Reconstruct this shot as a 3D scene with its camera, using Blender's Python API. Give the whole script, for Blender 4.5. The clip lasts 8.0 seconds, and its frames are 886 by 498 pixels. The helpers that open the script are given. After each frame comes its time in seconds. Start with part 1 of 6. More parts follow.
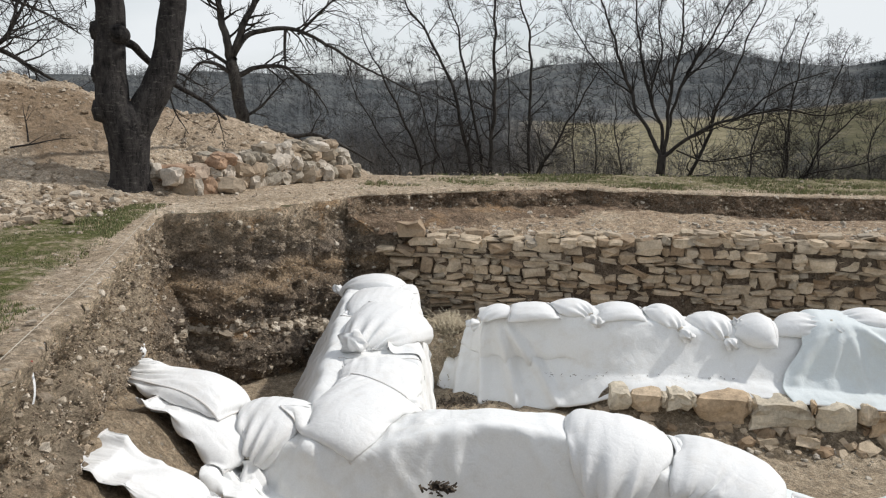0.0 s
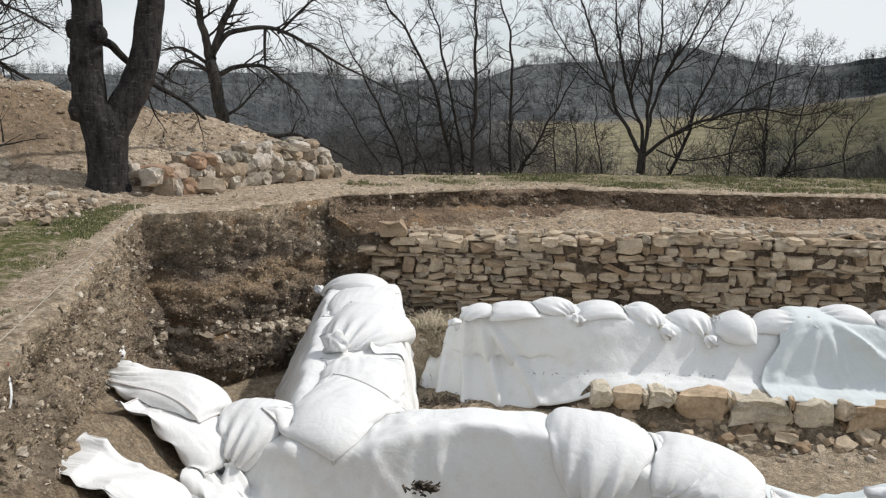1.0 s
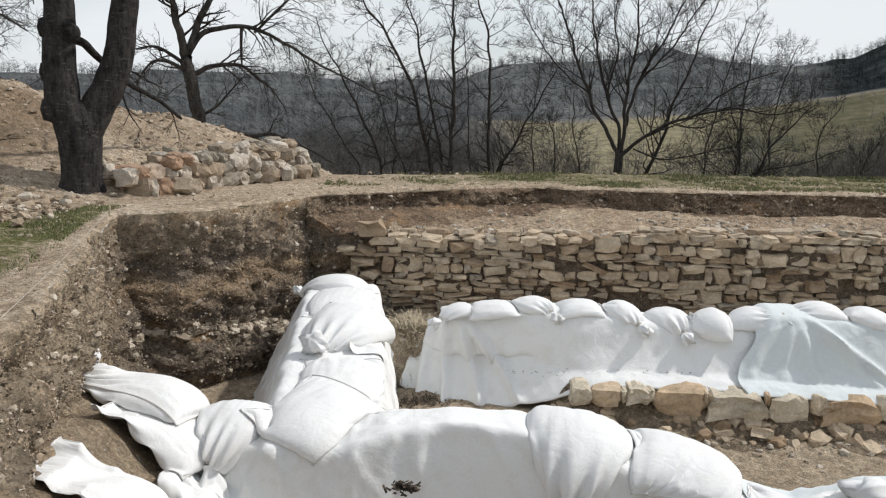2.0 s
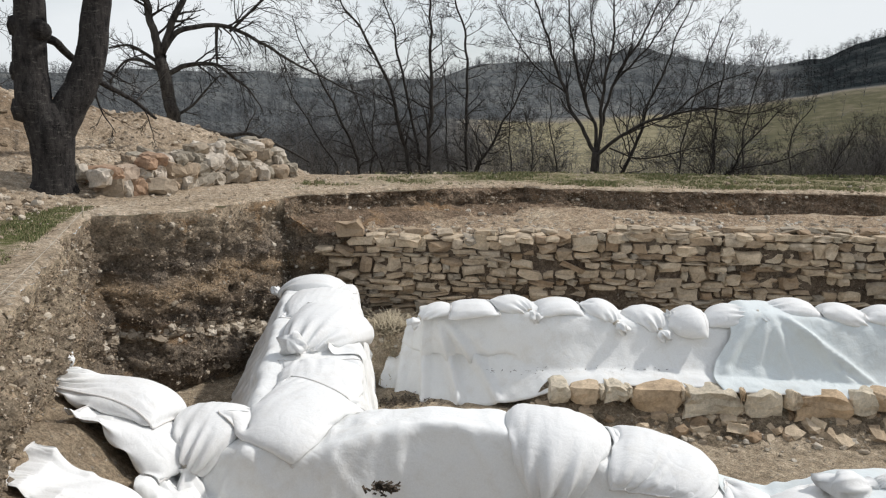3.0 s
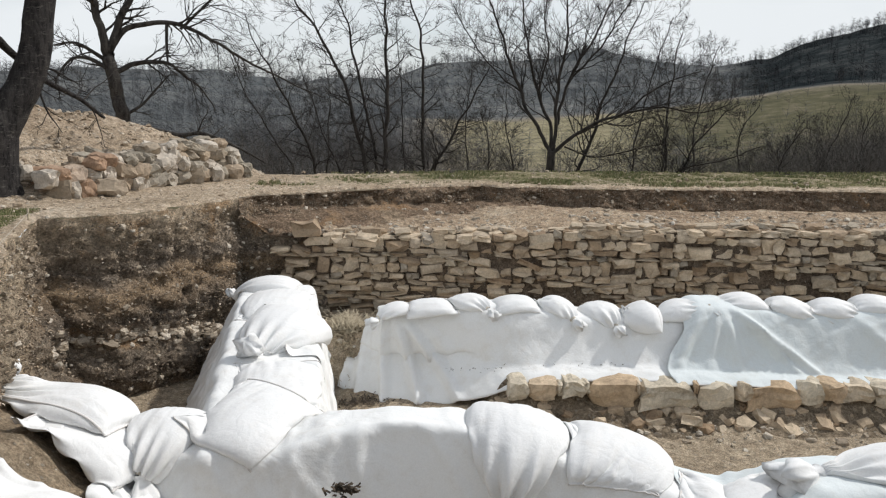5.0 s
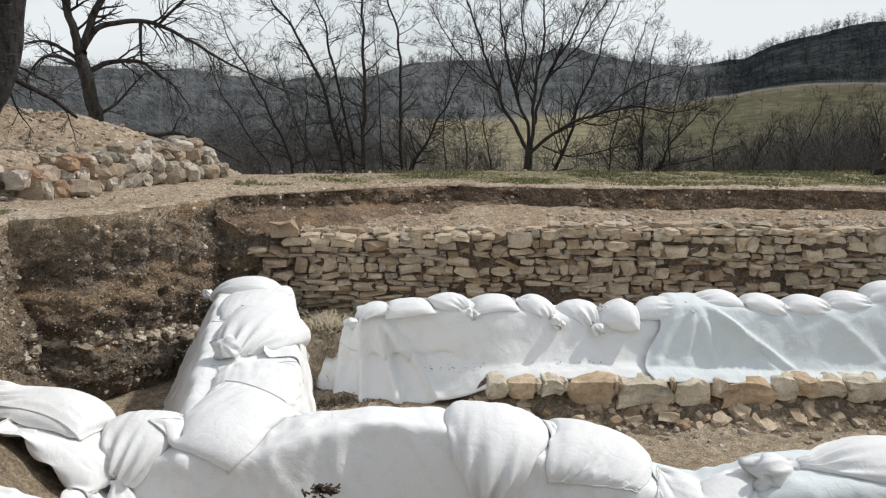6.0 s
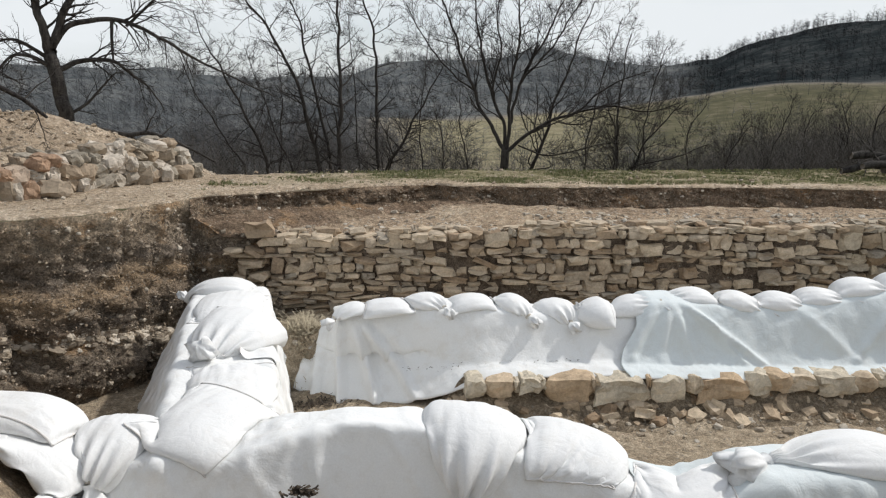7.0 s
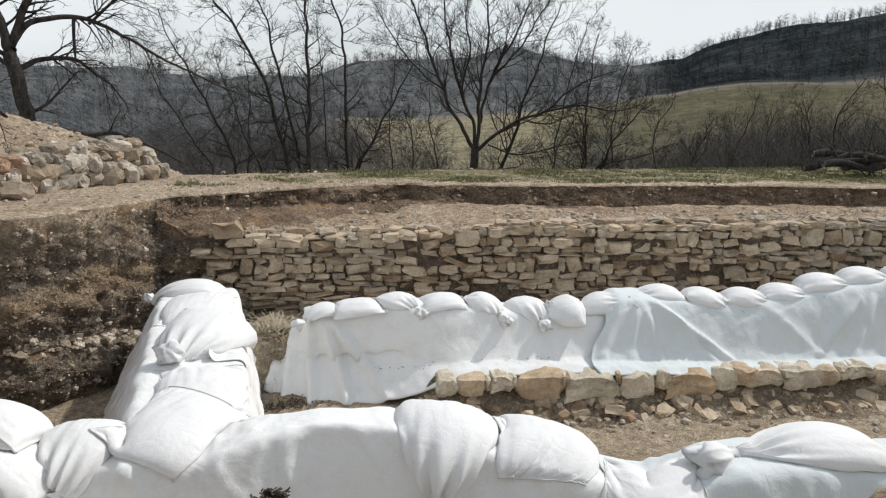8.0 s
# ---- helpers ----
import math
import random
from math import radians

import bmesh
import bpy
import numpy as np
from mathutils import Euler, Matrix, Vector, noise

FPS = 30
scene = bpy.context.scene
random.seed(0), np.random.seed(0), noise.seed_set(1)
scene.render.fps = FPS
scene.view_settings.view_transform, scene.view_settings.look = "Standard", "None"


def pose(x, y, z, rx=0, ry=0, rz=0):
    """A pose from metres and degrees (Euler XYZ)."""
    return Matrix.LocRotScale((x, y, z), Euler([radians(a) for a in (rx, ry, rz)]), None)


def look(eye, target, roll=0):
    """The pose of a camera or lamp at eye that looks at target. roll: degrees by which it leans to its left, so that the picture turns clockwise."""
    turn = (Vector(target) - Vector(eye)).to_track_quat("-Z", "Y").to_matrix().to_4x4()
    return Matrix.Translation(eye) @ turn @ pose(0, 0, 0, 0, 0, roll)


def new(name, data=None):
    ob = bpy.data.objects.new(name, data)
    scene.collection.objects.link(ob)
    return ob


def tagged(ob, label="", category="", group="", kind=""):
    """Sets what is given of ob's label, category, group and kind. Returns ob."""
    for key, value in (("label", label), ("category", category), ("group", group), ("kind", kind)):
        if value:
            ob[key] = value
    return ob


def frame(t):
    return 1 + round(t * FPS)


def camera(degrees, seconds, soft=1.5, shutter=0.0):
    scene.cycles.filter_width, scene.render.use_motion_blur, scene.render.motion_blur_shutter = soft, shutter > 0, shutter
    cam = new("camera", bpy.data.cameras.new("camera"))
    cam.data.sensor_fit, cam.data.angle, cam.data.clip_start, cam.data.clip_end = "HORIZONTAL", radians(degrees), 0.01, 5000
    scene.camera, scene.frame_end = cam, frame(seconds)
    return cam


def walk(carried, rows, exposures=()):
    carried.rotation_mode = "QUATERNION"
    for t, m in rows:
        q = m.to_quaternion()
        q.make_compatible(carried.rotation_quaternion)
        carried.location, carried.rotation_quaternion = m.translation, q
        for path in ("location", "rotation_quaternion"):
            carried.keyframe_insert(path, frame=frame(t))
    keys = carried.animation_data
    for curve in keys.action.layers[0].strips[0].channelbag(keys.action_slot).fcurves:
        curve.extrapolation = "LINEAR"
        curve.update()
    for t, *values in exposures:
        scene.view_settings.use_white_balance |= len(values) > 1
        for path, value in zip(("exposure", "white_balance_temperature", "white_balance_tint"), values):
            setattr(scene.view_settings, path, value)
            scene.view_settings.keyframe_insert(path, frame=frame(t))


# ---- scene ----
# ---- camera: a pan from a tripod on the near bank ----
cam = camera(63.0, 8.0, soft=1.2)
EYE = 1.2
PAN = [(0.0, 6.50), (0.5, 5.81), (1.0, 5.04), (1.5, 4.24), (3.0, 1.61), (3.5, 0.87), (4.0, 0.0), (4.5, -0.92),
       (6.0, -3.53), (6.5, -4.44), (7.0, -5.38), (7.5, -6.56), (8.0, -7.75)]
walk(cam, [(t, pose(0, 0, EYE, 0, 0, yaw) @ pose(0, 0, 0, 90 - 11.3, 0, 0) @ pose(0, 0, 0, 0, 0, 1.22)) for t, yaw in PAN])

# ---- sky, sun, exposure ----
SUN_AZ, SUN_EL = 70.0, 48.0
scene.view_settings.exposure = -0.06


def build_world():
    w = bpy.data.worlds.new("sky")
    scene.world = w
    w.use_nodes = True
    nt = w.node_tree
    nt.nodes.clear()
    out = nt.nodes.new("ShaderNodeOutputWorld")
    bg = nt.nodes.new("ShaderNodeBackground")
    sky = nt.nodes.new("ShaderNodeTexSky")
    sky.sky_type = "NISHITA"
    sky.sun_disc = False
    sky.sun_elevation, sky.sun_rotation = radians(SUN_EL), radians(SUN_AZ)
    sky.air_density, sky.dust_density = 1.0, 2.0
    tc = nt.nodes.new("ShaderNodeTexCoord")
    mp = nt.nodes.new("ShaderNodeMapping")
    mp.inputs["Scale"].default_value = (1.0, 1.0, 2.6)
    nz = nt.nodes.new("ShaderNodeTexNoise")
    nz.inputs["Scale"].default_value, nz.inputs["Detail"].default_value = 2.2, 6.0
    rp = nt.nodes.new("ShaderNodeValToRGB")
    rp.color_ramp.elements[0].position, rp.color_ramp.elements[1].position = 0.36, 0.56
    rp.color_ramp.elements[0].color = (0.62, 0.62, 0.62, 1)
    sc = nt.nodes.new("ShaderNodeMixRGB")
    sc.blend_type = "MULTIPLY"
    sc.inputs[0].default_value, sc.inputs[2].default_value = 1.0, (0.12, 0.12, 0.12, 1)
    mx = nt.nodes.new("ShaderNodeMixRGB")
    mx.inputs[2].default_value = (0.86, 0.90, 0.93, 1)
    bg.inputs["Strength"].default_value = SKY
    L = nt.links.new
    L(tc.outputs["Generated"], mp.inputs[0]), L(mp.outputs[0], nz.inputs["Vector"]), L(nz.outputs["Fac"], rp.inputs[0])
    up = nt.nodes.new("ShaderNodeSeparateXYZ")
    thin = nt.nodes.new("ShaderNodeMapRange")
    thin.inputs["From Min"].default_value, thin.inputs["From Max"].default_value = 0.22, 0.75
    thin.inputs["To Min"].default_value, thin.inputs["To Max"].default_value = 1.0, 0.58
    veil = nt.nodes.new("ShaderNodeMath")
    veil.operation = "MULTIPLY"
    L(tc.outputs["Generated"], up.inputs[0]), L(up.outputs["Z"], thin.inputs["Value"])
    L(rp.outputs[0], veil.inputs[0]), L(thin.outputs[0], veil.inputs[1])
    L(sky.outputs[0], sc.inputs[1]), L(veil.outputs[0], mx.inputs[0]), L(sc.outputs[0], mx.inputs[1])
    L(mx.outputs[0], bg.inputs["Color"]), L(bg.outputs[0], out.inputs[0])


SKY, SUN = 1.0, 2.9
build_world()
sun = new("sun", bpy.data.lights.new("sun", "SUN"))
sun.data.energy, sun.data.angle, sun.data.color = SUN, radians(2.0), (1.0, 0.97, 0.925)
a, e = radians(SUN_AZ), radians(SUN_EL)
sun.matrix_world = look((60 * math.sin(a) * math.cos(e), 60 * math.cos(a) * math.cos(e), 60 * math.sin(e)), (0, 0, 0))


# ---- materials ----
def nodes_of(name):
    m = bpy.data.materials.new(name)
    m.use_nodes = True
    nt = m.node_tree
    return m, nt, nt.nodes["Principled BSDF"]


class Kit:
    """Short forms for wiring nodes, on world positions."""

    def __init__(self, nt):
        self.nt = nt
        self.geo = nt.nodes.new("ShaderNodeNewGeometry")

    def link(self, a, b):
        self.nt.links.new(a, b)

    def put(self, socket, v):
        if hasattr(v, "is_output"):
            self.link(v, socket)
        else:
            socket.default_value = v if not isinstance(v, tuple) or len(v) != 3 or socket.type != "RGBA" else (*v, 1)

    def where(self, scale=(1, 1, 1)):
        mp = self.nt.nodes.new("ShaderNodeMapping")
        mp.inputs["Scale"].default_value = scale
        self.link(self.geo.outputs["Position"], mp.inputs[0])
        return mp.outputs[0]

    def noise(self, scale, detail=5.0, rough=0.6, stretch=None, distort=0.0):
        n = self.nt.nodes.new("ShaderNodeTexNoise")
        self.link(self.where(stretch) if stretch else self.geo.outputs["Position"], n.inputs["Vector"])
        n.inputs["Scale"].default_value, n.inputs["Detail"].default_value = scale, detail
        n.inputs["Roughness"].default_value, n.inputs["Distortion"].default_value = rough, distort
        return n.outputs["Fac"]

    def cells(self, scale, stretch=None, feature="F1", out="Distance"):
        n = self.nt.nodes.new("ShaderNodeTexVoronoi")
        n.feature = feature
        self.link(self.where(stretch) if stretch else self.geo.outputs["Position"], n.inputs["Vector"])
        n.inputs["Scale"].default_value = scale
        return n.outputs[out]

    def ramp(self, fac, *stops):
        n = self.nt.nodes.new("ShaderNodeValToRGB")
        el = n.color_ramp.elements
        while len(el) < len(stops):
            el.new(0.5)
        for s, (p, c) in zip(el, stops):
            s.position = p
            s.color = (*c, 1) if isinstance(c, tuple) else (c, c, c, 1)
        self.link(fac, n.inputs[0])
        return n.outputs[0]

    def mix(self, fac, a, b, mode="MIX"):
        n = self.nt.nodes.new("ShaderNodeMixRGB")
        n.blend_type = mode
        self.put(n.inputs[0], fac), self.put(n.inputs[1], a), self.put(n.inputs[2], b)
        return n.outputs[0]

    def calc(self, op, a, b=0.0):
        n = self.nt.nodes.new("ShaderNodeMath")
        n.operation = op
        self.put(n.inputs[0], a), self.put(n.inputs[1], b)
        return n.outputs[0]

    def chance(self):
        return self.nt.nodes.new("ShaderNodeObjectInfo").outputs["Random"]

    def island(self):
        return self.geo.outputs["Random Per Island"]

    def mask(self, name):
        n = self.nt.nodes.new("ShaderNodeAttribute")
        n.attribute_name = name
        return n.outputs["Fac"]

    def height(self):
        n = self.nt.nodes.new("ShaderNodeSeparateXYZ")
        self.link(self.geo.outputs["Position"], n.inputs[0])
        return n.outputs["Z"]

    def bump(self, bsdf, h, strength=0.5, distance=0.02):
        n = self.nt.nodes.new("ShaderNodeBump")
        n.inputs["Strength"].default_value, n.inputs["Distance"].default_value = strength, distance
        self.link(h, n.inputs["Height"])
        self.link(n.outputs[0], bsdf.inputs["Normal"])


def soil_mix(k, dark, mid, light, stones=(0.42, 0.37, 0.30), amount=0.5, size=14):
    """Earth with crumbs and pale stone chips; returns colour and height."""
    big, small = k.noise(1.1, 6, 0.62), k.noise(16, 7, 0.7)
    c = k.ramp(k.mix(0.62, big, small), (0.38, dark), (0.5, mid), (0.61, light))
    c = k.mix(0.7, c, k.ramp(k.noise(48, 6, 0.8), (0.37, 0.4), (0.61, 1.55)), "MULTIPLY")
    c = k.mix(0.6, c, k.ramp(k.noise(10, 6, 0.75), (0.38, 0.5), (0.6, 1.4)), "MULTIPLY")
    chips = k.cells(size)
    pick = k.cells(size, out="Color")
    chip = k.calc("MULTIPLY", k.ramp(chips, (0.16, 1.0), (0.30, 0.0)), k.ramp(pick, (1 - amount - 0.02, 0.0), (1 - amount, 1.0)))
    fine = k.ramp(k.cells(size * 3.1), (0.1, 1.0), (0.22, 0.0))
    c = k.mix(k.calc("MULTIPLY", fine, 0.35), c, stones)
    c = k.mix(k.calc("MULTIPLY", chip, 0.85), c, k.mix(k.noise(60, 2), stones, tuple(v * 0.6 for v in stones)))
    h = k.calc("ADD", k.calc("MULTIPLY", k.noise(24, 8, 0.75), 0.8), k.calc("MULTIPLY", chip, 0.4))
    return c, h


def make_soil(name, dark, mid, light, **kw):
    m, nt, b = nodes_of(name)
    k = Kit(nt)
    c, h = soil_mix(k, dark, mid, light, **kw)
    k.put(b.inputs["Base Color"], c)
    b.inputs["Roughness"].default_value = 0.95
    b.inputs["Specular IOR Level"].default_value = 0.15
    k.bump(b, h, 1.0, 0.05)
    return m


def make_strata(name="cut earth in layers", layered=True):
    """The cut earth: turf brown over dark occupation layers, burnt lenses and rubble bands, full of crumbs and chips."""
    m, nt, b = nodes_of(name)
    k = Kit(nt)
    z = k.calc("ADD", k.height(), k.calc("MULTIPLY", k.calc("SUBTRACT", k.noise(1.1, 5, 0.65), 0.5), 0.6))
    t = k.calc("DIVIDE", k.calc("ADD", z, 2.2), 2.3)
    if layered:
        base = k.ramp(t, (0.0, (0.27, 0.215, 0.16)), (0.20, (0.22, 0.178, 0.138)), (0.36, (0.32, 0.262, 0.20)), (0.46, (0.21, 0.172, 0.138)),
                      (0.60, (0.40, 0.29, 0.185)), (0.68, (0.235, 0.192, 0.152)), (0.82, (0.36, 0.285, 0.205)), (0.92, (0.54, 0.43, 0.31)))
    else:
        base = k.ramp(k.noise(1.6, 5, 0.65), (0.35, (0.185, 0.130, 0.088)), (0.55, (0.27, 0.195, 0.135)), (0.7, (0.38, 0.29, 0.20)))
    grit, crumb = k.noise(34, 6, 0.8), k.noise(9, 8, 0.78)
    c = k.mix(0.9, base, k.ramp(k.mix(0.5, grit, crumb), (0.40, 0.30), (0.5, 0.95), (0.59, 1.9)), "MULTIPLY")
    burnt = k.ramp(k.noise(1.5, 4, 0.6, (1, 1, 1.8)), (0.56, 0.0), (0.66, 1.0))
    c = k.mix(k.calc("MULTIPLY", burnt, 0.75), c, k.mix(0.7, (0.40, 0.255, 0.14), k.ramp(grit, (0.35, 0.35), (0.62, 1.7)), "MULTIPLY"))
    chips = k.calc("MULTIPLY", k.ramp(k.cells(21, (1, 1, 1.7)), (0.16, 1.0), (0.27, 0.0)), k.ramp(k.cells(21, (1, 1, 1.7), out="Color"), (0.52, 0.0), (0.55, 1.0)))
    fine = k.calc("MULTIPLY", k.ramp(k.cells(58), (0.14, 1.0), (0.24, 0.0)), k.ramp(k.cells(58, out="Color"), (0.5, 0.0), (0.52, 0.8)))
    c = k.mix(fine, c, k.mix(k.noise(12, 2), (0.22, 0.185, 0.14), (0.60, 0.53, 0.43)))
    c = k.mix(k.calc("MULTIPLY", chips, 0.85), c, k.mix(k.noise(7, 2), (0.24, 0.20, 0.155), (0.62, 0.55, 0.45)))
    # the west face is tinted paler: part of its sunlight is put into colour
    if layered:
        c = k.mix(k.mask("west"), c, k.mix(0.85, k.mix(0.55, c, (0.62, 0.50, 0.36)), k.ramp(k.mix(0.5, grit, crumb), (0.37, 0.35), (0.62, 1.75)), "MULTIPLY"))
    k.put(b.inputs["Base Color"], c)
    b.inputs["Roughness"].default_value, b.inputs["Specular IOR Level"].default_value = 0.95, 0.1
    k.bump(b, k.calc("ADD", k.calc("MULTIPLY", k.noise(17, 9, 0.82), 1.3), k.calc("MULTIPLY", chips, 0.35)), 1.0, 0.07)
    return m


def make_ground():
    m, nt, b = nodes_of("ground with turf")
    k = Kit(nt)
    c, h = soil_mix(k, (0.27, 0.21, 0.145), (0.42, 0.335, 0.245), (0.56, 0.47, 0.365), stones=(0.62, 0.56, 0.47), amount=0.5, size=13)
    patchy = k.mix(0.6, k.noise(1.6, 5, 0.6), k.noise(9, 5, 0.7))
    turf = k.ramp(k.noise(30, 6, 0.7), (0.3, (0.060, 0.068, 0.024)), (0.52, (0.125, 0.132, 0.052)), (0.7, (0.26, 0.22, 0.125)))
    g = k.calc("MULTIPLY", k.mask("grass"), k.ramp(patchy, (0.40, 0.10), (0.53, 1.0)))
    c = k.mix(g, c, turf)
    # brown spoil, with the shade left of the forked tree put into its colour
    c = k.mix(k.calc("MULTIPLY", k.mask("dug_shade"), 0.8), c, k.mix(0.8, (0.20, 0.142, 0.092), k.ramp(k.noise(14, 7, 0.75), (0.38, 0.45), (0.62, 1.7)), "MULTIPLY"))
    meadow = k.ramp(k.mix(0.5, k.noise(0.05, 6, 0.6), k.noise(0.4, 5, 0.6)), (0.40, (0.082, 0.078, 0.052)), (0.52, (0.112, 0.106, 0.066)), (0.62, (0.165, 0.142, 0.10)))
    meadow = k.mix(k.mask("dry"), meadow, k.ramp(k.noise(0.3, 6, 0.7), (0.36, (0.15, 0.135, 0.085)), (0.62, (0.30, 0.265, 0.175))))
    c = k.mix(k.mask("field"), c, meadow)
    # woodland floor in blue-grey: distance haze is mixed into the colour
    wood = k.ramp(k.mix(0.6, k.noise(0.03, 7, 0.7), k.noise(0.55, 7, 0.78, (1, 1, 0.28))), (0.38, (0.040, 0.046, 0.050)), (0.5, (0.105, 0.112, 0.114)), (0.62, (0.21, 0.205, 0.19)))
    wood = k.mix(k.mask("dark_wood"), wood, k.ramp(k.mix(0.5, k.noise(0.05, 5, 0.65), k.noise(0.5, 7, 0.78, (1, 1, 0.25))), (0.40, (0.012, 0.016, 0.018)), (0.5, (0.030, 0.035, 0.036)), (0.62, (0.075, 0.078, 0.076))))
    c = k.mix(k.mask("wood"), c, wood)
    k.put(b.inputs["Base Color"], c)
    b.inputs["Roughness"].default_value, b.inputs["Specular IOR Level"].default_value = 1.0, 0.0
    k.bump(b, h, 1.0, 0.05)
    return m


def make_stone(name, a_, b_, c_, per="object"):
    m, nt, b = nodes_of(name)
    k = Kit(nt)
    r = k.chance() if per == "object" else k.island()
    c = k.ramp(r, (0.0, a_), (0.5, b_), (1.0, c_))
    c = k.mix(0.7, c, k.ramp(k.mix(0.45, k.noise(5, 6, 0.65), k.noise(34, 6, 0.7)), (0.34, 0.35), (0.52, 1.0), (0.68, 1.55)), "MULTIPLY")
    c = k.mix(k.ramp(k.noise(3.1, 5, 0.6), (0.56, 0.0), (0.72, 0.4)), c, (0.13, 0.095, 0.062))
    k.put(b.inputs["Base Color"], c)
    b.inputs["Roughness"].default_value, b.inputs["Specular IOR Level"].default_value = 0.88, 0.25
    k.bump(b, k.noise(42, 8, 0.72), 0.7, 0.015)
    return m


def make_cloth(name, tint, rough, dirt, weave):
    m, nt, b = nodes_of(name)
    k = Kit(nt)
    stain = k.ramp(k.mix(0.6, k.noise(1.7, 6, 0.65), k.noise(8, 6, 0.7)), (0.50, 0.0), (0.70, 1.0))
    c = k.mix(k.calc("MULTIPLY", stain, dirt), tint, (0.50, 0.43, 0.33))
    c = k.mix(0.25, c, k.ramp(k.noise(90, 3, 0.6), (0.3, 0.8), (0.7, 1.1)), "MULTIPLY")
    k.put(b.inputs["Base Color"], c)
    b.inputs["Roughness"].default_value, b.inputs["Specular IOR Level"].default_value = rough, 0.25
    crease = k.calc("MULTIPLY", k.calc("ABSOLUTE", k.calc("SUBTRACT", k.noise(4.5, 3, 0.55, None, 0.8), 0.5)), 5.0)
    fold = k.calc("MULTIPLY", k.calc("ABSOLUTE", k.calc("SUBTRACT", k.noise(13, 3, 0.55, None, 0.6), 0.5)), 2.2)
    h = k.calc("ADD", k.calc("ADD", k.calc("MINIMUM", crease, 0.6), k.calc("MINIMUM", fold, 0.35)), k.calc("MULTIPLY", k.noise(weave, 4, 0.6), 0.25))
    k.bump(b, h, 0.17, 0.02)
    return m


def make_bark(name, dark, light, band=0.0):
    m, nt, b = nodes_of(name)
    k = Kit(nt)
    g = k.noise(14, 8, 0.75, (1, 1, 0.35))
    c = k.ramp(g, (0.36, dark), (0.62, light))
    if band:
        c = k.mix(k.calc("MULTIPLY", k.ramp(k.noise(9, 8, 0.8, (1, 1, 4)), (0.55, 0.0), (0.66, 1.0)), band), c, (0.27, 0.25, 0.225))
    k.put(b.inputs["Base Color"], c)
    b.inputs["Roughness"].default_value, b.inputs["Specular IOR Level"].default_value = 0.92, 0.15
    k.bump(b, g, 1.0, 0.03)
    return m


def make_plain(name, col, rough=0.7, vary=0.3, scale=20):
    m, nt, b = nodes_of(name)
    k = Kit(nt)
    k.put(b.inputs["Base Color"], k.mix(vary, col, k.ramp(k.noise(scale, 5, 0.65), (0.32, 0.4), (0.68, 1.6)), "MULTIPLY"))
    b.inputs["Roughness"].default_value = rough
    return m


def make_blades():
    m, nt, b = nodes_of("grass blades")
    k = Kit(nt)
    k.put(b.inputs["Base Color"], k.ramp(k.island(), (0.0, (0.085, 0.105, 0.032)), (0.55, (0.15, 0.17, 0.062)), (0.8, (0.24, 0.22, 0.11)), (1.0, (0.34, 0.28, 0.16))))
    b.inputs["Roughness"].default_value = 0.8
    return m


def make_twigs(name, a_, b_):
    m, nt, b = nodes_of(name)
    k = Kit(nt)
    k.put(b.inputs["Base Color"], k.ramp(k.island(), (0.0, a_), (1.0, b_)))
    b.inputs["Roughness"].default_value, b.inputs["Specular IOR Level"].default_value = 0.9, 0.1
    return m


GROUND, STRATA, SIDE = make_ground(), make_strata(), make_strata("brown subsoil of the upper cut", False)
FLOOR = make_soil("trodden pit floor", (0.29, 0.225, 0.155), (0.39, 0.315, 0.225), (0.48, 0.40, 0.30), stones=(0.46, 0.41, 0.34), amount=0.3, size=16)
TERRACE = make_soil("stony terrace earth", (0.22, 0.158, 0.105), (0.36, 0.27, 0.185), (0.50, 0.41, 0.30), stones=(0.62, 0.55, 0.46), amount=0.6, size=15)
SPOIL = make_soil("loose spoil", (0.19, 0.142, 0.095), (0.29, 0.225, 0.155), (0.38, 0.305, 0.215), amount=0.4, size=18)
APRON = make_soil("rubbly brown earth", (0.125, 0.095, 0.065), (0.21, 0.165, 0.115), (0.31, 0.25, 0.18), amount=0.55, size=17)
CORE = make_soil("wall mortar earth", (0.075, 0.056, 0.040), (0.145, 0.110, 0.080), (0.21, 0.165, 0.12), amount=0.3, size=20)
STONE = make_stone("rubble limestone", (0.29, 0.205, 0.130), (0.56, 0.45, 0.322), (0.42, 0.345, 0.258))
BLOCK = make_stone("dressed limestone block", (0.50, 0.365, 0.235), (0.60, 0.525, 0.41), (0.54, 0.475, 0.37))
PILED = make_stone("piled fieldstone", (0.36, 0.28, 0.20), (0.30, 0.265, 0.21), (0.60, 0.53, 0.45))
RED = make_stone("reddish fired stone", (0.36, 0.235, 0.155), (0.42, 0.30, 0.21), (0.40, 0.32, 0.25))
CHIPS = make_stone("stone chips", (0.30, 0.24, 0.175), (0.45, 0.39, 0.31), (0.55, 0.50, 0.43), "island")
# a bluer cloth, its tint also darkened to carry some of the shade
CLOTH_B = make_cloth("bluish shaded geotextile", (0.665, 0.71, 0.715), 0.85, 0.22, 260)
CLOTH = make_cloth("white geotextile", (0.79, 0.795, 0.785), 0.85, 0.30, 260)
SACK = make_cloth("woven white sack", (0.755, 0.757, 0.75), 0.62, 0.22, 420)
SEAM = make_cloth("sack seam", (0.66, 0.64, 0.62), 0.8, 0.5, 300)
CORD = make_plain("pale cord", (0.50, 0.46, 0.39), 0.8)
BLUE = make_plain("blue cord", (0.12, 0.25, 0.52), 0.6)
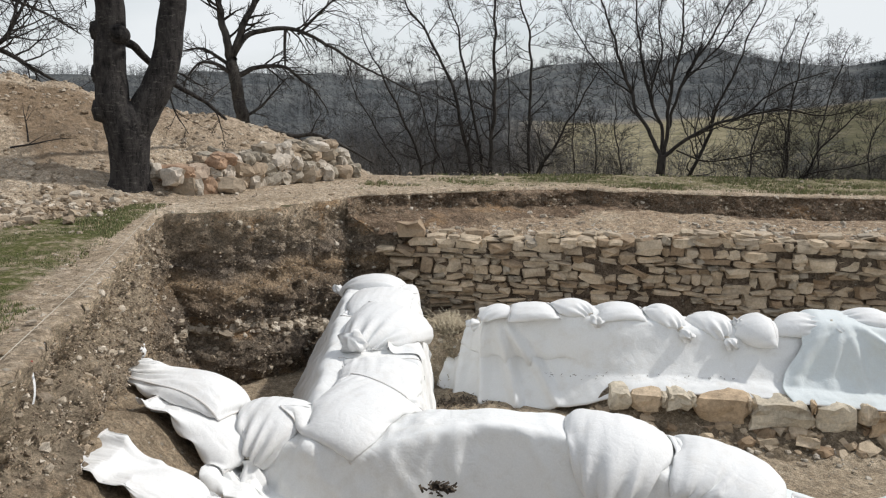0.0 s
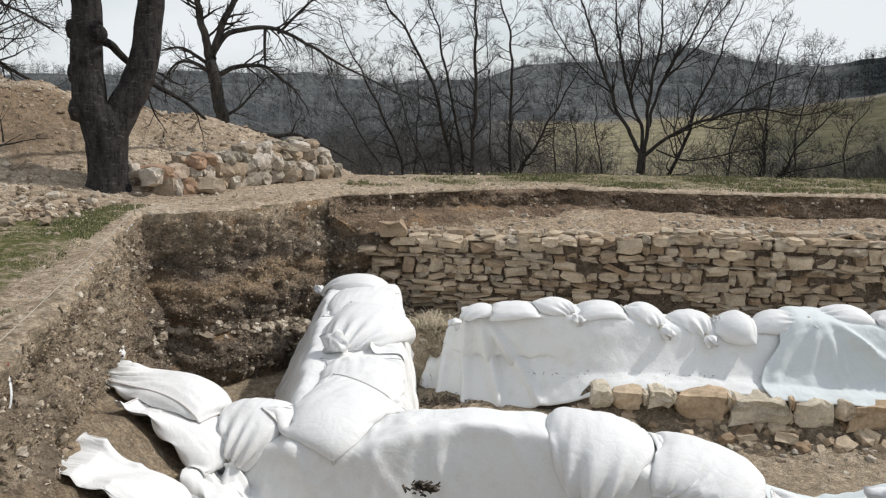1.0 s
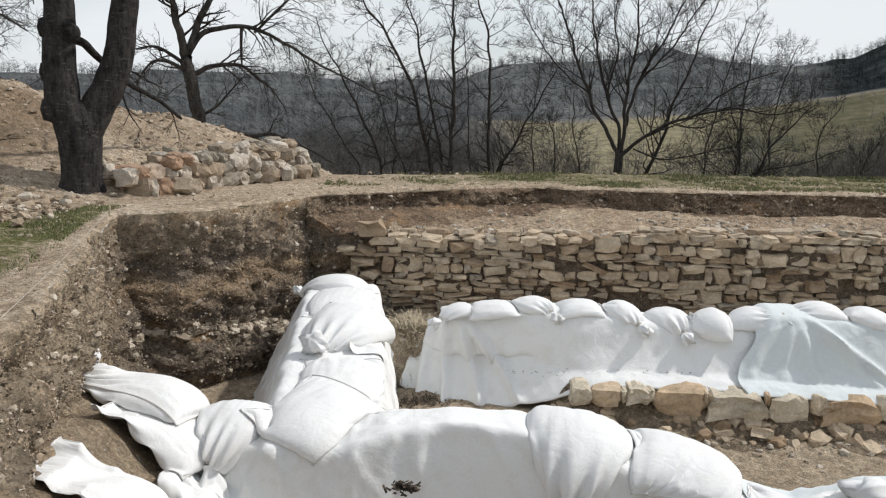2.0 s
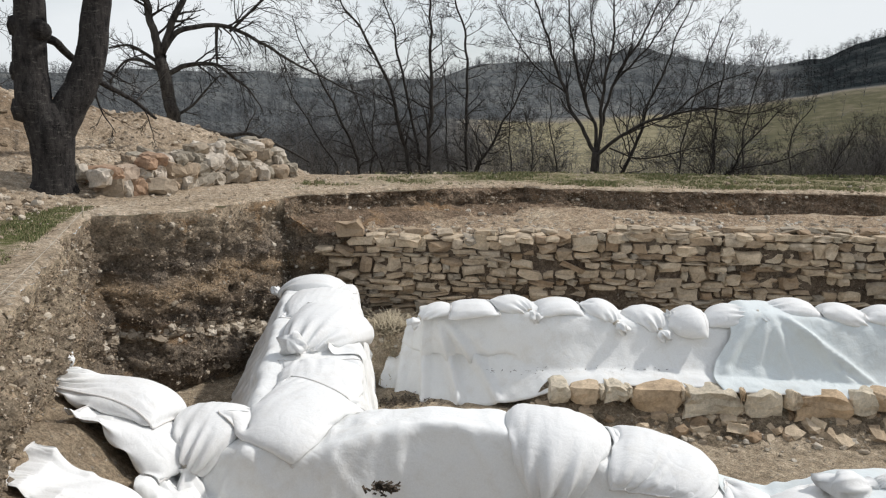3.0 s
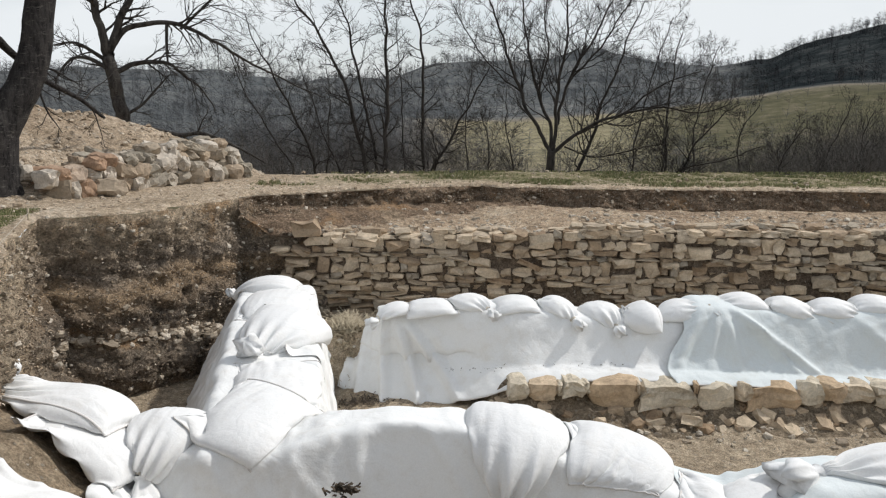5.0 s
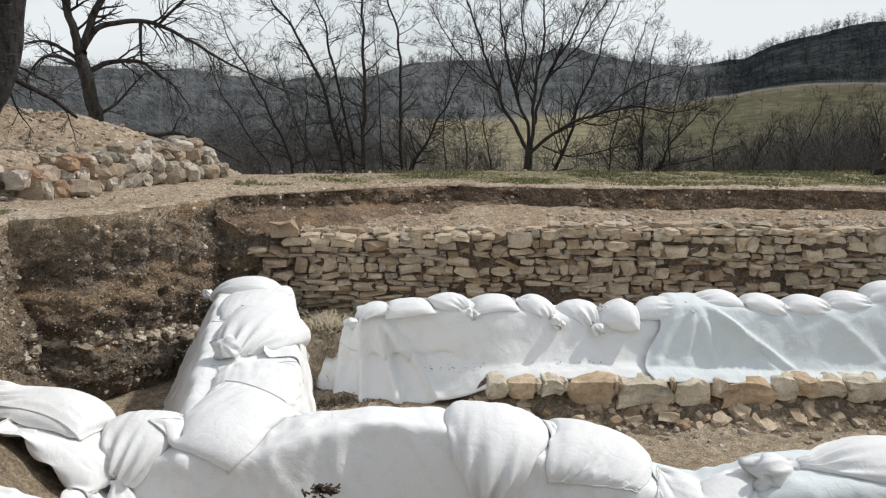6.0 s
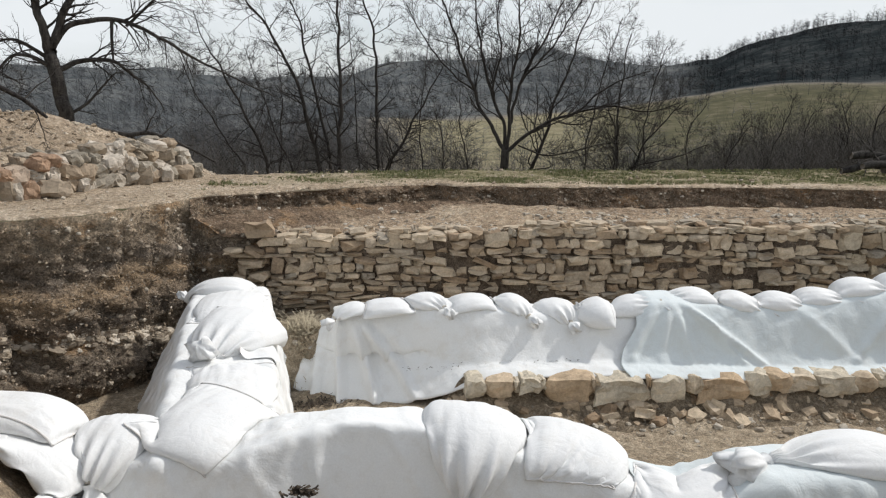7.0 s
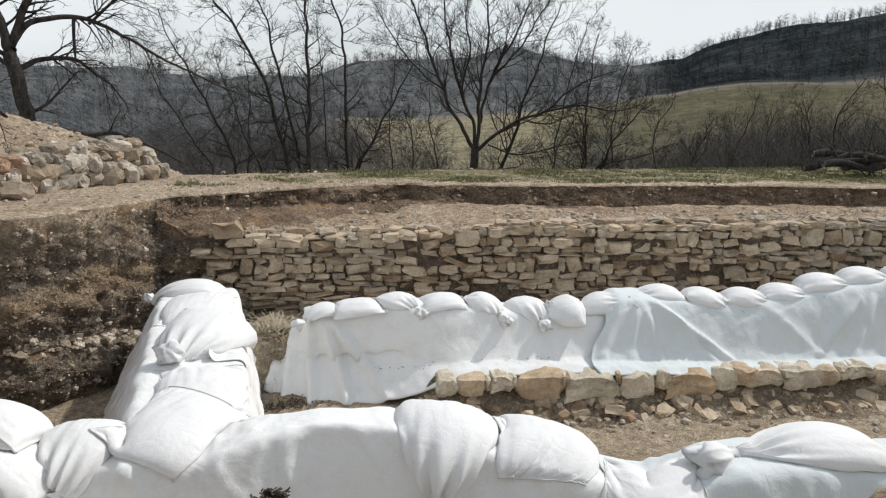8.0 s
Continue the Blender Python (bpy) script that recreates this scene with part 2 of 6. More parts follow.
BARK = make_bark("dark ridged bark", (0.010, 0.009, 0.010), (0.058, 0.053, 0.050), 0.4)
BARK_B = make_bark("grey lichened bark", (0.018, 0.016, 0.015), (0.075, 0.068, 0.061), 0.25)
BARK_C = make_bark("smooth grey-brown bark", (0.018, 0.016, 0.015), (0.060, 0.053, 0.047))
TWIG = make_twigs("bare twigs", (0.020, 0.018, 0.017), (0.060, 0.053, 0.048))
# paler and bluer than the near twigs, to paint in the haze
FAR_TWIG = make_twigs("far hazed woodland", (0.060, 0.065, 0.073), (0.180, 0.178, 0.176))
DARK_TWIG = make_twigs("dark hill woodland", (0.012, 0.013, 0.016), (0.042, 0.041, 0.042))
BRUSH = make_twigs("bare brush", (0.038, 0.036, 0.035), (0.135, 0.122, 0.11))
BLADES = make_blades()
LITTER = make_plain("dark leaf litter", (0.07, 0.052, 0.035), 0.9, 0.8)
STRAW = make_plain("dry straw", (0.40, 0.34, 0.24), 0.9, 0.6)


# ---- small building helpers ----
RNG = np.random.default_rng(7)


def n3(x, y, z, octaves=4, h=1.0):
    return noise.fractal((x, y, z), h, 2.1, octaves)


def mesh_from(name, verts, faces, material, smooth=True):
    me = bpy.data.meshes.new(name)
    me.from_pydata(np.asarray(verts, dtype=float).tolist() if len(verts) and not isinstance(verts[0], Vector) else verts, [], faces.tolist() if isinstance(faces, np.ndarray) else faces)
    me.materials.append(material)
    if smooth:
        me.polygons.foreach_set("use_smooth", [True] * len(me.polygons))
    me.update()
    return me


def part(name, me, parent, label="", kind=""):
    ob = new(name, me)
    ob.parent = parent
    return tagged(ob, label=label, kind=kind)


def thing(name, at, label, category, group="", kind=""):
    ob = new(name)
    ob.location = at
    ob.empty_display_size = 0.1
    return tagged(ob, label, category, group, kind)


def grid_faces(rows, cols, closed=False):
    out = []
    for r in range(rows - 1):
        for c in range(cols if closed else cols - 1):
            d = (c + 1) % cols
            out.append((r * cols + c, r * cols + d, (r + 1) * cols + d, (r + 1) * cols + c))
    return out


def add_mask(me, name, values):
    at = me.attributes.new(name, "FLOAT", "POINT")
    at.data.foreach_set("value", np.asarray(values, dtype=np.float32))


def smooth(v, a, b):
    t = np.clip((v - a) / (b - a), 0, 1)
    return t * t * (3 - 2 * t)


def step(v, a, b):
    """smooth() of a single number."""
    t = min(1.0, max(0.0, (v - a) / (b - a)))
    return t * t * (3 - 2 * t)


def polar(az, el, r):
    """A place seen from the tripod at an azimuth and elevation, r metres off on the plan."""
    return Vector((r * math.sin(radians(az)), r * math.cos(radians(az)), EYE + r * math.tan(radians(el))))


# ---- plan: the lip of the dig, and the heights round it ----
LIP = [(-1.2, 1.1), (-2.15, 1.3), (-2.25, 2.8), (-2.55, 3.77), (-2.95, 4.83), (-3.60, 6.45), (-3.90, 7.40), (-3.34, 7.72), (-2.94, 8.06), (-2.60, 8.75),
       (-2.14, 9.5), (-1.46, 10.02), (-0.71, 10.44), (0.12, 10.95), (0.95, 11.2), (1.3, 11.0), (1.87, 11.12), (2.69, 10.93), (4.5, 11.2), (6.4, 11.3), (8.3, 11.05),
       (13.0, 10.9), (13.4, 5.0), (12.0, 1.6), (4.0, 1.9), (2.55, 2.3), (1.72, 1.98), (1.25, 1.35), (0.6, 1.05)]
MID = (2.5, 6.0)
PIT = -2.0


def along(poly, step, closed=False):
    """Even points along a line of corners."""
    p = np.array(poly + ([poly[0]] if closed else []), dtype=float)
    d = np.r_[0, np.cumsum(np.linalg.norm(np.diff(p, axis=0), axis=1))]
    s = np.linspace(0, d[-1], int(d[-1] / step) + 1)
    return np.stack([np.interp(s, d, p[:, i]) for i in range(p.shape[1])], 1)


RIDGE = np.array([(-16, 7.5, 2.3), (-9.5, 9.2, 1.62), (-7.6, 10.6, 1.46), (-6.2, 11.6, 1.08), (-4.9, 12.3, 0.82), (-3.7, 12.6, 0.50), (-3.0, 12.9, 0.12)])
SKYLINE_AZ = [-60, -40, -32.5, -25, -19, -12.6, -6, -3, 0, 4.7, 9, 13, 17, 22, 25.4, 27, 30, 34, 38, 45, 60]
SKYLINE_EL = [2.2, 1.6, 1.2, 2.0, 2.0, 1.9, 1.6, 1.7, 2.7, 3.1, 3.9, 4.2, 3.8, 3.2, 3.5, 4.5, 5.2, 6.1, 6.9, 7.9, 7.8]


def mound(x, y):
    best = np.zeros_like(x)
    for (x0, y0, h0), (x1, y1, h1) in zip(RIDGE[:-1], RIDGE[1:]):
        t = np.clip(((x - x0) * (x1 - x0) + (y - y0) * (y1 - y0)) / ((x1 - x0) ** 2 + (y1 - y0) ** 2), 0, 1)
        d = np.hypot(x - x0 - t * (x1 - x0), y - y0 - t * (y1 - y0))
        h = h0 + t * (h1 - h0)
        q = np.clip(1 - d / (2.55 * h + 0.1), 0, 1)
        best = np.maximum(best, h * (0.35 * q + 0.65 * q * q * (3 - 2 * q)))
    return best


def crest_line(x):
    return np.interp(x, [-12, -2.6, 1.2, 4.4, 7.6, 11, 20], [13.6, 12.0, 13.3, 13.7, 14.2, 14.9, 16])


def land(x, y):
    """Height of the land outside the dig."""
    r, az = np.hypot(x, y), np.degrees(np.arctan2(x, y))
    fall = np.clip(y - crest_line(x), 0, None)
    near = -0.28 * fall - 0.02 * np.clip(fall, 0, 6) ** 1.5
    sky = np.interp(az, SKYLINE_AZ, SKYLINE_EL)
    top = np.interp(az, [-60, 0, 9, 21, 25, 30, 38, 60], [-0.8, -0.9, -0.7, 0.35, 0.75, 1.5, 2.2, 3])
    lr = np.log(np.clip(r, 1, None))
    el = np.interp(lr, np.log([20, 40, 70, 165, 260, 420]), [0, 0, 0, 1, 2, 3])
    f = el
    ang = np.where(f < 1, (1 - f) * -4.6 + f * top, np.where(f < 2, top + (f - 1) * (sky * 0.55 + top * 0.45 - top), (sky * 0.55 + top * 0.45) + (f - 2) * (sky - sky * 0.55 - top * 0.45)))
    far = EYE + np.minimum(r, 420) * np.tan(np.radians(ang)) - np.clip(r - 420, 0, None) * 0.15
    w = smooth(r, 22, 60)
    behind = y < 0
    z = (1 - w) * np.maximum(near, -9) + w * far
    z = np.where(behind, 0.0 + 0.02 * np.clip(r - 8, 0, None), z)
    return z + mound(x, y)


def noise_sheet(X, Y):
    """A soft irregular pattern over the plan."""
    return 0.5 * np.sin(1.9 * X + 1.3 * np.sin(1.4 * Y)) + 0.5 * np.sin(2.3 * Y + 1.7 * np.sin(1.1 * X))


def build_ground():
    N = 900
    th = np.linspace(0, 2 * math.pi, N, endpoint=False)
    poly = np.array(LIP + [LIP[0]])
    rho = np.zeros(N)
    for i, t in enumerate(th):
        d = (math.cos(t), math.sin(t))
        for (x0, y0), (x1, y1) in zip(poly[:-1], poly[1:]):
            ex, ey = x1 - x0, y1 - y0
            det = d[0] * -ey + ex * d[1]
            if abs(det) < 1e-9:
                continue
            bx, by = x0 - MID[0], y0 - MID[1]
            s, u = (bx * -ey + ex * by) / det, (d[0] * by - d[1] * bx) / det
            if s > 0 and -1e-6 <= u <= 1 + 1e-6:
                rho[i] = s
    rough = np.array([0.06 * n3(MID[0] + r * math.cos(t), MID[1] + r * math.sin(t), 0.3, 3) + 0.09 * n3(3.5 * r * math.cos(t), 3.5 * r * math.sin(t), 2, 4) for r, t in zip(rho, th)])
    rho = rho + rough
    lip = np.stack([MID[0] + rho * np.cos(th), MID[1] + rho * np.sin(th)], 1)
    ds = [0, 0.02, 0.06, 0.12, 0.2, 0.3]
    while ds[-1] < 900:
        ds.append(ds[-1] + max(0.08, min(ds[-1] * (0.028 if ds[-1] < 14 else 0.055), 14)))
    ds = np.array(ds)
    X = MID[0] + np.outer(rho[:, None] + 0 * th[:, None], [1])[:, 0][None] * np.cos(th)[None] + np.outer(ds, np.cos(th))
    Y = MID[1] + rho[None] * np.sin(th)[None] + np.outer(ds, np.sin(th))
    Z = land(X, Y)
    R = np.hypot(X, Y)
    out = np.zeros_like(Z)
    for i in range(len(ds)):
        for j in range(N):
            x, y, r = X[i, j], Y[i, j], R[i, j]
            if r < 40:
                m = min(Z[i, j], 1.0) if Z[i, j] > 0.15 else 0.0
                out[i, j] = 0.03 * n3(0.9 * x, 0.9 * y, 1, 3) + 0.015 * n3(6 * x, 6 * y, 4, 3) + ((0.10 * n3(1.8 * x, 1.8 * y, 7, 5) + 0.05 * n3(5.5 * x, 5.5 * y, 2, 4)) * m if m else 0)
            else:
                out[i, j] = 0.012 * r * n3(0.02 * x, 0.02 * y, 3, 4) * step(r, 60, 200)
    Z = Z + out
    Z[0] -= 0.035
    Z[1] -= 0.01
    me = mesh_from("ground", np.stack([X, Y, Z], -1).reshape(-1, 3), grid_faces(len(ds), N, True), GROUND)
    az = np.degrees(np.arctan2(X, Y))
    M = mound(X, Y)
    toe = np.interp(Y, [4.5, 6.2, 7.4, 8.6], [-5.0, -4.75, -4.5, -4.4])
    left = (X > toe) * (X < np.interp(Y, [1, 2.8, 4.8, 6.4, 7.4], [-2.9, -2.75, -3.35, -3.85, -4.0])) * (Y < 8.3) * (Y > 0) * smooth(Y, 7.6, 6.8)
    strip = smooth(ds[:, None] + 0 * X, 0.25, 0.9) * smooth(X, -2.8, 0.6) * (Y > 9.5) * (R < 24)
    grass = np.clip(left + strip * np.where(Y < 12.2, 0.9, 0.75), 0, 1) * (M < 0.05)
    grass = np.maximum(grass, 0.8 * ((R >= 17) & (R < 50)))
    field = smooth(R, 45, 60) * (1 - smooth(R, 160, 172)) * smooth(az, -3, 4)
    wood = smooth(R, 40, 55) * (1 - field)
    # the heap's brown mask deepens westward, where shade is painted in
    for nm, v in (("grass", grass), ("field", field), ("wood", wood), ("dry", smooth(az, 21, 13)), ("dug_shade", smooth(M, 0.12, 0.4) * (0.35 + 0.65 * smooth(X, -5.4, -6.4)) * smooth(noise_sheet(X, Y), -0.35, 0.15)), ("dark_wood", smooth(az, 21, 25) * smooth(R, 160, 180))):
        add_mask(me, nm, v.reshape(-1))
    tagged(new("ground", me), "stony tan ground with patchy turf, running to wooded hills", "ground", kind="structure")
    return lip


LIP_LINE = build_ground()


def lip_between(a, b):
    """Points of the lip, in order, from the one nearest to a to the one nearest to b (walking clockwise as seen from above)."""
    i = int(np.argmin(np.hypot(*(LIP_LINE - np.array(a)).T)))
    j = int(np.argmin(np.hypot(*(LIP_LINE - np.array(b)).T)))
    idx, n = [i], len(LIP_LINE)
    while idx[-1] != j:
        idx.append((idx[-1] - 1) % n)
    return LIP_LINE[idx]


def inward(line):
    d = np.gradient(line, axis=0)
    d /= np.maximum(np.linalg.norm(d, axis=1, keepdims=True), 1e-9)
    for _ in range(6):
        d[1:-1] = (d[:-2] + d[1:-1] * 2 + d[2:]) / 4
    nrm = np.stack([d[:, 1], -d[:, 0]], 1)
    return nrm / np.linalg.norm(nrm, axis=1, keepdims=True)


def build_cut_face():
    """The deep earth face from the near bank round the north-west corner to the end of the stone wall."""
    a = lip_between((-0.6, 1.05), (-2.33, 9.19))
    tail = along([tuple(a[-1] + np.array([0.02, 0.0])), (-2.08, 9.13), (-1.80, 9.15), (-1.2, 9.2)], 0.04)
    line = np.r_[a, tail]
    top = np.r_[land(a[:, 0], a[:, 1]) - 0.03, np.interp(tail[:, 0], [-2.3, -2.05, -1.75], [-0.26, -0.36, -0.46])]
    nrm = inward(line)
    rows = 84
    V, west = [], []
    for v in np.linspace(0, 1, rows):
        for (x, y), t, (nx, ny) in zip(line, top, nrm):
            z = t + (PIT - 0.15 - t) * v
            lean = v * float(np.interp(y, [2.5, 3.5, 6.2, 7.4], [0.22, 0.10, 0.06, 0.26]))
            lump = 0.10 * n3(0.9 * x, 0.9 * y, 0.9 * z + 5, 4) + 0.085 * n3(4.5 * x, 4.5 * y, 6.5 * z, 5) + 0.035 * n3(17 * x, 17 * y, 21 * z, 3)
            ledge = 0.05 * math.sin(9.0 * z + 3 * n3(0.5 * x, 0.5 * y, 2, 2))
            d = (lean + (lump + ledge) * min(1, v * 7)) - 0.06 * math.exp(-((v - 0.16) / 0.07) ** 2)
            V.append((x + nx * d, y + ny * d, z + 0.03 * n3(6 * x, 6 * y, 6 * z, 2)))
            # mask of the face that gets the painted sunlit tint
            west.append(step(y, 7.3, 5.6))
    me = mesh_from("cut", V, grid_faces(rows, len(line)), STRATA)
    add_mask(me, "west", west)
    tagged(new("earth_bank", me), "dark layered earth face of the dig with stones showing", "earth bank", kind="structure")
    return V


CUT_POINTS = build_cut_face()


def wall_top(x):
    return np.interp(x, [-1.9, -1.4, 0.5, 1.6, 2.3, 5, 8], [-0.52, -0.46, -0.42, -0.40, -0.33, -0.31, -0.30])


def terrace_z(x, y, d, end):
    """Height of the terrace, d metres in from the lip."""
    rim = -0.24 - 0.10 * step(x, 0.9, 1.9)
    talus = rim + (end - rim) * step(d, 0.02, 0.75)
    z = talus + 0.07 * math.exp(-((x - 1.75) / 0.42) ** 2 - ((y - 10.75) / 0.38) ** 2) + 0.06 * math.exp(-((x - 2.6) / 0.5) ** 2 - ((y - 10.3) / 0.5) ** 2)
    return z + 0.035 * n3(1.3 * x, 1.3 * y, 9, 4) + 0.03 * n3(7 * x, 7 * y, 3, 5)


UPPER_POINTS = []


def build_terrace():
    a = lip_between((-2.33, 9.19), (12.6, 10.92))
    n = len(a)
    s = np.linspace(0, 1, n)
    bx = np.interp(s, [0, 0.02, 0.045, 1], [-2.31, -2.06, -1.78, 12.6])
    by = np.interp(s, [0, 0.02, 0.045, 1], [9.17, 9.11, 9.08, 9.08])
    width = np.maximum(np.hypot(bx - a[:, 0], by - a[:, 1]), 0.02)
    end = np.array([float(wall_top(x)) for x in bx])
    V = []
    rows = 22
    for f in np.linspace(0, 1, rows):
        for i in range(n):
            foot = max(-0.37, end[i] - 0.04)
            z = -0.03 + (foot + 0.03) * f - 0.03 * (f == 1)
            ux, uy = (bx[i] - a[i, 0]) / width[i], (by[i] - a[i, 1]) / width[i]
            x, y = a[i]
            k = min(1.0, f * 8)
            d = min(width[i], 0.20) * f ** 2 - (0.04 + 0.09 * n3(0.8 * x, 0.8 * y, 11, 2)) * step(x, 0.2, 1.6) * math.exp(-((f - 0.30) / 0.2) ** 2) + k * (0.11 * n3(1.6 * x, 1.6 * y, 2.5 * z, 4) + 0.09 * n3(6 * x, 6 * y, 8 * z, 5) + 0.035 * n3(20 * x, 20 * y, 20 * z, 3))
            V.append((x + ux * d, y + uy * d, z))
    me = mesh_from("cut", V, grid_faces(rows, n), SIDE)
    tagged(new("upper_bank", me), "low crumbling brown earth face under the turf", "earth bank", kind="structure")
    UPPER_POINTS.extend(V)
    V = []
    rows = 40
    for f in np.linspace(0, 1, rows):
        for i in range(n):
            x, y = a[i, 0] + (bx[i] - a[i, 0]) * f, a[i, 1] + (by[i] - a[i, 1]) * f
            V.append((x, y, terrace_z(x, y, f * width[i], end[i]) - (0.1 if f == 0 else 0.0)))
    me = mesh_from("terrace", V, grid_faces(rows, n), TERRACE)
    me.materials.append(SIDE)
    me.polygons.foreach_set("material_index", [1 if p.center.x < -1.35 + 0.3 * n3(3 * p.center.x, 3 * p.center.y, 1, 2) or (q // (n - 1)) / 39 * width[q % (n - 1)] < 0.48 + 0.35 * n3(1.4 * p.center.x, 1.4 * p.center.y, 6, 3) else 0 for q, p in enumerate(me.polygons)])
    tagged(new("earth_terrace", me), "stony brown earth terrace behind the exposed wall", "terrace", kind="structure")


build_terrace()


def floor_height(x, y):
    z = PIT
    t = step(y, 7.72, 8.15) * step(x, -1.9, -1.1)
    z += 0.55 * t
    z += 0.08 * step(y, 6.7, 7.15) * step(x, -1.0, -0.6) * step(x, 1.0, 0.5) * (1 - t)
    z += 0.05 * step(y, 6.2, 7.0) * step(x, 0.2, 1.0) * (1 - t)
    bank = float(np.interp(y, [1, 2.8, 3.77, 4.83, 6.45, 7.4], [-2.2, -2.25, -2.55, -2.95, -3.60, -3.9]))
    wide = step(y, 2.8, 3.3) * step(y, 5.4, 4.7)
    t = min(1.0, max(0.0, (x - bank) / (1.05 + 0.9 * wide)))
    z += (1.18 * (1 - t) ** (1.6 - 0.65 * wide) + 0.10 * (1 - t) * n3(2.2 * x, 2.2 * y, 5, 4)) * step(y, 6.3, 5.0)
    return z + 0.03 * n3(0.8 * x, 0.8 * y, 21, 3) + 0.012 * n3(6 * x, 6 * y, 3, 4)


def build_floor():
    xs, ys = np.arange(-4.6, 13.6, 0.06), np.arange(0.6, 9.5, 0.06)
    V = [(x, y, floor_height(x, y)) for y in ys for x in xs]
    me = mesh_from("floor", V, grid_faces(len(ys), len(xs)), FLOOR)
    me.materials.append(SPOIL)
    edge = lambda x, y: float(np.interp(y, [1, 2.8, 3.77, 4.83, 6.45, 7.4], [-2.2, -2.25, -2.55, -2.95, -3.60, -3.9])) + 1.6 + 0.5 * n3(1.5 * x, 1.5 * y, 8, 4)
    me.polygons.foreach_set("material_index", [1 if p.center.x < edge(p.center.x, p.center.y) and p.center.y < 6.6 else 0 for p in me.polygons])
    tagged(new("pit_floor", me), "trodden sandy floor of the dig", "floor", kind="structure")


build_floor()


# ---- stones ----
def stone_mesh(name, seed, material, rough=0.16, cuts=1, square=0.5):
    """A rough stone, one metre each way, about its centre."""
    bm = bmesh.new()
    bmesh.ops.create_cube(bm, size=1.0)
    bmesh.ops.subdivide_edges(bm, edges=bm.edges[:], cuts=cuts, use_grid_fill=True)
    for v in bm.verts:
        c = v.co.copy()
        ball = c.normalized() * 0.56
        v.co = c.lerp(ball, 1 - square)
        w = c * 2.2 + Vector((seed * 3.7, seed * 1.3, seed * 5.1))
        v.co += Vector((noise.noise(w), noise.noise(w + Vector((9, 0, 0))), noise.noise(w + Vector((0, 9, 0))))) * rough
    me = bpy.data.meshes.new(name)
    bmesh.ops.triangulate(bm, faces=bm.faces[:])
    bm.to_mesh(me)
    bm.free()
    me.materials.append(material)
    return me


WALL_SET = [stone_mesh("stone", i, STONE, 0.28, 1, 0.72) for i in range(24)]
BLOCK_SET = [stone_mesh("block", 40 + i, BLOCK, 0.19, 3, 0.62) for i in range(10)]
PILE_SET = [stone_mesh("fieldstone", 80 + i, PILED, 0.20, 3, 0.42) for i in range(12)]
RED_SET = [stone_mesh("red_stone", 120 + i, RED, 0.20, 3, 0.42) for i in range(4)]


def lay(me, name, at, size, turn, parent, label=""):
    ob = new(name, me)
    ob.parent = parent
    ob.matrix_basis = Matrix.LocRotScale(at, Euler(turn), size)
    if label:
        ob["label"] = label
    return ob


def scatter(name, points, sizes, material, parent=None, label="", category="", flat=0.6):
    """Many small stones in one mesh."""
    base = [stone_mesh("chip", 200 + i, material, 0.3, 1, 0.45) for i in range(8)]
    src = []
    for b in base:
        src.append((np.array([v.co[:] for v in b.vertices]), [tuple(p.vertices) for p in b.polygons]))
    # light version: the eight corners of a cut octahedron
    V, F, o = [], [], 0
    octa = np.array([(1, 0, 0), (-1, 0, 0), (0, 1, 0), (0, -1, 0), (0, 0, 1), (0, 0, -1)], float) * 0.5
    of = [(0, 2, 4), (2, 1, 4), (1, 3, 4), (3, 0, 4), (2, 0, 5), (1, 2, 5), (3, 1, 5), (0, 3, 5)]
    for (x, y, z), s in zip(points, sizes):
        if s > 0.045:
            v, f = src[RNG.integers(8)]
        else:
            v, f = octa + RNG.normal(0, 0.12, octa.shape), of
        R = np.array(Euler(RNG.uniform(-3, 3, 3) * np.array([0.15, 0.15, 1])).to_matrix())
        q = (v * np.array([1, RNG.uniform(0.6, 1), flat * RNG.uniform(0.7, 1.2)]) * s) @ R.T + np.array([x, y, z])
        V.append(q)
        F += [tuple(i + o for i in t) for t in f]
        o += len(v)
    for b in base:
        bpy.data.meshes.remove(b)
    me = mesh_from(name, np.concatenate(V), F, material, smooth=False)
    ob = new(name, me)
    if parent:
        ob.parent = parent
    return tagged(ob, label, category, kind="stuff")


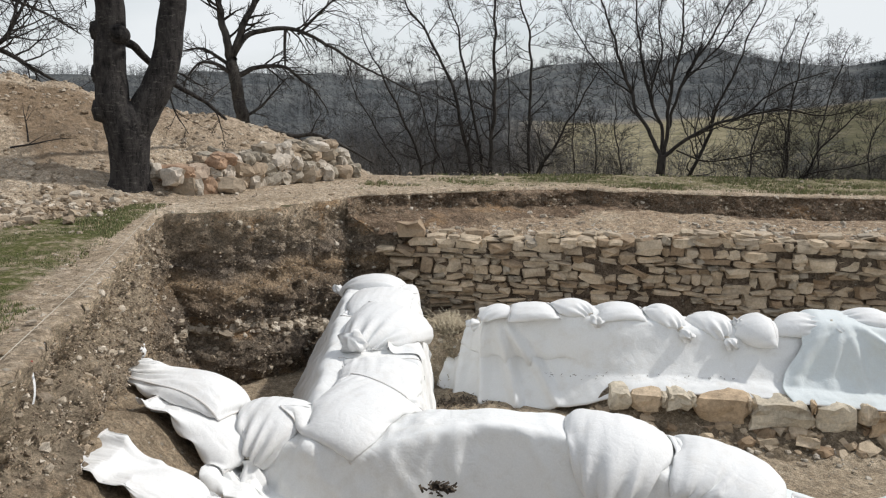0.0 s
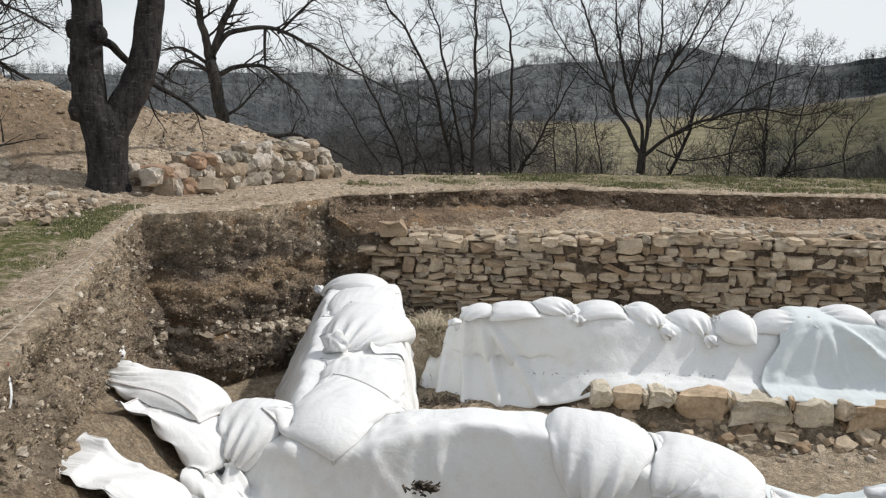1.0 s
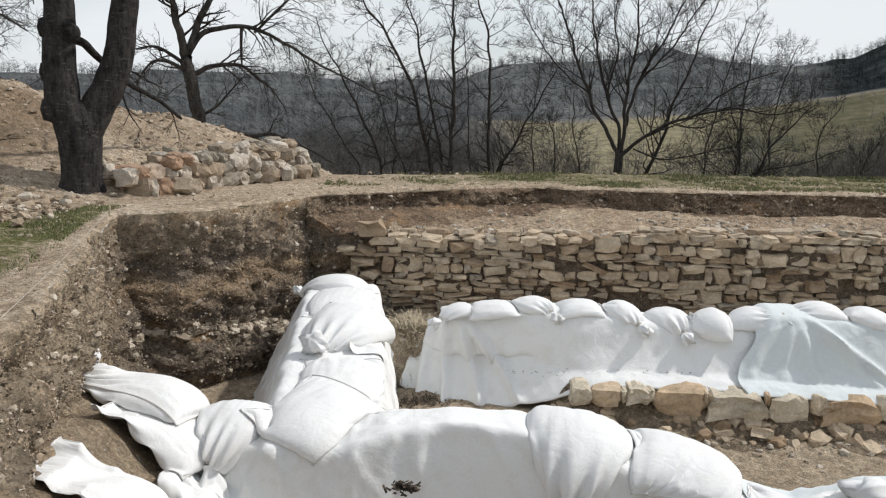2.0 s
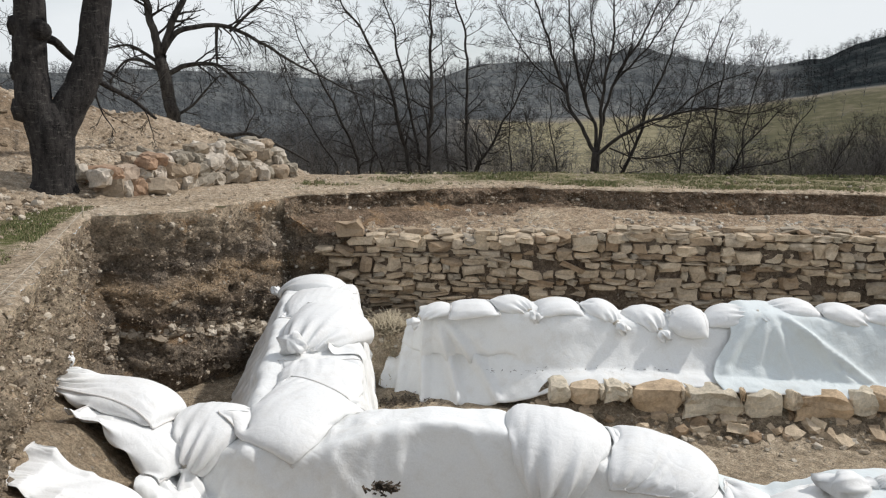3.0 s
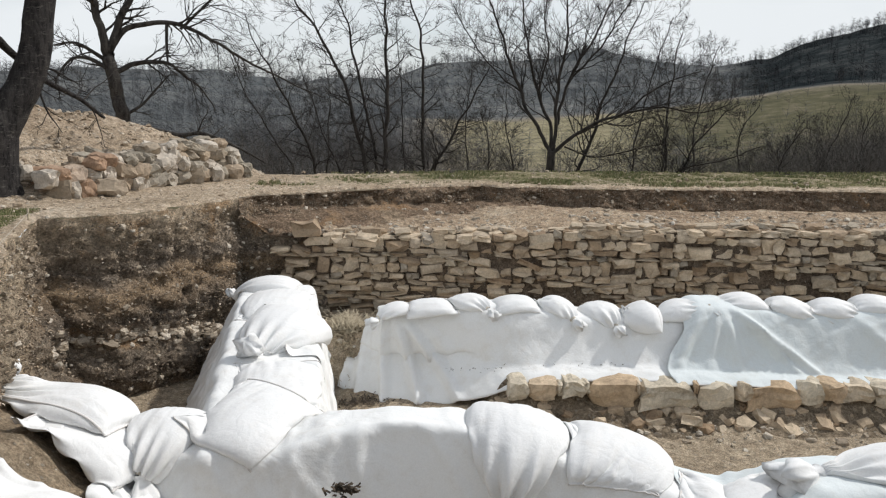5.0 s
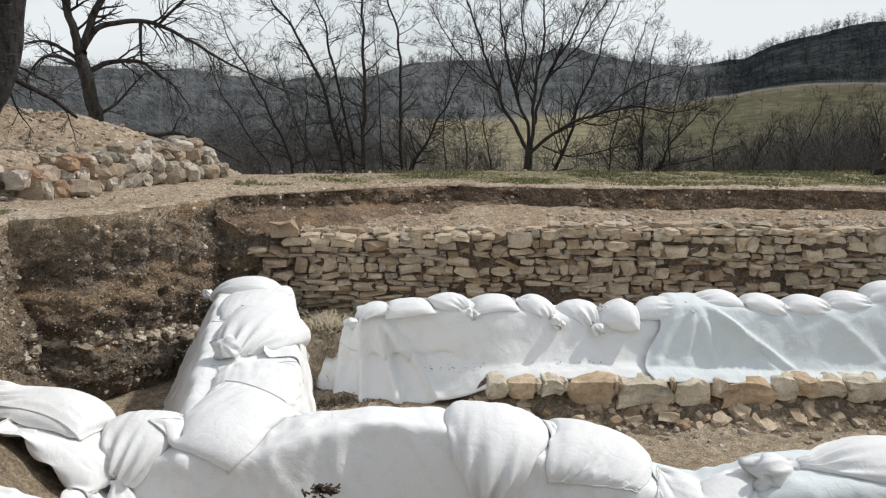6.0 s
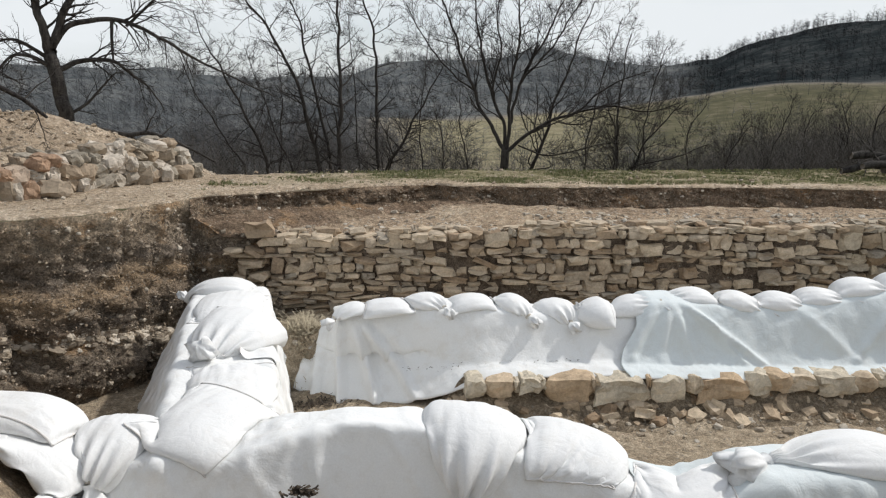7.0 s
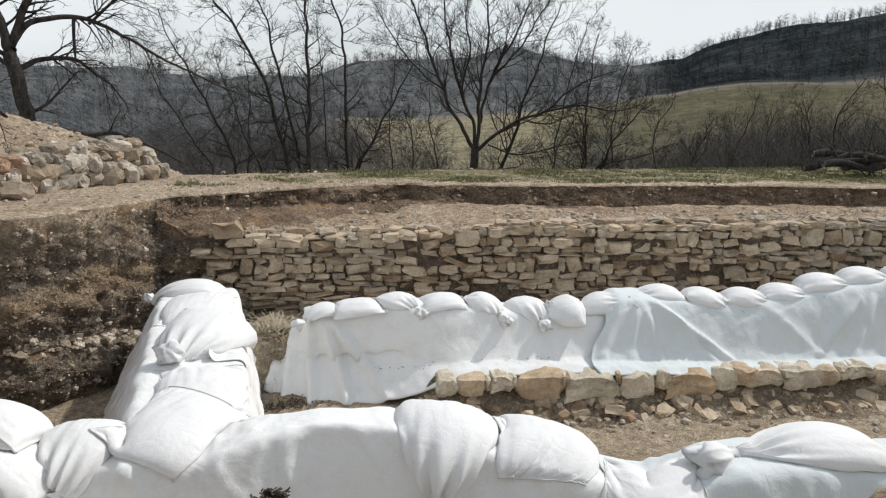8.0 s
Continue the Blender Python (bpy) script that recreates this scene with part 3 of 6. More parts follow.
# ---- settling of cloth: sacks and sheets fall onto what lies below them ----
class Relief:
    """Heights on a fine plan grid, on which cloth comes to rest."""

    def __init__(self, x0, x1, y0, y1, cell=0.025):
        self.x0, self.y0, self.cell = x0, y0, cell
        self.xs, self.ys = np.arange(x0, x1, cell), np.arange(y0, y1, cell)
        self.h = np.full((len(self.ys), len(self.xs)), PIT, dtype=np.float32)

    def raise_to(self, f):
        X, Y = np.meshgrid(self.xs, self.ys)
        self.h = np.maximum(self.h, f(X, Y)).astype(np.float32)

    def cover(self, G, closed=False):
        """Raises the heights to a settled grid of points."""
        A = np.concatenate([G, G[:, :1]], 1) if closed else G
        for fi in (0, 0.34, 0.67):
            for fj in (0, 0.34, 0.67):
                P = (A[:-1, :-1] * (1 - fi) * (1 - fj) + A[1:, :-1] * fi * (1 - fj) + A[:-1, 1:] * (1 - fi) * fj + A[1:, 1:] * fi * fj).reshape(-1, 3)
                i, j = np.round((P[:, 1] - self.y0) / self.cell).astype(int), np.round((P[:, 0] - self.x0) / self.cell).astype(int)
                ok = (i >= 0) & (j >= 0) & (i < self.h.shape[0]) & (j < self.h.shape[1])
                np.maximum.at(self.h, (i[ok], j[ok]), P[ok, 2])

    def sample(self, x, y):
        u, v = np.clip((x - self.x0) / self.cell, 0, len(self.xs) - 1.01), np.clip((y - self.y0) / self.cell, 0, len(self.ys) - 1.01)
        j, i = u.astype(int), v.astype(int)
        a_, b_ = u - j, v - i
        h00, h01, h10, h11 = self.h[i, j], self.h[i, j + 1], self.h[i + 1, j], self.h[i + 1, j + 1]
        h = (h00 * (1 - a_) + h01 * a_) * (1 - b_) + (h10 * (1 - a_) + h11 * a_) * b_
        return h, ((h01 - h00) * (1 - b_) + (h11 - h10) * b_) / self.cell, ((h10 - h00) * (1 - a_) + (h11 - h01) * a_) / self.cell


def draw_in(A, B, rest, k):
    """The correction that brings A and B to their rest distance."""
    d = B - A
    l = np.sqrt((d * d).sum(-1)) + 1e-9
    return d * (0.5 * k * (l - rest) / l)[..., None]


def settle(G, ru, rv, relief, closed=False, steps=48, iters=7, volume=0.0, neck=None, sewn=(), stiff=0.035, grip=0.9, pinned=None, gravity=9.8):
    """Lets a grid of cloth fall and settle. ru, rv: rest lengths along both ways; volume: that of the filling; neck: the tied ring and
    its radius; sewn: rings pressed flat; pinned: a mask of points that stay."""
    G, ru, rv = (np.array(v, dtype=np.float32) for v in (G, ru, rv))
    n, m = G.shape[:2]
    old, dt = G.copy(), 0.02
    rd = np.sqrt(ru[:, :rv.shape[1]] ** 2 + 0.5 * (rv[:-1] + rv[1:]) ** 2) if closed else np.sqrt(ru[:, :-1] ** 2 + rv[:-1] ** 2)
    jb = (np.arange(1, m, 2) + 1) % m
    mirror = (-np.arange(m)) % m
    sign = None
    keep = G.copy()
    for step in range(steps):
        vel = (G - old) * 0.93
        old = G.copy()
        acc = np.zeros_like(G)
        acc[..., 2] -= gravity
        if volume:
            du = np.gradient(G, axis=0)
            dv = 0.5 * (np.roll(G, -1, 1) - np.roll(G, 1, 1))
            N = np.cross(du, dv)
            V = float(((G - G.mean((0, 1))) * N).sum() / 3)
            if sign is None:
                sign = 1.0 if V > 0 else -1.0
            V *= sign
            p = float(np.clip(160 * (volume / max(V, 1e-4) - 1), -10, 30)) + np.minimum(30 * (G[..., 2].max() - G[..., 2]), 8)
            unit = N * sign / (np.sqrt((N * N).sum(-1)).mean() + 1e-9)
            if neck:
                p[neck[0]:] = 0
            acc += unit * p[..., None]
        move = vel + acc * dt * dt
        far = np.sqrt((move * move).sum(-1, keepdims=True))
        G = G + move * np.minimum(1, 0.02 / (far + 1e-9))
        for it in range(iters):
            for s in (0, 1):
                c = draw_in(G[s:n - 1:2], G[s + 1:n:2], ru[s::2], 0.95)
                G[s:n - 1:2] += c
                G[s + 1:n:2] -= c
                if closed:
                    if s == 0:
                        c = draw_in(G[:, 0::2], G[:, 1::2], rv[:, 0::2], 0.95)
                        G[:, 0::2] += c
                        G[:, 1::2] -= c
                    else:
                        c = draw_in(G[:, 1::2], G[:, jb], rv[:, 1::2], 0.95)
                        G[:, 1::2] += c
                        G[:, jb] -= c
                    for q in (-1, 1):
                        c = draw_in(G[s:n - 1:2], np.roll(G[s + 1:n:2], q, 1), rd[s::2], 0.35)
                        G[s:n - 1:2] += c
                        G[s + 1:n:2] -= np.roll(c, -q, 1)
                else:
                    c = draw_in(G[:, s:m - 1:2], G[:, s + 1:m:2], rv[:, s::2], 0.95)
                    G[:, s:m - 1:2] += c
                    G[:, s + 1:m:2] -= c
                    c = draw_in(G[s:n - 1:2, :-1], G[s + 1:n:2, 1:], rd[s::2], 0.35)
                    G[s:n - 1:2, :-1] += c
                    G[s + 1:n:2, 1:] -= c
                    c = draw_in(G[s:n - 1:2, 1:], G[s + 1:n:2, :-1], rd[s::2], 0.35)
                    G[s:n - 1:2, 1:] += c
                    G[s + 1:n:2, :-1] -= c
        # resistance to sharp creases
        lap = np.zeros_like(G)
        lap[1:-1] += 0.5 * (G[:-2] + G[2:]) - G[1:-1]
        if closed:
            lap += 0.5 * (np.roll(G, 1, 1) + np.roll(G, -1, 1)) - G
        else:
            lap[:, 1:-1] += 0.5 * (G[:, :-2] + G[:, 2:]) - G[:, 1:-1]
        G += stiff * lap
        for r in sewn:
            mid = 0.5 * (G[r] + G[r, mirror])
            G[r] = mid
        if neck:
            r, rad = neck
            c = G[r].mean(0)
            d = G[r] - c
            l = np.sqrt((d * d).sum(-1, keepdims=True))
            G[r] = c + d * np.minimum(1, rad / (l + 1e-9))
        if relief is not None:
            h, hx, hy = relief.sample(G[..., 0], G[..., 1])
            pen = h + 0.005 - G[..., 2]
            hit = pen > 0
            inv = 1 / (hx * hx + hy * hy + 1)
            push = np.where(hit, np.minimum(pen * inv, 0.05), 0)
            G[..., 0] -= push * hx
            G[..., 1] -= push * hy
            G[..., 2] += push
            slip = G - old
            along_n = (-slip[..., 0] * hx - slip[..., 1] * hy + slip[..., 2]) * inv
            slip[..., 0] += along_n * hx
            slip[..., 1] += along_n * hy
            slip[..., 2] -= along_n
            G -= slip * np.where(hit, grip, 0)[..., None]
        if pinned is not None:
            G[pinned] = keep[pinned]
            old[pinned] = keep[pinned]
    return G


def sack_grid(L, W, H, rnd, tie=True, n=44, m=72):
    """An upright-filled sack along x before it settles, its rest lengths and its tied ring."""
    u = np.linspace(0, 1, n)[:, None]
    t = 2 * math.pi * np.arange(m)[None] / m
    it = int(round((0.83 if tie else 2) * n))
    body = u / 0.83 if tie else u
    if tie:
        w = np.where(body < 1, 1 - 0.93 * np.clip((body - 0.42) / 0.58, 0, 1) ** 1.35, 0.07 + 0.42 * np.clip((body - 1) / 0.2, 0, 1) ** 0.7)
    else:
        w = np.ones_like(u)
    h = np.clip(1 - (1 - np.clip(body / 0.3, 0, 1)) ** 2.2, 0.02, 1) * (np.where(body < 1, np.clip((1.06 - body) / 0.5, 0.16, 1), 0.16 + 1.6 * np.clip(body - 1, 0, 0.3)) if tie else np.clip(1 - (1 - np.clip((1 - body) / 0.3, 0, 1)) ** 2.2, 0.02, 1))
    ph = rnd.uniform(0, 6.28, 6)
    k = np.clip((body - 0.5) / 0.5, 0, 1) * np.clip((1.3 - body) / 0.3, 0, 1) if tie else 0 * body
    pleat = 1 + k * (0.22 * np.sin(8 * t + ph[0]) + 0.16 * np.sin(11 * t + ph[1])) + 0.03 * np.sin(3 * t + 5 * u + ph[2])
    flat = np.clip(1 - body / 0.2, 0, 1) if tie else np.clip(1 - np.minimum(body, 1 - body) / 0.2, 0, 1)
    wide = W * (0.43 + 0.07 * flat) * w
    G = np.stack([(u - 0.5) * L * 0.97 + 0 * t, wide * np.cos(t) * pleat, H * 0.5 * h * np.sin(t) * pleat], -1)
    G += rnd.normal(0, 0.004, G.shape)
    gather = 1 - 0.80 * np.clip(1 - np.abs(body - 1) / np.where(body < 1, 0.50, 0.09), 0, 1) ** 1.15 if tie else np.ones_like(u)
    ru = np.full((n - 1, m), L / (n - 1))
    rv = np.repeat(2 * W / m * gather, m, 1)
    return G, ru, rv, (it, 0.030) if tie else None


def filled(L, W, H, tie):
    return (0.44 if tie else 0.52) * L * W * H


# ---- cloth covers ----
def sheet_grid(sections, cell=0.026, folds=0.03, seed=0.0, fine=0.010, extra=None):
    """A sheet through cross-sections (each the same count of points), smoothed, folded and wrinkled."""
    S = np.array(sections, dtype=float)

    def resample(A, n, axis):
        A = np.moveaxis(A, axis, 0)
        src, dst = np.linspace(0, 1, A.shape[0]), np.linspace(0, 1, n)
        flat = A.reshape(A.shape[0], -1)
        out = np.stack([np.interp(dst, src, flat[:, j]) for j in range(flat.shape[1])], 1)
        for _ in range(max(1, n // A.shape[0] // 2)):
            out[1:-1] = (out[:-2] + 2 * out[1:-1] + out[2:]) / 4
        return np.moveaxis(out.reshape((n,) + A.shape[1:]), 0, axis)
    length = np.linalg.norm(np.diff(S.mean(1), axis=0), axis=1).sum()
    across = np.linalg.norm(np.diff(S, axis=1), axis=2).sum(1).mean()
    n_a, n_c = max(16, int(length / cell)), max(12, int(across / cell))
    G = resample(resample(S, n_a, 0), n_c, 1)
    N = np.cross(np.gradient(G, axis=0), np.gradient(G, axis=1))
    N /= np.maximum(np.linalg.norm(N, axis=2, keepdims=True), 1e-9)
    arc = np.r_[0, np.cumsum(np.linalg.norm(np.diff(G.mean(1), axis=0), axis=1))]
    for i in range(n_a):
        for j in range(n_c):
            x, y, z = G[i, j]
            steep = 1 - abs(N[i, j, 2])
            w = n3(2.1 * arc[i] + 0.9 * z + seed, 0.6 * z - 0.5 * y, seed, 3)
            w2 = n3(1.3 * arc[i] - 1.6 * z + 7 + seed, 0.9 * z + 0.4 * y, seed + 3, 3)
            h = folds * (0.25 + steep) * (1 - 2.4 * abs(w)) + folds * 0.6 * max(0.0, 1 - 8 * abs(w2)) + fine * n3(8 * x, 8 * y, 8 * z + seed, 3)
            if extra:
                h += extra(x, y, z, steep)
            G[i, j] += N[i, j] * h
    return G, n_a, n_c


def sheet_part(name, parent, sections, label="", cloth=None, hem=False, **kw):
    G, n_a, n_c = sheet_grid(sections, **kw)
    if hem:
        part("hem", mesh_from("hem", *thread(G[:, 0], 0.007), SEAM), parent, "stitched lower hem")
    ob = part(name, mesh_from(name, G.reshape(-1, 3), grid_faces(n_a, n_c), cloth or CLOTH), parent, label)
    ob.modifiers.new("thickness", "SOLIDIFY").thickness = 0.006
    return ob


def creases(*lines):
    """Raised folds along slanting lines on an upright sheet: x at the top, run in x for each metre down, top, width, height."""
    def h(x, y, z, steep):
        s = 0.0
        for x0, run, z0, w, a_ in lines:
            d = x - (x0 + run * (z0 - z))
            s += a_ * math.exp(-(d / w) ** 2) * min(1.0, max(0.0, (z0 + 0.1 - z) / 0.25))
        return s * min(1.0, steep * 1.5)
    return h


def build_far_cover():
    root = thing("geotextile_cover", (0, 0, 0), "white geotextile sheet over a low wall, rucked up at its end", "cover sheet", "cover sheets")
    xs = np.array([-0.92, -0.80, -0.66, -0.5, -0.3, 0.0, 0.35, 0.7, 0.95, 1.2, 1.6, 2.0, 2.4, 2.8, 3.15])
    top = np.interp(xs, [-0.98, -0.85, -0.68, -0.54, -0.25, 0.3, 1.1, 1.8, 2.4, 3.2], [-1.12, -1.10, -1.07, -1.05, -1.01, -0.97, -0.94, -1.03, -1.09, -1.0])
    lip = np.interp(xs, [-0.98, 0.0, 0.5, 0.85, 1.15, 3.2], [-1.93, -1.95, -1.87, -1.69, -1.56, -1.545])
    fy = np.interp(xs, [-0.98, -0.6, -0.2, 0.2, 0.5, 0.9, 1.2, 3.2], [7.86, 7.42, 7.24, 7.30, 7.18, 7.05, 7.06, 7.06])
    secs = []
    for x, t, l, y in zip(xs, top, lip, fy):
        skirt = step(x, 1.1, 0.3)
        back = max(0.0, y + 0.30 - 7.40)
        mid_y, mid_z = 7.40 + back, (l + t) / 2 - 0.08
        secs.append([(x, y - 0.01, l - 0.03), (x, y + 0.08 + 0.03 * skirt, l + 0.02 + 0.10 * skirt), (x, y + 0.15 + 0.10 * skirt, l + 0.04 + 0.24 * skirt), (x, y + 0.22 + 0.16 * skirt, l + 0.07 + 0.42 * skirt),
                     (x, mid_y, mid_z + 0.06), (x, 7.45 + 0.9 * back, t - 0.17), (x, 7.52 + 0.8 * back, t - 0.03), (x, 7.66 + 0.6 * back, t), (x, 7.92, t - 0.01), (x, 8.02, t - 0.15), (x, 8.06, min(t - 0.35, -1.42))])
        lean = max(0.0, -0.47 - x)
        secs[-1] = [(px + lean * step(pz, l - 0.1, t - 0.05), min(py, 8.06), pz) for px, py, pz in secs[-1]]

    def ruck(x, y, z, steep):
        k = step(x, 0.75, 0.1) * step(z, -1.02, -1.35)
        q = 0.0
        for x0, run, w, a_ in ((-0.66, -0.25, 0.04, 0.045), (-0.54, -0.15, 0.045, 0.05), (-0.38, 0.02, 0.04, 0.08), (-0.22, 0.30, 0.05, 0.08), (-0.10, 0.80, 0.06, 0.085), (0.10, 0.9, 0.09, 0.035)):
            q += a_ * math.exp(-((x - (x0 + run * (-1.2 - z))) / w) ** 2)
        return 1.45 * q * k
    sheet_part("sheet", root, secs, folds=0.014, seed=1.0, fine=0.008, extra=ruck, hem=True)
    # scraps of the sheet's frayed end on the floor
    for k, (x, y, ln, yw) in enumerate(((-0.66, 7.34, 0.5, -8), (-0.34, 7.27, 0.42, 6), (-0.80, 7.55, 0.3, 60))):
        c, s = math.cos(radians(yw)), math.sin(radians(yw))
        secs = [[(x + c * u * ln - s * v * 0.07, y + s * u * ln + c * v * 0.07, -1.955 + 0.02 * math.sin(7 * u + 3 * v + k)) for v in (0, 0.3, 0.6, 1)] for u in np.linspace(0, 1, 8)]
        sheet_part("hem_scrap", root, secs, "frayed strip of the sheet's edge", folds=0.02, seed=5.0 + k, fine=0.012)
    root = thing("geotextile_cover", (0, 0, 0), "pale geotextile sheet with long slanting folds over a low wall", "cover sheet", "cover sheets")
    xs = np.array([2.86, 3.05, 3.3, 3.7, 4.2, 4.8, 5.4, 5.9, 6.4, 7.0, 8.0, 9.5])
    top = np.interp(xs, [2.86, 3.1, 3.6, 4.3, 5.0, 5.6, 6.3, 9.5], [-0.98, -0.85, -0.91, -0.97, -0.93, -0.82, -0.72, -0.66])
    secs = []
    for i, (x, t) in enumerate(zip(xs, top)):
        k = -0.24 if i == 0 else -0.10 if i == 1 else 0
        l = float(np.interp(x, [2.8, 4.3, 9], [-1.575, -1.635, -1.60]))
        secs.append([(x + 0.8 * k, 6.96, l), (x + k, 7.06, l + 0.055), (x + k, 7.18, l + 0.085), (x + k * 0.8, 7.28, l + 0.2), (x, 7.41, t - 0.17), (x, 7.49, t - 0.03), (x, 7.64, t + 0.014), (x, 7.92, t + 0.004), (x, 8.03, t - 0.15), (x, 8.07, -1.45)])
    sheet_part("sheet", root, secs, folds=0.014, seed=14.0, fine=0.006, cloth=CLOTH_B, hem=True,
               extra=creases((3.42, 1.40, -0.95, 0.055, 0.085), (3.52, 0.95, -1.0, 0.05, 0.06), (3.06, -0.62, -0.95, 0.06, 0.06), (3.22, -0.25, -0.95, 0.07, 0.04), (3.28, 0.3, -0.95, 0.06, 0.045), (4.7, 1.1, -0.95, 0.09, 0.035), (5.9, -0.9, -0.9, 0.06, 0.06), (6.1, -0.5, -0.85, 0.06, 0.05), (6.6, 0.6, -0.8, 0.08, 0.05)))


NEAR_Y = ([-3.3, -3.0, -2.2, -1.2, 0.0, 1.0, 1.7, 2.3, 3.0, 5.5], [5.22, 5.08, 4.80, 4.60, 4.52, 4.45, 4.25, 4.10, 4.10, 4.10])
NEAR_Z = ([-3.3, -2.9, -2.2, -1.7, -1.0, -0.6, -0.2, 0.3, 0.6, 1.3, 1.75, 2.0, 2.4, 2.7, 3.4, 5.5], [-1.30, -1.29, -1.25, -1.10, -1.06, -0.93, -0.86, -0.87, -0.95, -1.04, -1.17, -1.20, -1.02, -1.00, -1.06, -1.02])
CROSS_A, CROSS_B = np.array([-1.02, 4.5]), np.array([-1.66, 8.45])


def near_wall(X, Y):
    """The bare wall under the near sheets."""
    d = Y - np.interp(X, *NEAR_Y)
    top = np.interp(X, *NEAR_Z) - 0.02
    hollow = 0.19 * np.exp(-((X + 0.10) / 0.52) ** 2)
    return np.where((X > -2.16) & (X < 5.4), top - 4.2 * np.clip(-d - 0.24 + hollow, 0, None) - 6.0 * np.clip(d - 0.25, 0, None), PIT)


def cross_wall(X, Y):
    """The wall that runs back from the near one."""
    u = (CROSS_B - CROSS_A) / np.linalg.norm(CROSS_B - CROSS_A)
    s = (X - CROSS_A[0]) * u[0] + (Y - CROSS_A[1]) * u[1]
    d = (X - CROSS_A[0]) * u[1] - (Y - CROSS_A[1]) * u[0]
    top = np.interp(s, [0, 0.5, 1.0, 2.0, 3.0, 4.0], [-1.06, -1.06, -1.03, -0.95, -0.93, -0.97])
    return np.where((s > -0.1) & (s < 4.05), top - 2.0 * np.clip(-d - 0.42, 0, None) - 7.0 * np.clip(d - 0.37, 0, None), PIT)


def far_wall(X, Y):
    top = np.interp(X, [-0.62, -0.5, -0.25, 0.3, 1.1, 1.8, 2.4, 2.9, 3.15, 3.6, 4.3, 5.0, 5.6, 6.3, 9.5], [-1.30, -1.10, -1.04, -0.99, -0.96, -1.05, -1.11, -1.04, -0.90, -0.93, -0.99, -0.95, -0.84, -0.74, -0.68]) - 0.015
    return np.where((X > -0.62) & (X < 9.6), top - 5.0 * np.clip(7.50 - Y, 0, None) - 5.0 * np.clip(Y - 7.95, 0, None), PIT)


REST = Relief(-3.9, 7.6, 3.2, 8.7)
REST.raise_to(near_wall)
REST.raise_to(cross_wall)
REST.raise_to(far_wall)
REST.raise_to(lambda X, Y: np.array([[floor_height(x, y) for x in X[0, ::8]] for y in Y[::8, 0]]).repeat(8, 0).repeat(8, 1)[:X.shape[0], :X.shape[1]])


def even_grid(sections, cell):
    """A grid of even points through cross-sections."""
    S = np.array(sections, dtype=float)
    for axis in (0, 1):
        S = np.moveaxis(S, axis, 0)
        d = np.r_[0, np.cumsum(np.linalg.norm(np.diff(S, axis=0), axis=2).mean(1))]
        q = np.linspace(0, d[-1], max(12, int(d[-1] / cell)))
        flat = S.reshape(len(S), -1)
        out = np.stack([np.interp(q, d, flat[:, j]) for j in range(flat.shape[1])], 1)
        for _ in range(max(1, len(q) // len(S) // 2)):
            out[1:-1] = (out[:-2] + 2 * out[1:-1] + out[2:]) / 4
        S = np.moveaxis(out.reshape((len(q),) + S.shape[1:]), 0, axis)
    return S


def thread(P, r, sides=5, closed=False):
    """A thin tube along points."""
    P = np.asarray(P, dtype=float)
    d = np.gradient(P, axis=0)
    d /= np.maximum(np.linalg.norm(d, axis=1, keepdims=True), 1e-6)
    a_ = np.cross(d, np.array([0.13, 0.21, 1.0]))
    a_ /= np.maximum(np.linalg.norm(a_, axis=1, keepdims=True), 1e-6)
    b_ = np.cross(d, a_)
    V = np.concatenate([P + r * (math.cos(q) * a_ + math.sin(q) * b_) for q in (2 * math.pi * i / sides for i in range(sides))])
    n = len(P)
    F = [(i * n + j, i * n + (j + 1) % n, ((i + 1) % sides) * n + (j + 1) % n, ((i + 1) % sides) * n + j) for i in range(sides) for j in range(n if closed else n - 1)]
    return V, F


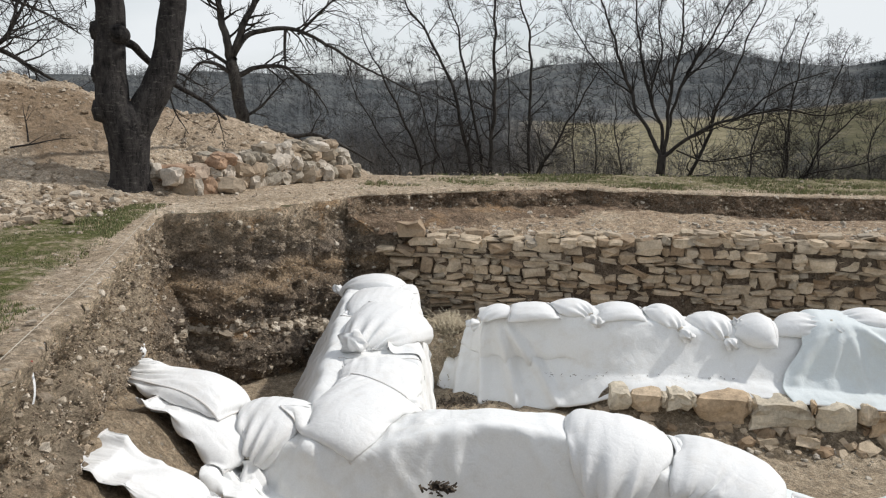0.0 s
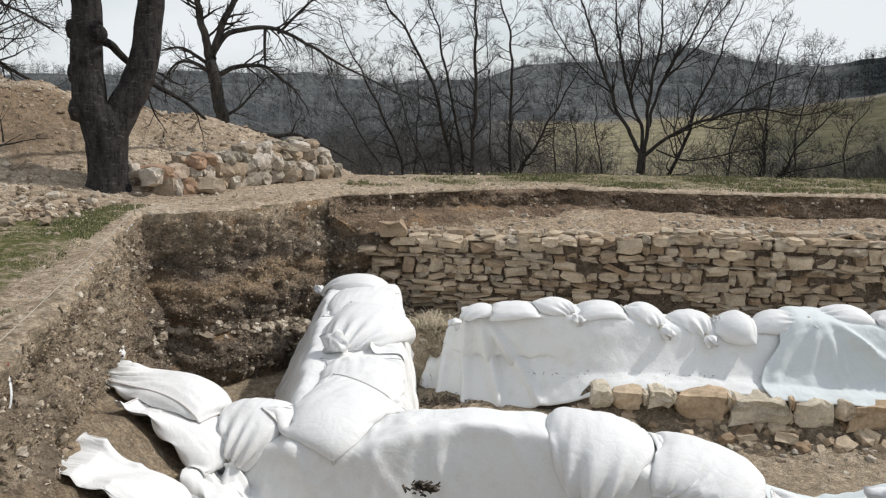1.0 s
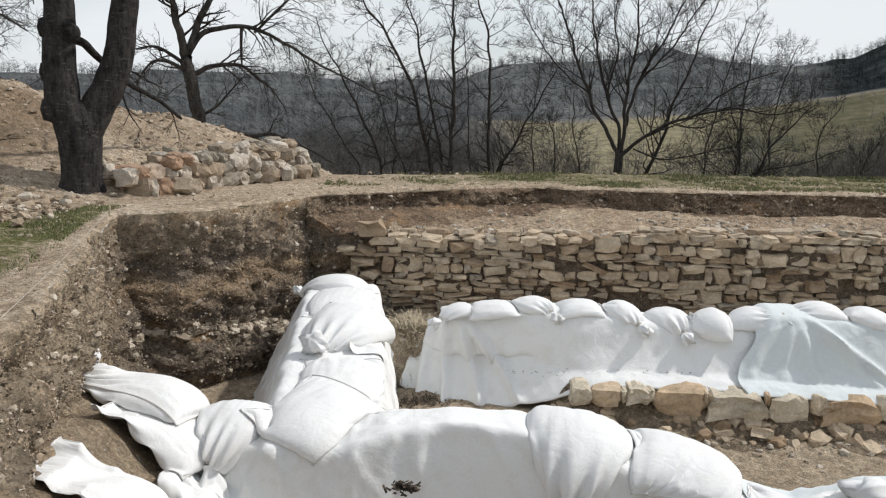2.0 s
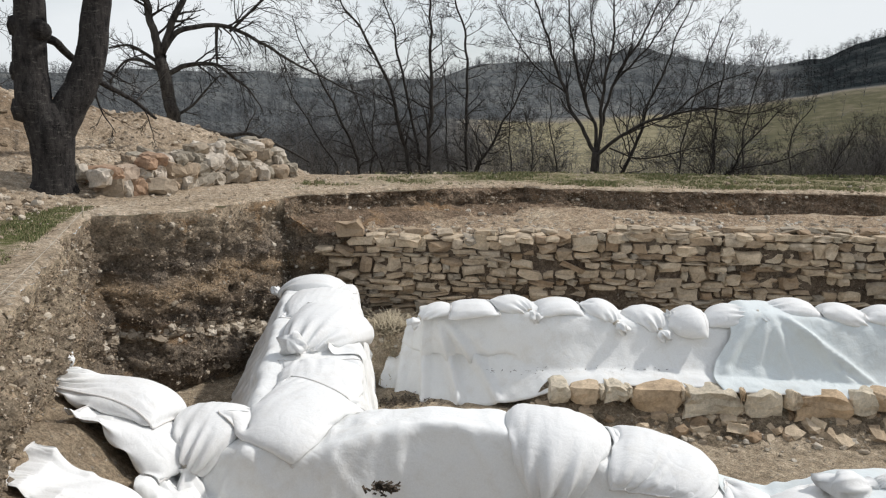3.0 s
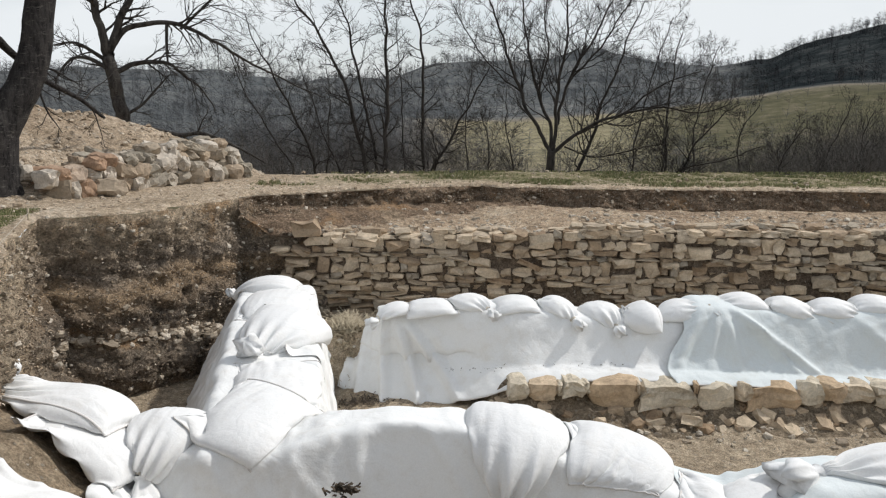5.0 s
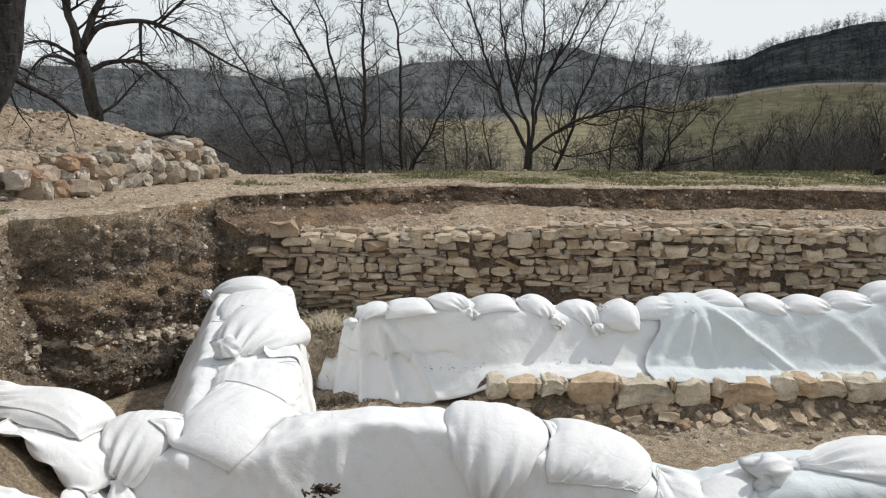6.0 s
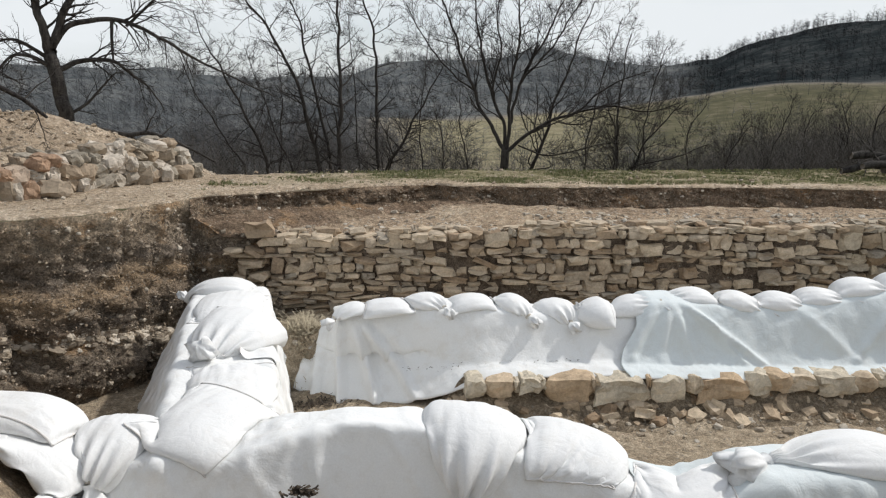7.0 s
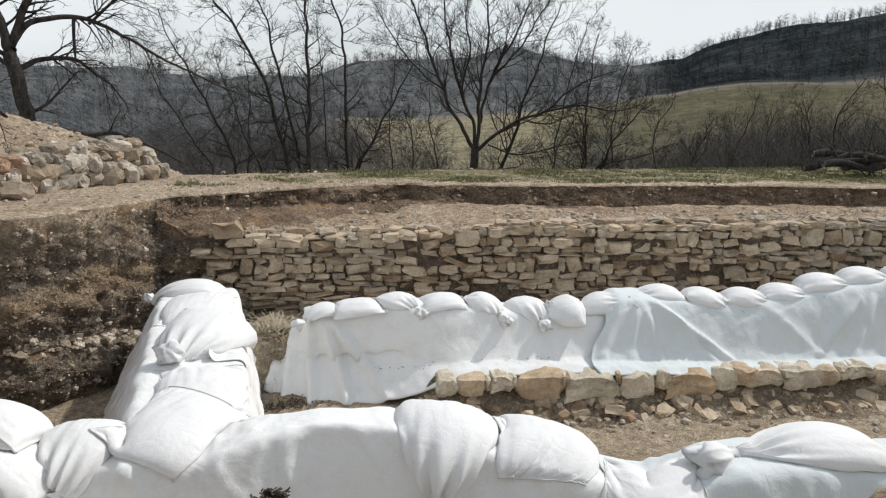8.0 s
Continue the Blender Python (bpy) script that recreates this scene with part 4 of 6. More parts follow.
def settled_sheet(name, parent, sections, label="", cloth=None, cell=0.036, slack=(1.05, 1.02), seed=0.0, extra=None, steps=40, held=None, rumple=0.035):
    """A sheet that is laid through sections with some slack and then settles on the walls."""
    G = even_grid(sections, cell)
    N = np.cross(np.gradient(G, axis=0), np.gradient(G, axis=1))
    N /= np.maximum(np.linalg.norm(N, axis=2, keepdims=True), 1e-9)
    N *= np.where(N[..., 2:].mean() < 0, -1, 1)
    ru, rv = np.linalg.norm(np.diff(G, axis=0), axis=2) * slack[0], np.linalg.norm(np.diff(G, axis=1), axis=2) * slack[1]
    for i in range(G.shape[0]):
        for j in range(G.shape[1]):
            x, y, z = G[i, j]
            w = n3(1.5 * x + seed, 1.5 * y, 1.1 * z + seed, 3)
            h = rumple * (1 - 3.0 * abs(w)) + rumple * 0.7 * n3(5 * x, 5 * y, 3.5 * z + seed, 2)
            if extra:
                h += extra(x, y, z, 1 - abs(N[i, j, 2]))
            G[i, j] += N[i, j] * h
    pin = None
    if held:
        pin = np.zeros(G.shape[:2], bool)
        for side in held:
            pin[{"first": np.s_[:, 0], "last": np.s_[:, -1]}[side]] = True
    G = settle(G, ru, rv, REST, steps=steps, iters=4, stiff=0.025, grip=0.9, pinned=pin)
    N = np.cross(np.gradient(G, axis=0), np.gradient(G, axis=1))
    N /= np.maximum(np.linalg.norm(N, axis=2, keepdims=True), 1e-9)
    N *= np.where(N[..., 2:].mean() < 0, -1, 1)
    for i in range(G.shape[0]):
        for j in range(G.shape[1]):
            x, y, z = G[i, j]
            steep = 0.35 + 0.65 * (1 - abs(N[i, j, 2]))
            a_, b_ = n3(1.9 * x + 1.2 * z + seed, 1.9 * y, 0.8 * z, 3), n3(4.6 * x - 2.4 * z, 4.6 * y + seed, 1.7 * z, 2)
            G[i, j] += N[i, j] * steep * (0.035 * max(0.0, 1 - 5 * abs(a_)) + 0.016 * max(0.0, 1 - 4 * abs(b_)) + 0.018 * n3(2.2 * x, 2.2 * y + seed, 2.2 * z, 2))
    ob = part(name, mesh_from(name, G.reshape(-1, 3), grid_faces(*G.shape[:2]), cloth or CLOTH), parent, label)
    ob.modifiers.new("thickness", "SOLIDIFY").thickness = 0.006
    part("hem", mesh_from("hem", *thread(G[:, 0], 0.007), SEAM), parent, "stitched lower hem")
    sub = ob.modifiers.new("smooth", "SUBSURF")
    sub.levels = sub.render_levels = 1
    REST.cover(G)
    return G


def build_near_cover():
    root = thing("geotextile_cover", (0, 0, 0), "white geotextile sheet over the cross wall, sides hanging to the floor", "cover sheet", "cover sheets")
    secs = []
    for t in np.linspace(0, 1, 13):
        x, y = CROSS_A + (CROSS_B - CROSS_A) * t
        z = float(np.interp(t, [0, 0.12, 0.25, 0.5, 0.75, 1], [-1.04, -1.04, -1.01, -0.93, -0.91, -0.95]))
        w = 0.42
        flare = 0.60 - 0.20 * t
        low = PIT if t < 0.86 else -1.7
        secs.append([(x - w - flare, y, low), (x - w - 0.60 * flare, y, low * 0.55 + z * 0.45), (x - w - 0.22 * flare, y, z - 0.20), (x - w + 0.06, y, z + 0.01), (x, y, z + 0.03),
                     (x + w - 0.06, y, z + 0.01), (x + w + 0.04, y, z - 0.2), (x + w + 0.10, y, -1.5), (x + w + 0.14, y, -1.95)])
    settled_sheet("sheet", root, [s[::-1] for s in secs], seed=55.0, slack=(1.07, 1.0), held=("first", "last"))
    # the loose flap lying against the east side of the cross wall
    secs = []
    for u in np.linspace(0, 1, 13):
        y = 7.60 - 1.60 * u
        t = (y - CROSS_A[1]) / (CROSS_B[1] - CROSS_A[1])
        x = CROSS_A[0] + (CROSS_B[0] - CROSS_A[0]) * t + 0.36
        k = math.sin(math.pi * u) ** 0.6
        drop = 0.15 + 0.66 * k
        secs.append([(x - 0.25, y, -0.90), (x - 0.06, y, -0.90 + 0.03 * k), (x + 0.06 + 0.06 * k, y, -0.98), (x + 0.08 + 0.10 * k, y - 0.03, -0.98 - 0.5 * drop), (x + 0.08 + 0.08 * k, y - 0.06, -0.98 - drop)])
    settled_sheet("flap", root, secs, "loose flap of the sheet", seed=71.0, cell=0.03, held=("first",), steps=30, rumple=0.02)

    def folds(x, y, z, steep):
        k = min(1.0, steep * 1.6) * step(z, -0.98, -1.18) * (y < float(np.interp(x, *NEAR_Y)))
        s = 0.0
        for x0, run, w, a_ in ((-2.35, 0.35, 0.07, 0.05), (-2.0, 0.5, 0.06, 0.05), (-1.45, -0.3, 0.06, 0.05), (-0.98, 1.45, 0.10, 0.15), (-0.72, 1.3, 0.07, 0.06), (-0.35, -0.1, 0.06, 0.05), (0.1, -0.45, 0.07, 0.06), (0.28, -0.7, 0.06, 0.05), (1.55, 0.5, 0.08, 0.06), (2.5, -0.6, 0.08, 0.06), (2.3, -0.9, 0.06, 0.05)):
            d = x - (x0 + run * (-1.0 - z))
            s += a_ * math.exp(-(d / w) ** 2)
        return s * k
    west, east = [], []
    for x in np.arange(-2.08, 5.0, 0.15):
        y, t = near_centre(x)
        f = 0.07 * math.sin(2.1 * x + 0.6) + 0.12 * math.exp(-((x + 0.95) / 0.28) ** 2)
        hollow = 0.19 * math.exp(-((x + 0.10) / 0.52) ** 2)
        shelf = 0.16 * math.exp(-((x - 2.95) / 0.5) ** 4)
        sec = [(x, y - 0.85 - f - shelf, -2.0), (x, y - 0.62 - f - shelf, -1.75), (x, y - 0.45 - 0.5 * f + hollow - shelf, -1.42), (x, y - 0.33 + hollow - shelf, t - 0.14), (x, y - 0.22 + hollow, t - 0.01), (x, y, t + 0.02),
               (x, y + 0.24, t + 0.005), (x, y + 0.34, t - 0.12), (x, y + 0.43, -1.5), (x, y + 0.52, PIT)]
        if x < 1.9:
            west.append(sec)
        if x > 1.65:
            east.append([(px, py, pz + 0.015) for px, py, pz in sec])
    root = thing("geotextile_cover", (0, 0, 0), "white geotextile sheet draped in deep folds over a wall", "cover sheet", "cover sheets")
    G = settled_sheet("sheet", root, west, seed=31.0, extra=folds, held=("first", "last"), slack=(1.07, 1.02))
    root = thing("geotextile_cover", (0, 0, 0), "bluish white geotextile sheet, some shade in its tint, rising over the wall by the blue-tied sandbag", "cover sheet", "cover sheets")
    settled_sheet("sheet", root, east, seed=35.0, extra=folds, cloth=CLOTH_B, held=("first", "last"), slack=(1.06, 1.02))
    return G


def near_centre(x):
    return float(np.interp(x, *NEAR_Y)), float(np.interp(x, *NEAR_Z))


build_far_cover()
NEAR_SHEET = build_near_cover()


# ---- sandbags ----
def ruff_mesh(rnd, scale, reach=1.0):
    """The gathered mouth beyond the cord, from x = 0, and the cord."""
    ph = rnd.uniform(0, 6.28, 4)
    n, R = 30, []
    prof = ((-0.02, 0.044), (0.0, 0.030), (0.02, 0.050), (0.05, 0.080), (0.085, 0.090), (0.115, 0.085), (0.13, 0.055))
    for i, (dx, r) in enumerate(prof):
        for j in range(n):
            t = 2 * math.pi * j / n
            k = i / (len(prof) - 1)
            rr = r * (1 + k * (0.20 * math.sin(3 * t + ph[0]) + 0.26 * math.sin(8 * t + ph[1]) + 0.16 * math.sin(13 * t + ph[2])))
            R.append((scale * (1.35 * dx * (reach if dx > 0 else 1) + 0.045 * k * math.sin(3 * t + ph[3])), scale * 1.05 * rr * math.cos(t), scale * 0.85 * rr * math.sin(t)))
    F = grid_faces(len(prof), n, True) + [tuple((len(prof) - 1) * n + j for j in range(n))]
    T = []
    for i in range(6):
        q = 2 * math.pi * i / 6
        for j in range(16):
            t = 2 * math.pi * j / 16
            rr = scale * (0.031 + 0.005 * math.cos(q))
            T.append((scale * 0.009 * math.sin(q), 1.15 * rr * math.cos(t), 0.85 * rr * math.sin(t)))
    TF = [(i * 16 + j, i * 16 + (j + 1) % 16, ((i + 1) % 6) * 16 + (j + 1) % 16, ((i + 1) % 6) * 16 + j) for i in range(6) for j in range(16)]
    return np.array(R), F, np.array(T), TF


def sandbag(at, yaw, size=(0.66, 0.42, 0.17), tie=True, pitch=0.0, roll=0.0, seed=1, cord=None, label="", fine=True, lift=0.0, side_seam=0, steps=48, torn=False, grip=0.92, mouth=None):
    """A white sack, dropped at a place on the plan. yaw: the way its mouth points; size: length, flat width, height when filled."""
    rnd = np.random.default_rng(seed)
    L, W, H = size
    n, m = (46, 76) if fine else (30, 48)
    G, ru, rv, neck = sack_grid(L, W, H, rnd, tie, n, m)
    turn = np.array(Euler((radians(roll), radians(pitch), radians(yaw))).to_matrix())
    G = G @ turn.T
    G[..., :2] += np.array(at[:2])
    h = REST.sample(G[..., 0], G[..., 1])[0]
    G[..., 2] += float(np.percentile(h - G[..., 2], 93)) + 0.01 + lift
    last = len(G) - 1
    G = settle(G, ru, rv, REST, True, volume=filled(L, W, H, tie), neck=neck, sewn=(0, 1) if tie else (0, 1, last - 1, last) if not torn else (0, 1), steps=steps, grip=grip)
    REST.cover(G, True)
    # small creases that run from the ends
    N = np.cross(np.gradient(G, axis=0), 0.5 * (np.roll(G, -1, 1) - np.roll(G, 1, 1)))
    N /= np.maximum(np.linalg.norm(N, axis=2, keepdims=True), 1e-9)
    if float(((G - G.mean((0, 1))) * N).sum()) < 0:
        N = -N
    ph = rnd.uniform(0, 50, 3)
    for i in range(2, (neck[0] if neck else last - 1)):
        u = i / last
        pull = max(0.25, min(1.0, 1.6 * abs(u - 0.45)))
        for j in range(m):
            t = 2 * math.pi * j / m
            c, s = math.cos(t), math.sin(t)
            fold = 0.034 * step(u, 0.40, 0.78) * (math.sin(11 * t + ph[0] + 2.2 * noise.noise((1.3 * c, 1.3 * s, ph[1]))) + 0.4) * (1 if neck and i < neck[0] - 1 else 0)
            w = noise.noise((3.2 * c + ph[0], 3.2 * s, 1.1 * u + ph[1])) + 0.6 * noise.noise((7.5 * c + ph[1], 7.5 * s, 1.6 * u + ph[2]))
            G[i, j] += N[i, j] * (fold * min(1.0, size[1] / 0.6) + 0.010 * pull * (1 - 3.2 * abs(w)) + 0.006 * noise.noise((6 * u + ph[2], 4 * c, 4 * s)))
    base = Vector((float(G[..., 0].mean()), float(G[..., 1].mean()), float(G[..., 2].min())))
    ob = thing("sandbag", base, label or "plump white woven sandbag lying on a cover sheet", "sandbag", "sandbags")
    G = G - np.array(base)
    end = neck[0] if neck else last

    def skin(nm, rows, lb=""):
        q = part(nm, mesh_from(nm, rows.reshape(-1, 3), grid_faces(len(rows), m, True), SACK), ob, lb)
        sub = q.modifiers.new("smooth", "SUBSURF")
        sub.levels = sub.render_levels = 1
    skin("sack", G[:end + 1])
    if tie:
        if mouth:
            size_, reach, way = mouth
            M, MF, T, TF = ruff_mesh(rnd, size_, reach)
            turn = np.array(Vector(way).to_track_quat("X", "Z").to_matrix())
            M = M @ turn.T + G[end].mean(0) + 0.03 * np.array(Vector(way).normalized())
            part("mouth", mesh_from("mouth", M, MF, SACK), ob, "gathered mouth of the sack")
        else:
            skin("mouth", G[end:], "gathered mouth of the sack")
        c = G[end].mean(0)
        d = G[end - 2].mean(0) - G[min(end + 2, last)].mean(0)
        d /= np.linalg.norm(d)
        a_ = np.cross(d, np.array([0.3, 0.2, 1.0]))
        a_ /= np.linalg.norm(a_)
        b_ = np.cross(d, a_)
        turns = [c + 0.033 * (a_ * math.cos(q) + b_ * math.sin(q)) + d * 0.006 * math.sin(0.5 * q) for q in np.linspace(0, 4 * math.pi, 40)]
        part("tie_cord", mesh_from("tie_cord", *thread(turns, 0.006), cord or CORD), ob, "cord tied round the mouth")
    for r in (0,) if tie or torn else (0, last):
        part("seam", mesh_from("seam", *thread(G[r, :m // 2 + 1] + np.array([0, 0, 0.002]), 0.006), SEAM), ob, "stitched seam")
    if side_seam:
        j = 0 if side_seam > 0 else m // 2
        part("seam", mesh_from("seam", *thread(G[:end, j], 0.009), SEAM), ob, "dusty raised side seam")
    return ob


BAGS = [
    # near covers, from the west
    ((-2.20, 4.56), -12, (0.72, 0.62, 0.20), dict(seed=2, tie=False, label="dusty white sandbag under another at the wall's end")),
    ((-2.60, 4.80), 174, (1.16, 0.62, 0.26), dict(seed=3, side_seam=1, mouth=(0.8, 0.9, (-0.4, 0.1, 0.9)), label="big white sandbag with a dusty seam on the draped wall")),
    ((-1.76, 4.62), 262, (0.78, 0.50, 0.22), dict(seed=5, mouth=(1.2, 1.5, (0.15, -0.35, -1.0)), label="white sandbag hanging over the draped edge, its long mouth tied")),
    ((-1.14, 5.42), 98, (0.92, 0.70, 0.15), dict(seed=25, tie=False, label="broad flat white sandbag on the covered cross wall")),
    ((-1.18, 4.82), 62, (0.78, 0.70, 0.17), dict(seed=9, tie=False, label="flat white sandbag with a stitched edge over the sheet corner")),
    ((0.58, 4.42), 264, (0.92, 0.62, 0.24), dict(seed=12, mouth=(1.1, 1.2, (0.0, -0.7, -0.8)), label="fat white sandbag sagging over the wall, mouth tied")),
    ((1.20, 4.44), 84, (0.66, 0.68, 0.28), dict(seed=15, tie=False, label="plump white sandbag with a raised seam on its side")),
    ((1.95, 4.06), -15, (0.66, 0.56, 0.22), dict(seed=17, tie=False, label="low white sandbag lying in the dip of the sheet")),
    ((2.94, 4.12), 182, (1.28, 0.50, 0.19), dict(seed=21, mouth=(1.3, 1.1, (-1.0, -0.3, 0.0)), cord=BLUE, label="long white sandbag tied with blue cord")),
    # cross wall
    ((-1.50, 7.40), 92, (1.00, 0.68, 0.17), dict(seed=31, tie=False)),
    ((-1.33, 6.42), 258, (1.22, 0.74, 0.24), dict(seed=27, mouth=(1.25, 0.8, (-0.3, -0.6, 0.8)), label="big white sandbag on the cross wall, mouth gathered in a ball")),
    ((-1.84, 8.22), 178, (0.92, 0.50, 0.17), dict(seed=33, mouth=(0.6, 1.0, (-0.7, -0.1, 0.7)), label="slack white sandbag pointing past the wall end")),
    # on the loose earth in the west corner
    ((-2.14, 3.62), -6, (0.80, 0.44, 0.07), dict(seed=61, tie=False, torn=True, grip=0.95, label="torn white sandbag slumped on loose earth below the bank")),
    # far cover
    ((-0.28, 7.66), 205, (0.54, 0.36, 0.12), dict(seed=41, mouth=(0.72, 0.9, (-0.5, -0.8, -0.2)), fine=False)),
    ((0.13, 7.68), 4, (0.52, 0.40, 0.15), dict(seed=42, tie=False, fine=False)),
    ((0.60, 7.70), 318, (0.56, 0.46, 0.15), dict(seed=43, mouth=(0.72, 0.9, (0.5, -0.8, -0.3)), fine=False)),
    ((1.05, 7.70), 8, (0.50, 0.42, 0.17), dict(seed=44, tie=False, fine=False)),
    ((1.48, 7.66), 322, (0.66, 0.44, 0.16), dict(seed=45, mouth=(0.72, 0.9, (0.6, -0.7, -0.4)), fine=False)),
    ((2.02, 7.68), 300, (0.60, 0.50, 0.19), dict(seed=46, mouth=(0.72, 0.9, (0.4, -0.8, -0.4)), fine=False)),
    ((2.98, 7.66), 330, (0.64, 0.50, 0.18), dict(seed=48, mouth=(0.72, 0.9, (0.7, -0.6, -0.5)), fine=False)),
    ((2.52, 7.66), 172, (0.60, 0.50, 0.24), dict(seed=47, mouth=(0.8, 0.9, (-0.4, -0.3, 0.9)), pitch=-22, fine=False, label="upright white sandbag with its tied ear pointing up")),
    ((3.50, 7.72), 186, (0.72, 0.44, 0.16), dict(seed=49, fine=False)),
    ((4.14, 7.64), 340, (0.74, 0.42, 0.17), dict(seed=50, mouth=(0.72, 0.9, (0.9, -0.4, -0.5)), cord=BLUE, fine=False)),
    ((4.66, 7.64), 342, (0.68, 0.42, 0.17), dict(seed=51, mouth=(0.72, 0.9, (0.9, -0.4, -0.4)), fine=False)),
    ((5.16, 7.66), 340, (0.68, 0.42, 0.17), dict(seed=52, mouth=(0.72, 0.9, (0.9, -0.4, -0.4)), fine=False)),
    ((5.68, 7.70), 342, (0.72, 0.48, 0.20), dict(seed=53, mouth=(0.72, 0.9, (0.9, -0.4, -0.4)), fine=False)),
    ((6.22, 7.72), 345, (0.72, 0.44, 0.18), dict(seed=54, fine=False)),
    ((6.80, 7.72), 340, (0.70, 0.44, 0.18), dict(seed=55, fine=False)),
]
for at, yaw, size, more in BAGS:
    sandbag(at, yaw, size, **more)


# ---- bare trees ----
class Wood:
    """Gathers tapered tubes into one mesh."""

    def __init__(self):
        self.V, self.F = [], []

    def tube(self, pts, radii, sides=6):
        o = len(self.V)
        n = len(pts)
        side = None
        for i, (p, r) in enumerate(zip(pts, radii)):
            d = (pts[min(i + 1, n - 1)] - pts[max(i - 1, 0)]).normalized()
            if side is None:
                side = d.orthogonal().normalized()
            side = (side - d * side.dot(d)).normalized()
            up = d.cross(side)
            for j in range(sides):
                a_ = 2 * math.pi * j / sides
                self.V.append(p + (side * math.cos(a_) + up * math.sin(a_)) * r)
        for i in range(n - 1):
            for j in range(sides):
                k = (j + 1) % sides
                self.F.append((o + i * sides + j, o + i * sides + k, o + (i + 1) * sides + k, o + (i + 1) * sides + j))
        self.F.append(tuple(o + (n - 1) * sides + j for j in range(sides)))

    def mesh(self, name, material):
        return mesh_from(name, self.V, self.F, material)


def grow(wood, twigs, start, way, length, radius, depth, rnd, droop=0.0, wander=0.16, kids=(4, 7), ratio=0.58, angle=(28, 58), lift=0.10, seglen=None):
    """A branch that wanders, and its side branches."""
    n = max(4, int(length / (seglen or max(0.12, length / 9))))
    p, d = start.copy(), way.normalized()
    pts, rad = [p.copy()], [radius]
    for i in range(n):
        d = (d + Vector(rnd.normal(0, wander, 3)) + Vector((0, 0, lift * 0.4 - droop * (i / n)))).normalized()
        p = p + d * (length / n)
        pts.append(p.copy())
        rad.append(radius * (1 - 0.78 * (i + 1) / n))
    target = wood if radius > 0.016 else twigs
    target.tube(pts, rad, 7 if radius > 0.06 else 5 if radius > 0.016 else 3)
    if depth <= 0:
        return pts
    count = rnd.integers(kids[0], kids[1] + 1)
    for c in range(count):
        f = rnd.uniform(0.22, 0.98)
        i = min(n - 1, int(f * n))
        base = pts[i].lerp(pts[i + 1], f * n - i)
        dd = (pts[i + 1] - pts[i]).normalized()
        axis = dd.orthogonal().normalized()
        axis.rotate(Matrix.Rotation(rnd.uniform(0, 6.28), 3, dd))
        out = dd.copy()
        out.rotate(Matrix.Rotation(radians(rnd.uniform(*angle)), 3, axis))
        r = max(0.0036, min(rad[i] * 0.6, radius * 0.48))
        grow(wood, twigs, base, out, length * ratio * (1.1 - 0.55 * f) * rnd.uniform(0.7, 1.25), r, depth - 1, rnd, droop, wander * 1.1, kids, ratio, angle, lift)
    return pts


def spline(pts, n):
    P = [Vector(p) for p in pts]
    out = []
    for i in range(n):
        t = i / (n - 1) * (len(P) - 1)
        k = min(int(t), len(P) - 2)
        f = t - k
        p0, p1, p2, p3 = P[max(k - 1, 0)], P[k], P[k + 1], P[min(k + 2, len(P) - 1)]
        out.append(0.5 * (2 * p1 + (p2 - p0) * f + (2 * p0 - 5 * p1 + 4 * p2 - p3) * f * f + (3 * p1 - p0 - 3 * p2 + p3) * f ** 3))
    return out


def limb(wood, twigs, pts, r0, r1, rnd, side=8, depth=2, reach=1.0, droop=0.0, lift=0.1, start=0.15, wiggle=0.02, sides=10, angle=(30, 65), kids=(4, 7), slim=1.0):
    """A drawn limb with grown side branches."""
    r0, r1 = r0 * slim, r1 * slim
    P = spline(pts, max(10, 7 * len(pts)))
    for i, p in enumerate(P):
        if 0 < i:
            p += Vector((n3(p.x, p.y, 2.2 * p.z, 3), n3(p.x + 5, p.y, 2.2 * p.z, 3), 0.5 * n3(p.x, p.y + 7, 2 * p.z, 3))) * wiggle
    R = [r0 + (r1 - r0) * (i / (len(P) - 1)) for i in range(len(P))]
    wood.tube(P, R, sides)
    for s in range(side):
        f = start + (0.99 - start) * (s + rnd.uniform(0, 1)) / side
        i = min(len(P) - 2, int(f * (len(P) - 1)))
        d = (P[i + 1] - P[i]).normalized()
        axis = d.orthogonal().normalized()
        axis.rotate(Matrix.Rotation(rnd.uniform(0, 6.28), 3, d))
        d.rotate(Matrix.Rotation(radians(rnd.uniform(*angle)), 3, axis))
        grow(wood, twigs, P[i], d, reach * rnd.uniform(0.6, 1.3) * (1.15 - 0.5 * f), min(R[i] * 0.5, 0.03), depth, rnd, droop, 0.15, kids, lift=lift)
    return P


def tree(name, at, label, wood, twigs, bark, category="bare tree", group="bare trees"):
    ob = thing(name, at, label, category, group)
    for nm, w, m, lb in (("trunk", wood, bark, ""), ("crown", twigs, TWIG, "leafless twigs")):
        if w.V:
            w.V = [v - Vector(at) for v in w.V]
            part(nm, w.mesh(nm, m), ob, lb)
    return ob


def sight(r):
    return lambda az, el, dr=0.0: polar(az, el, r + dr)


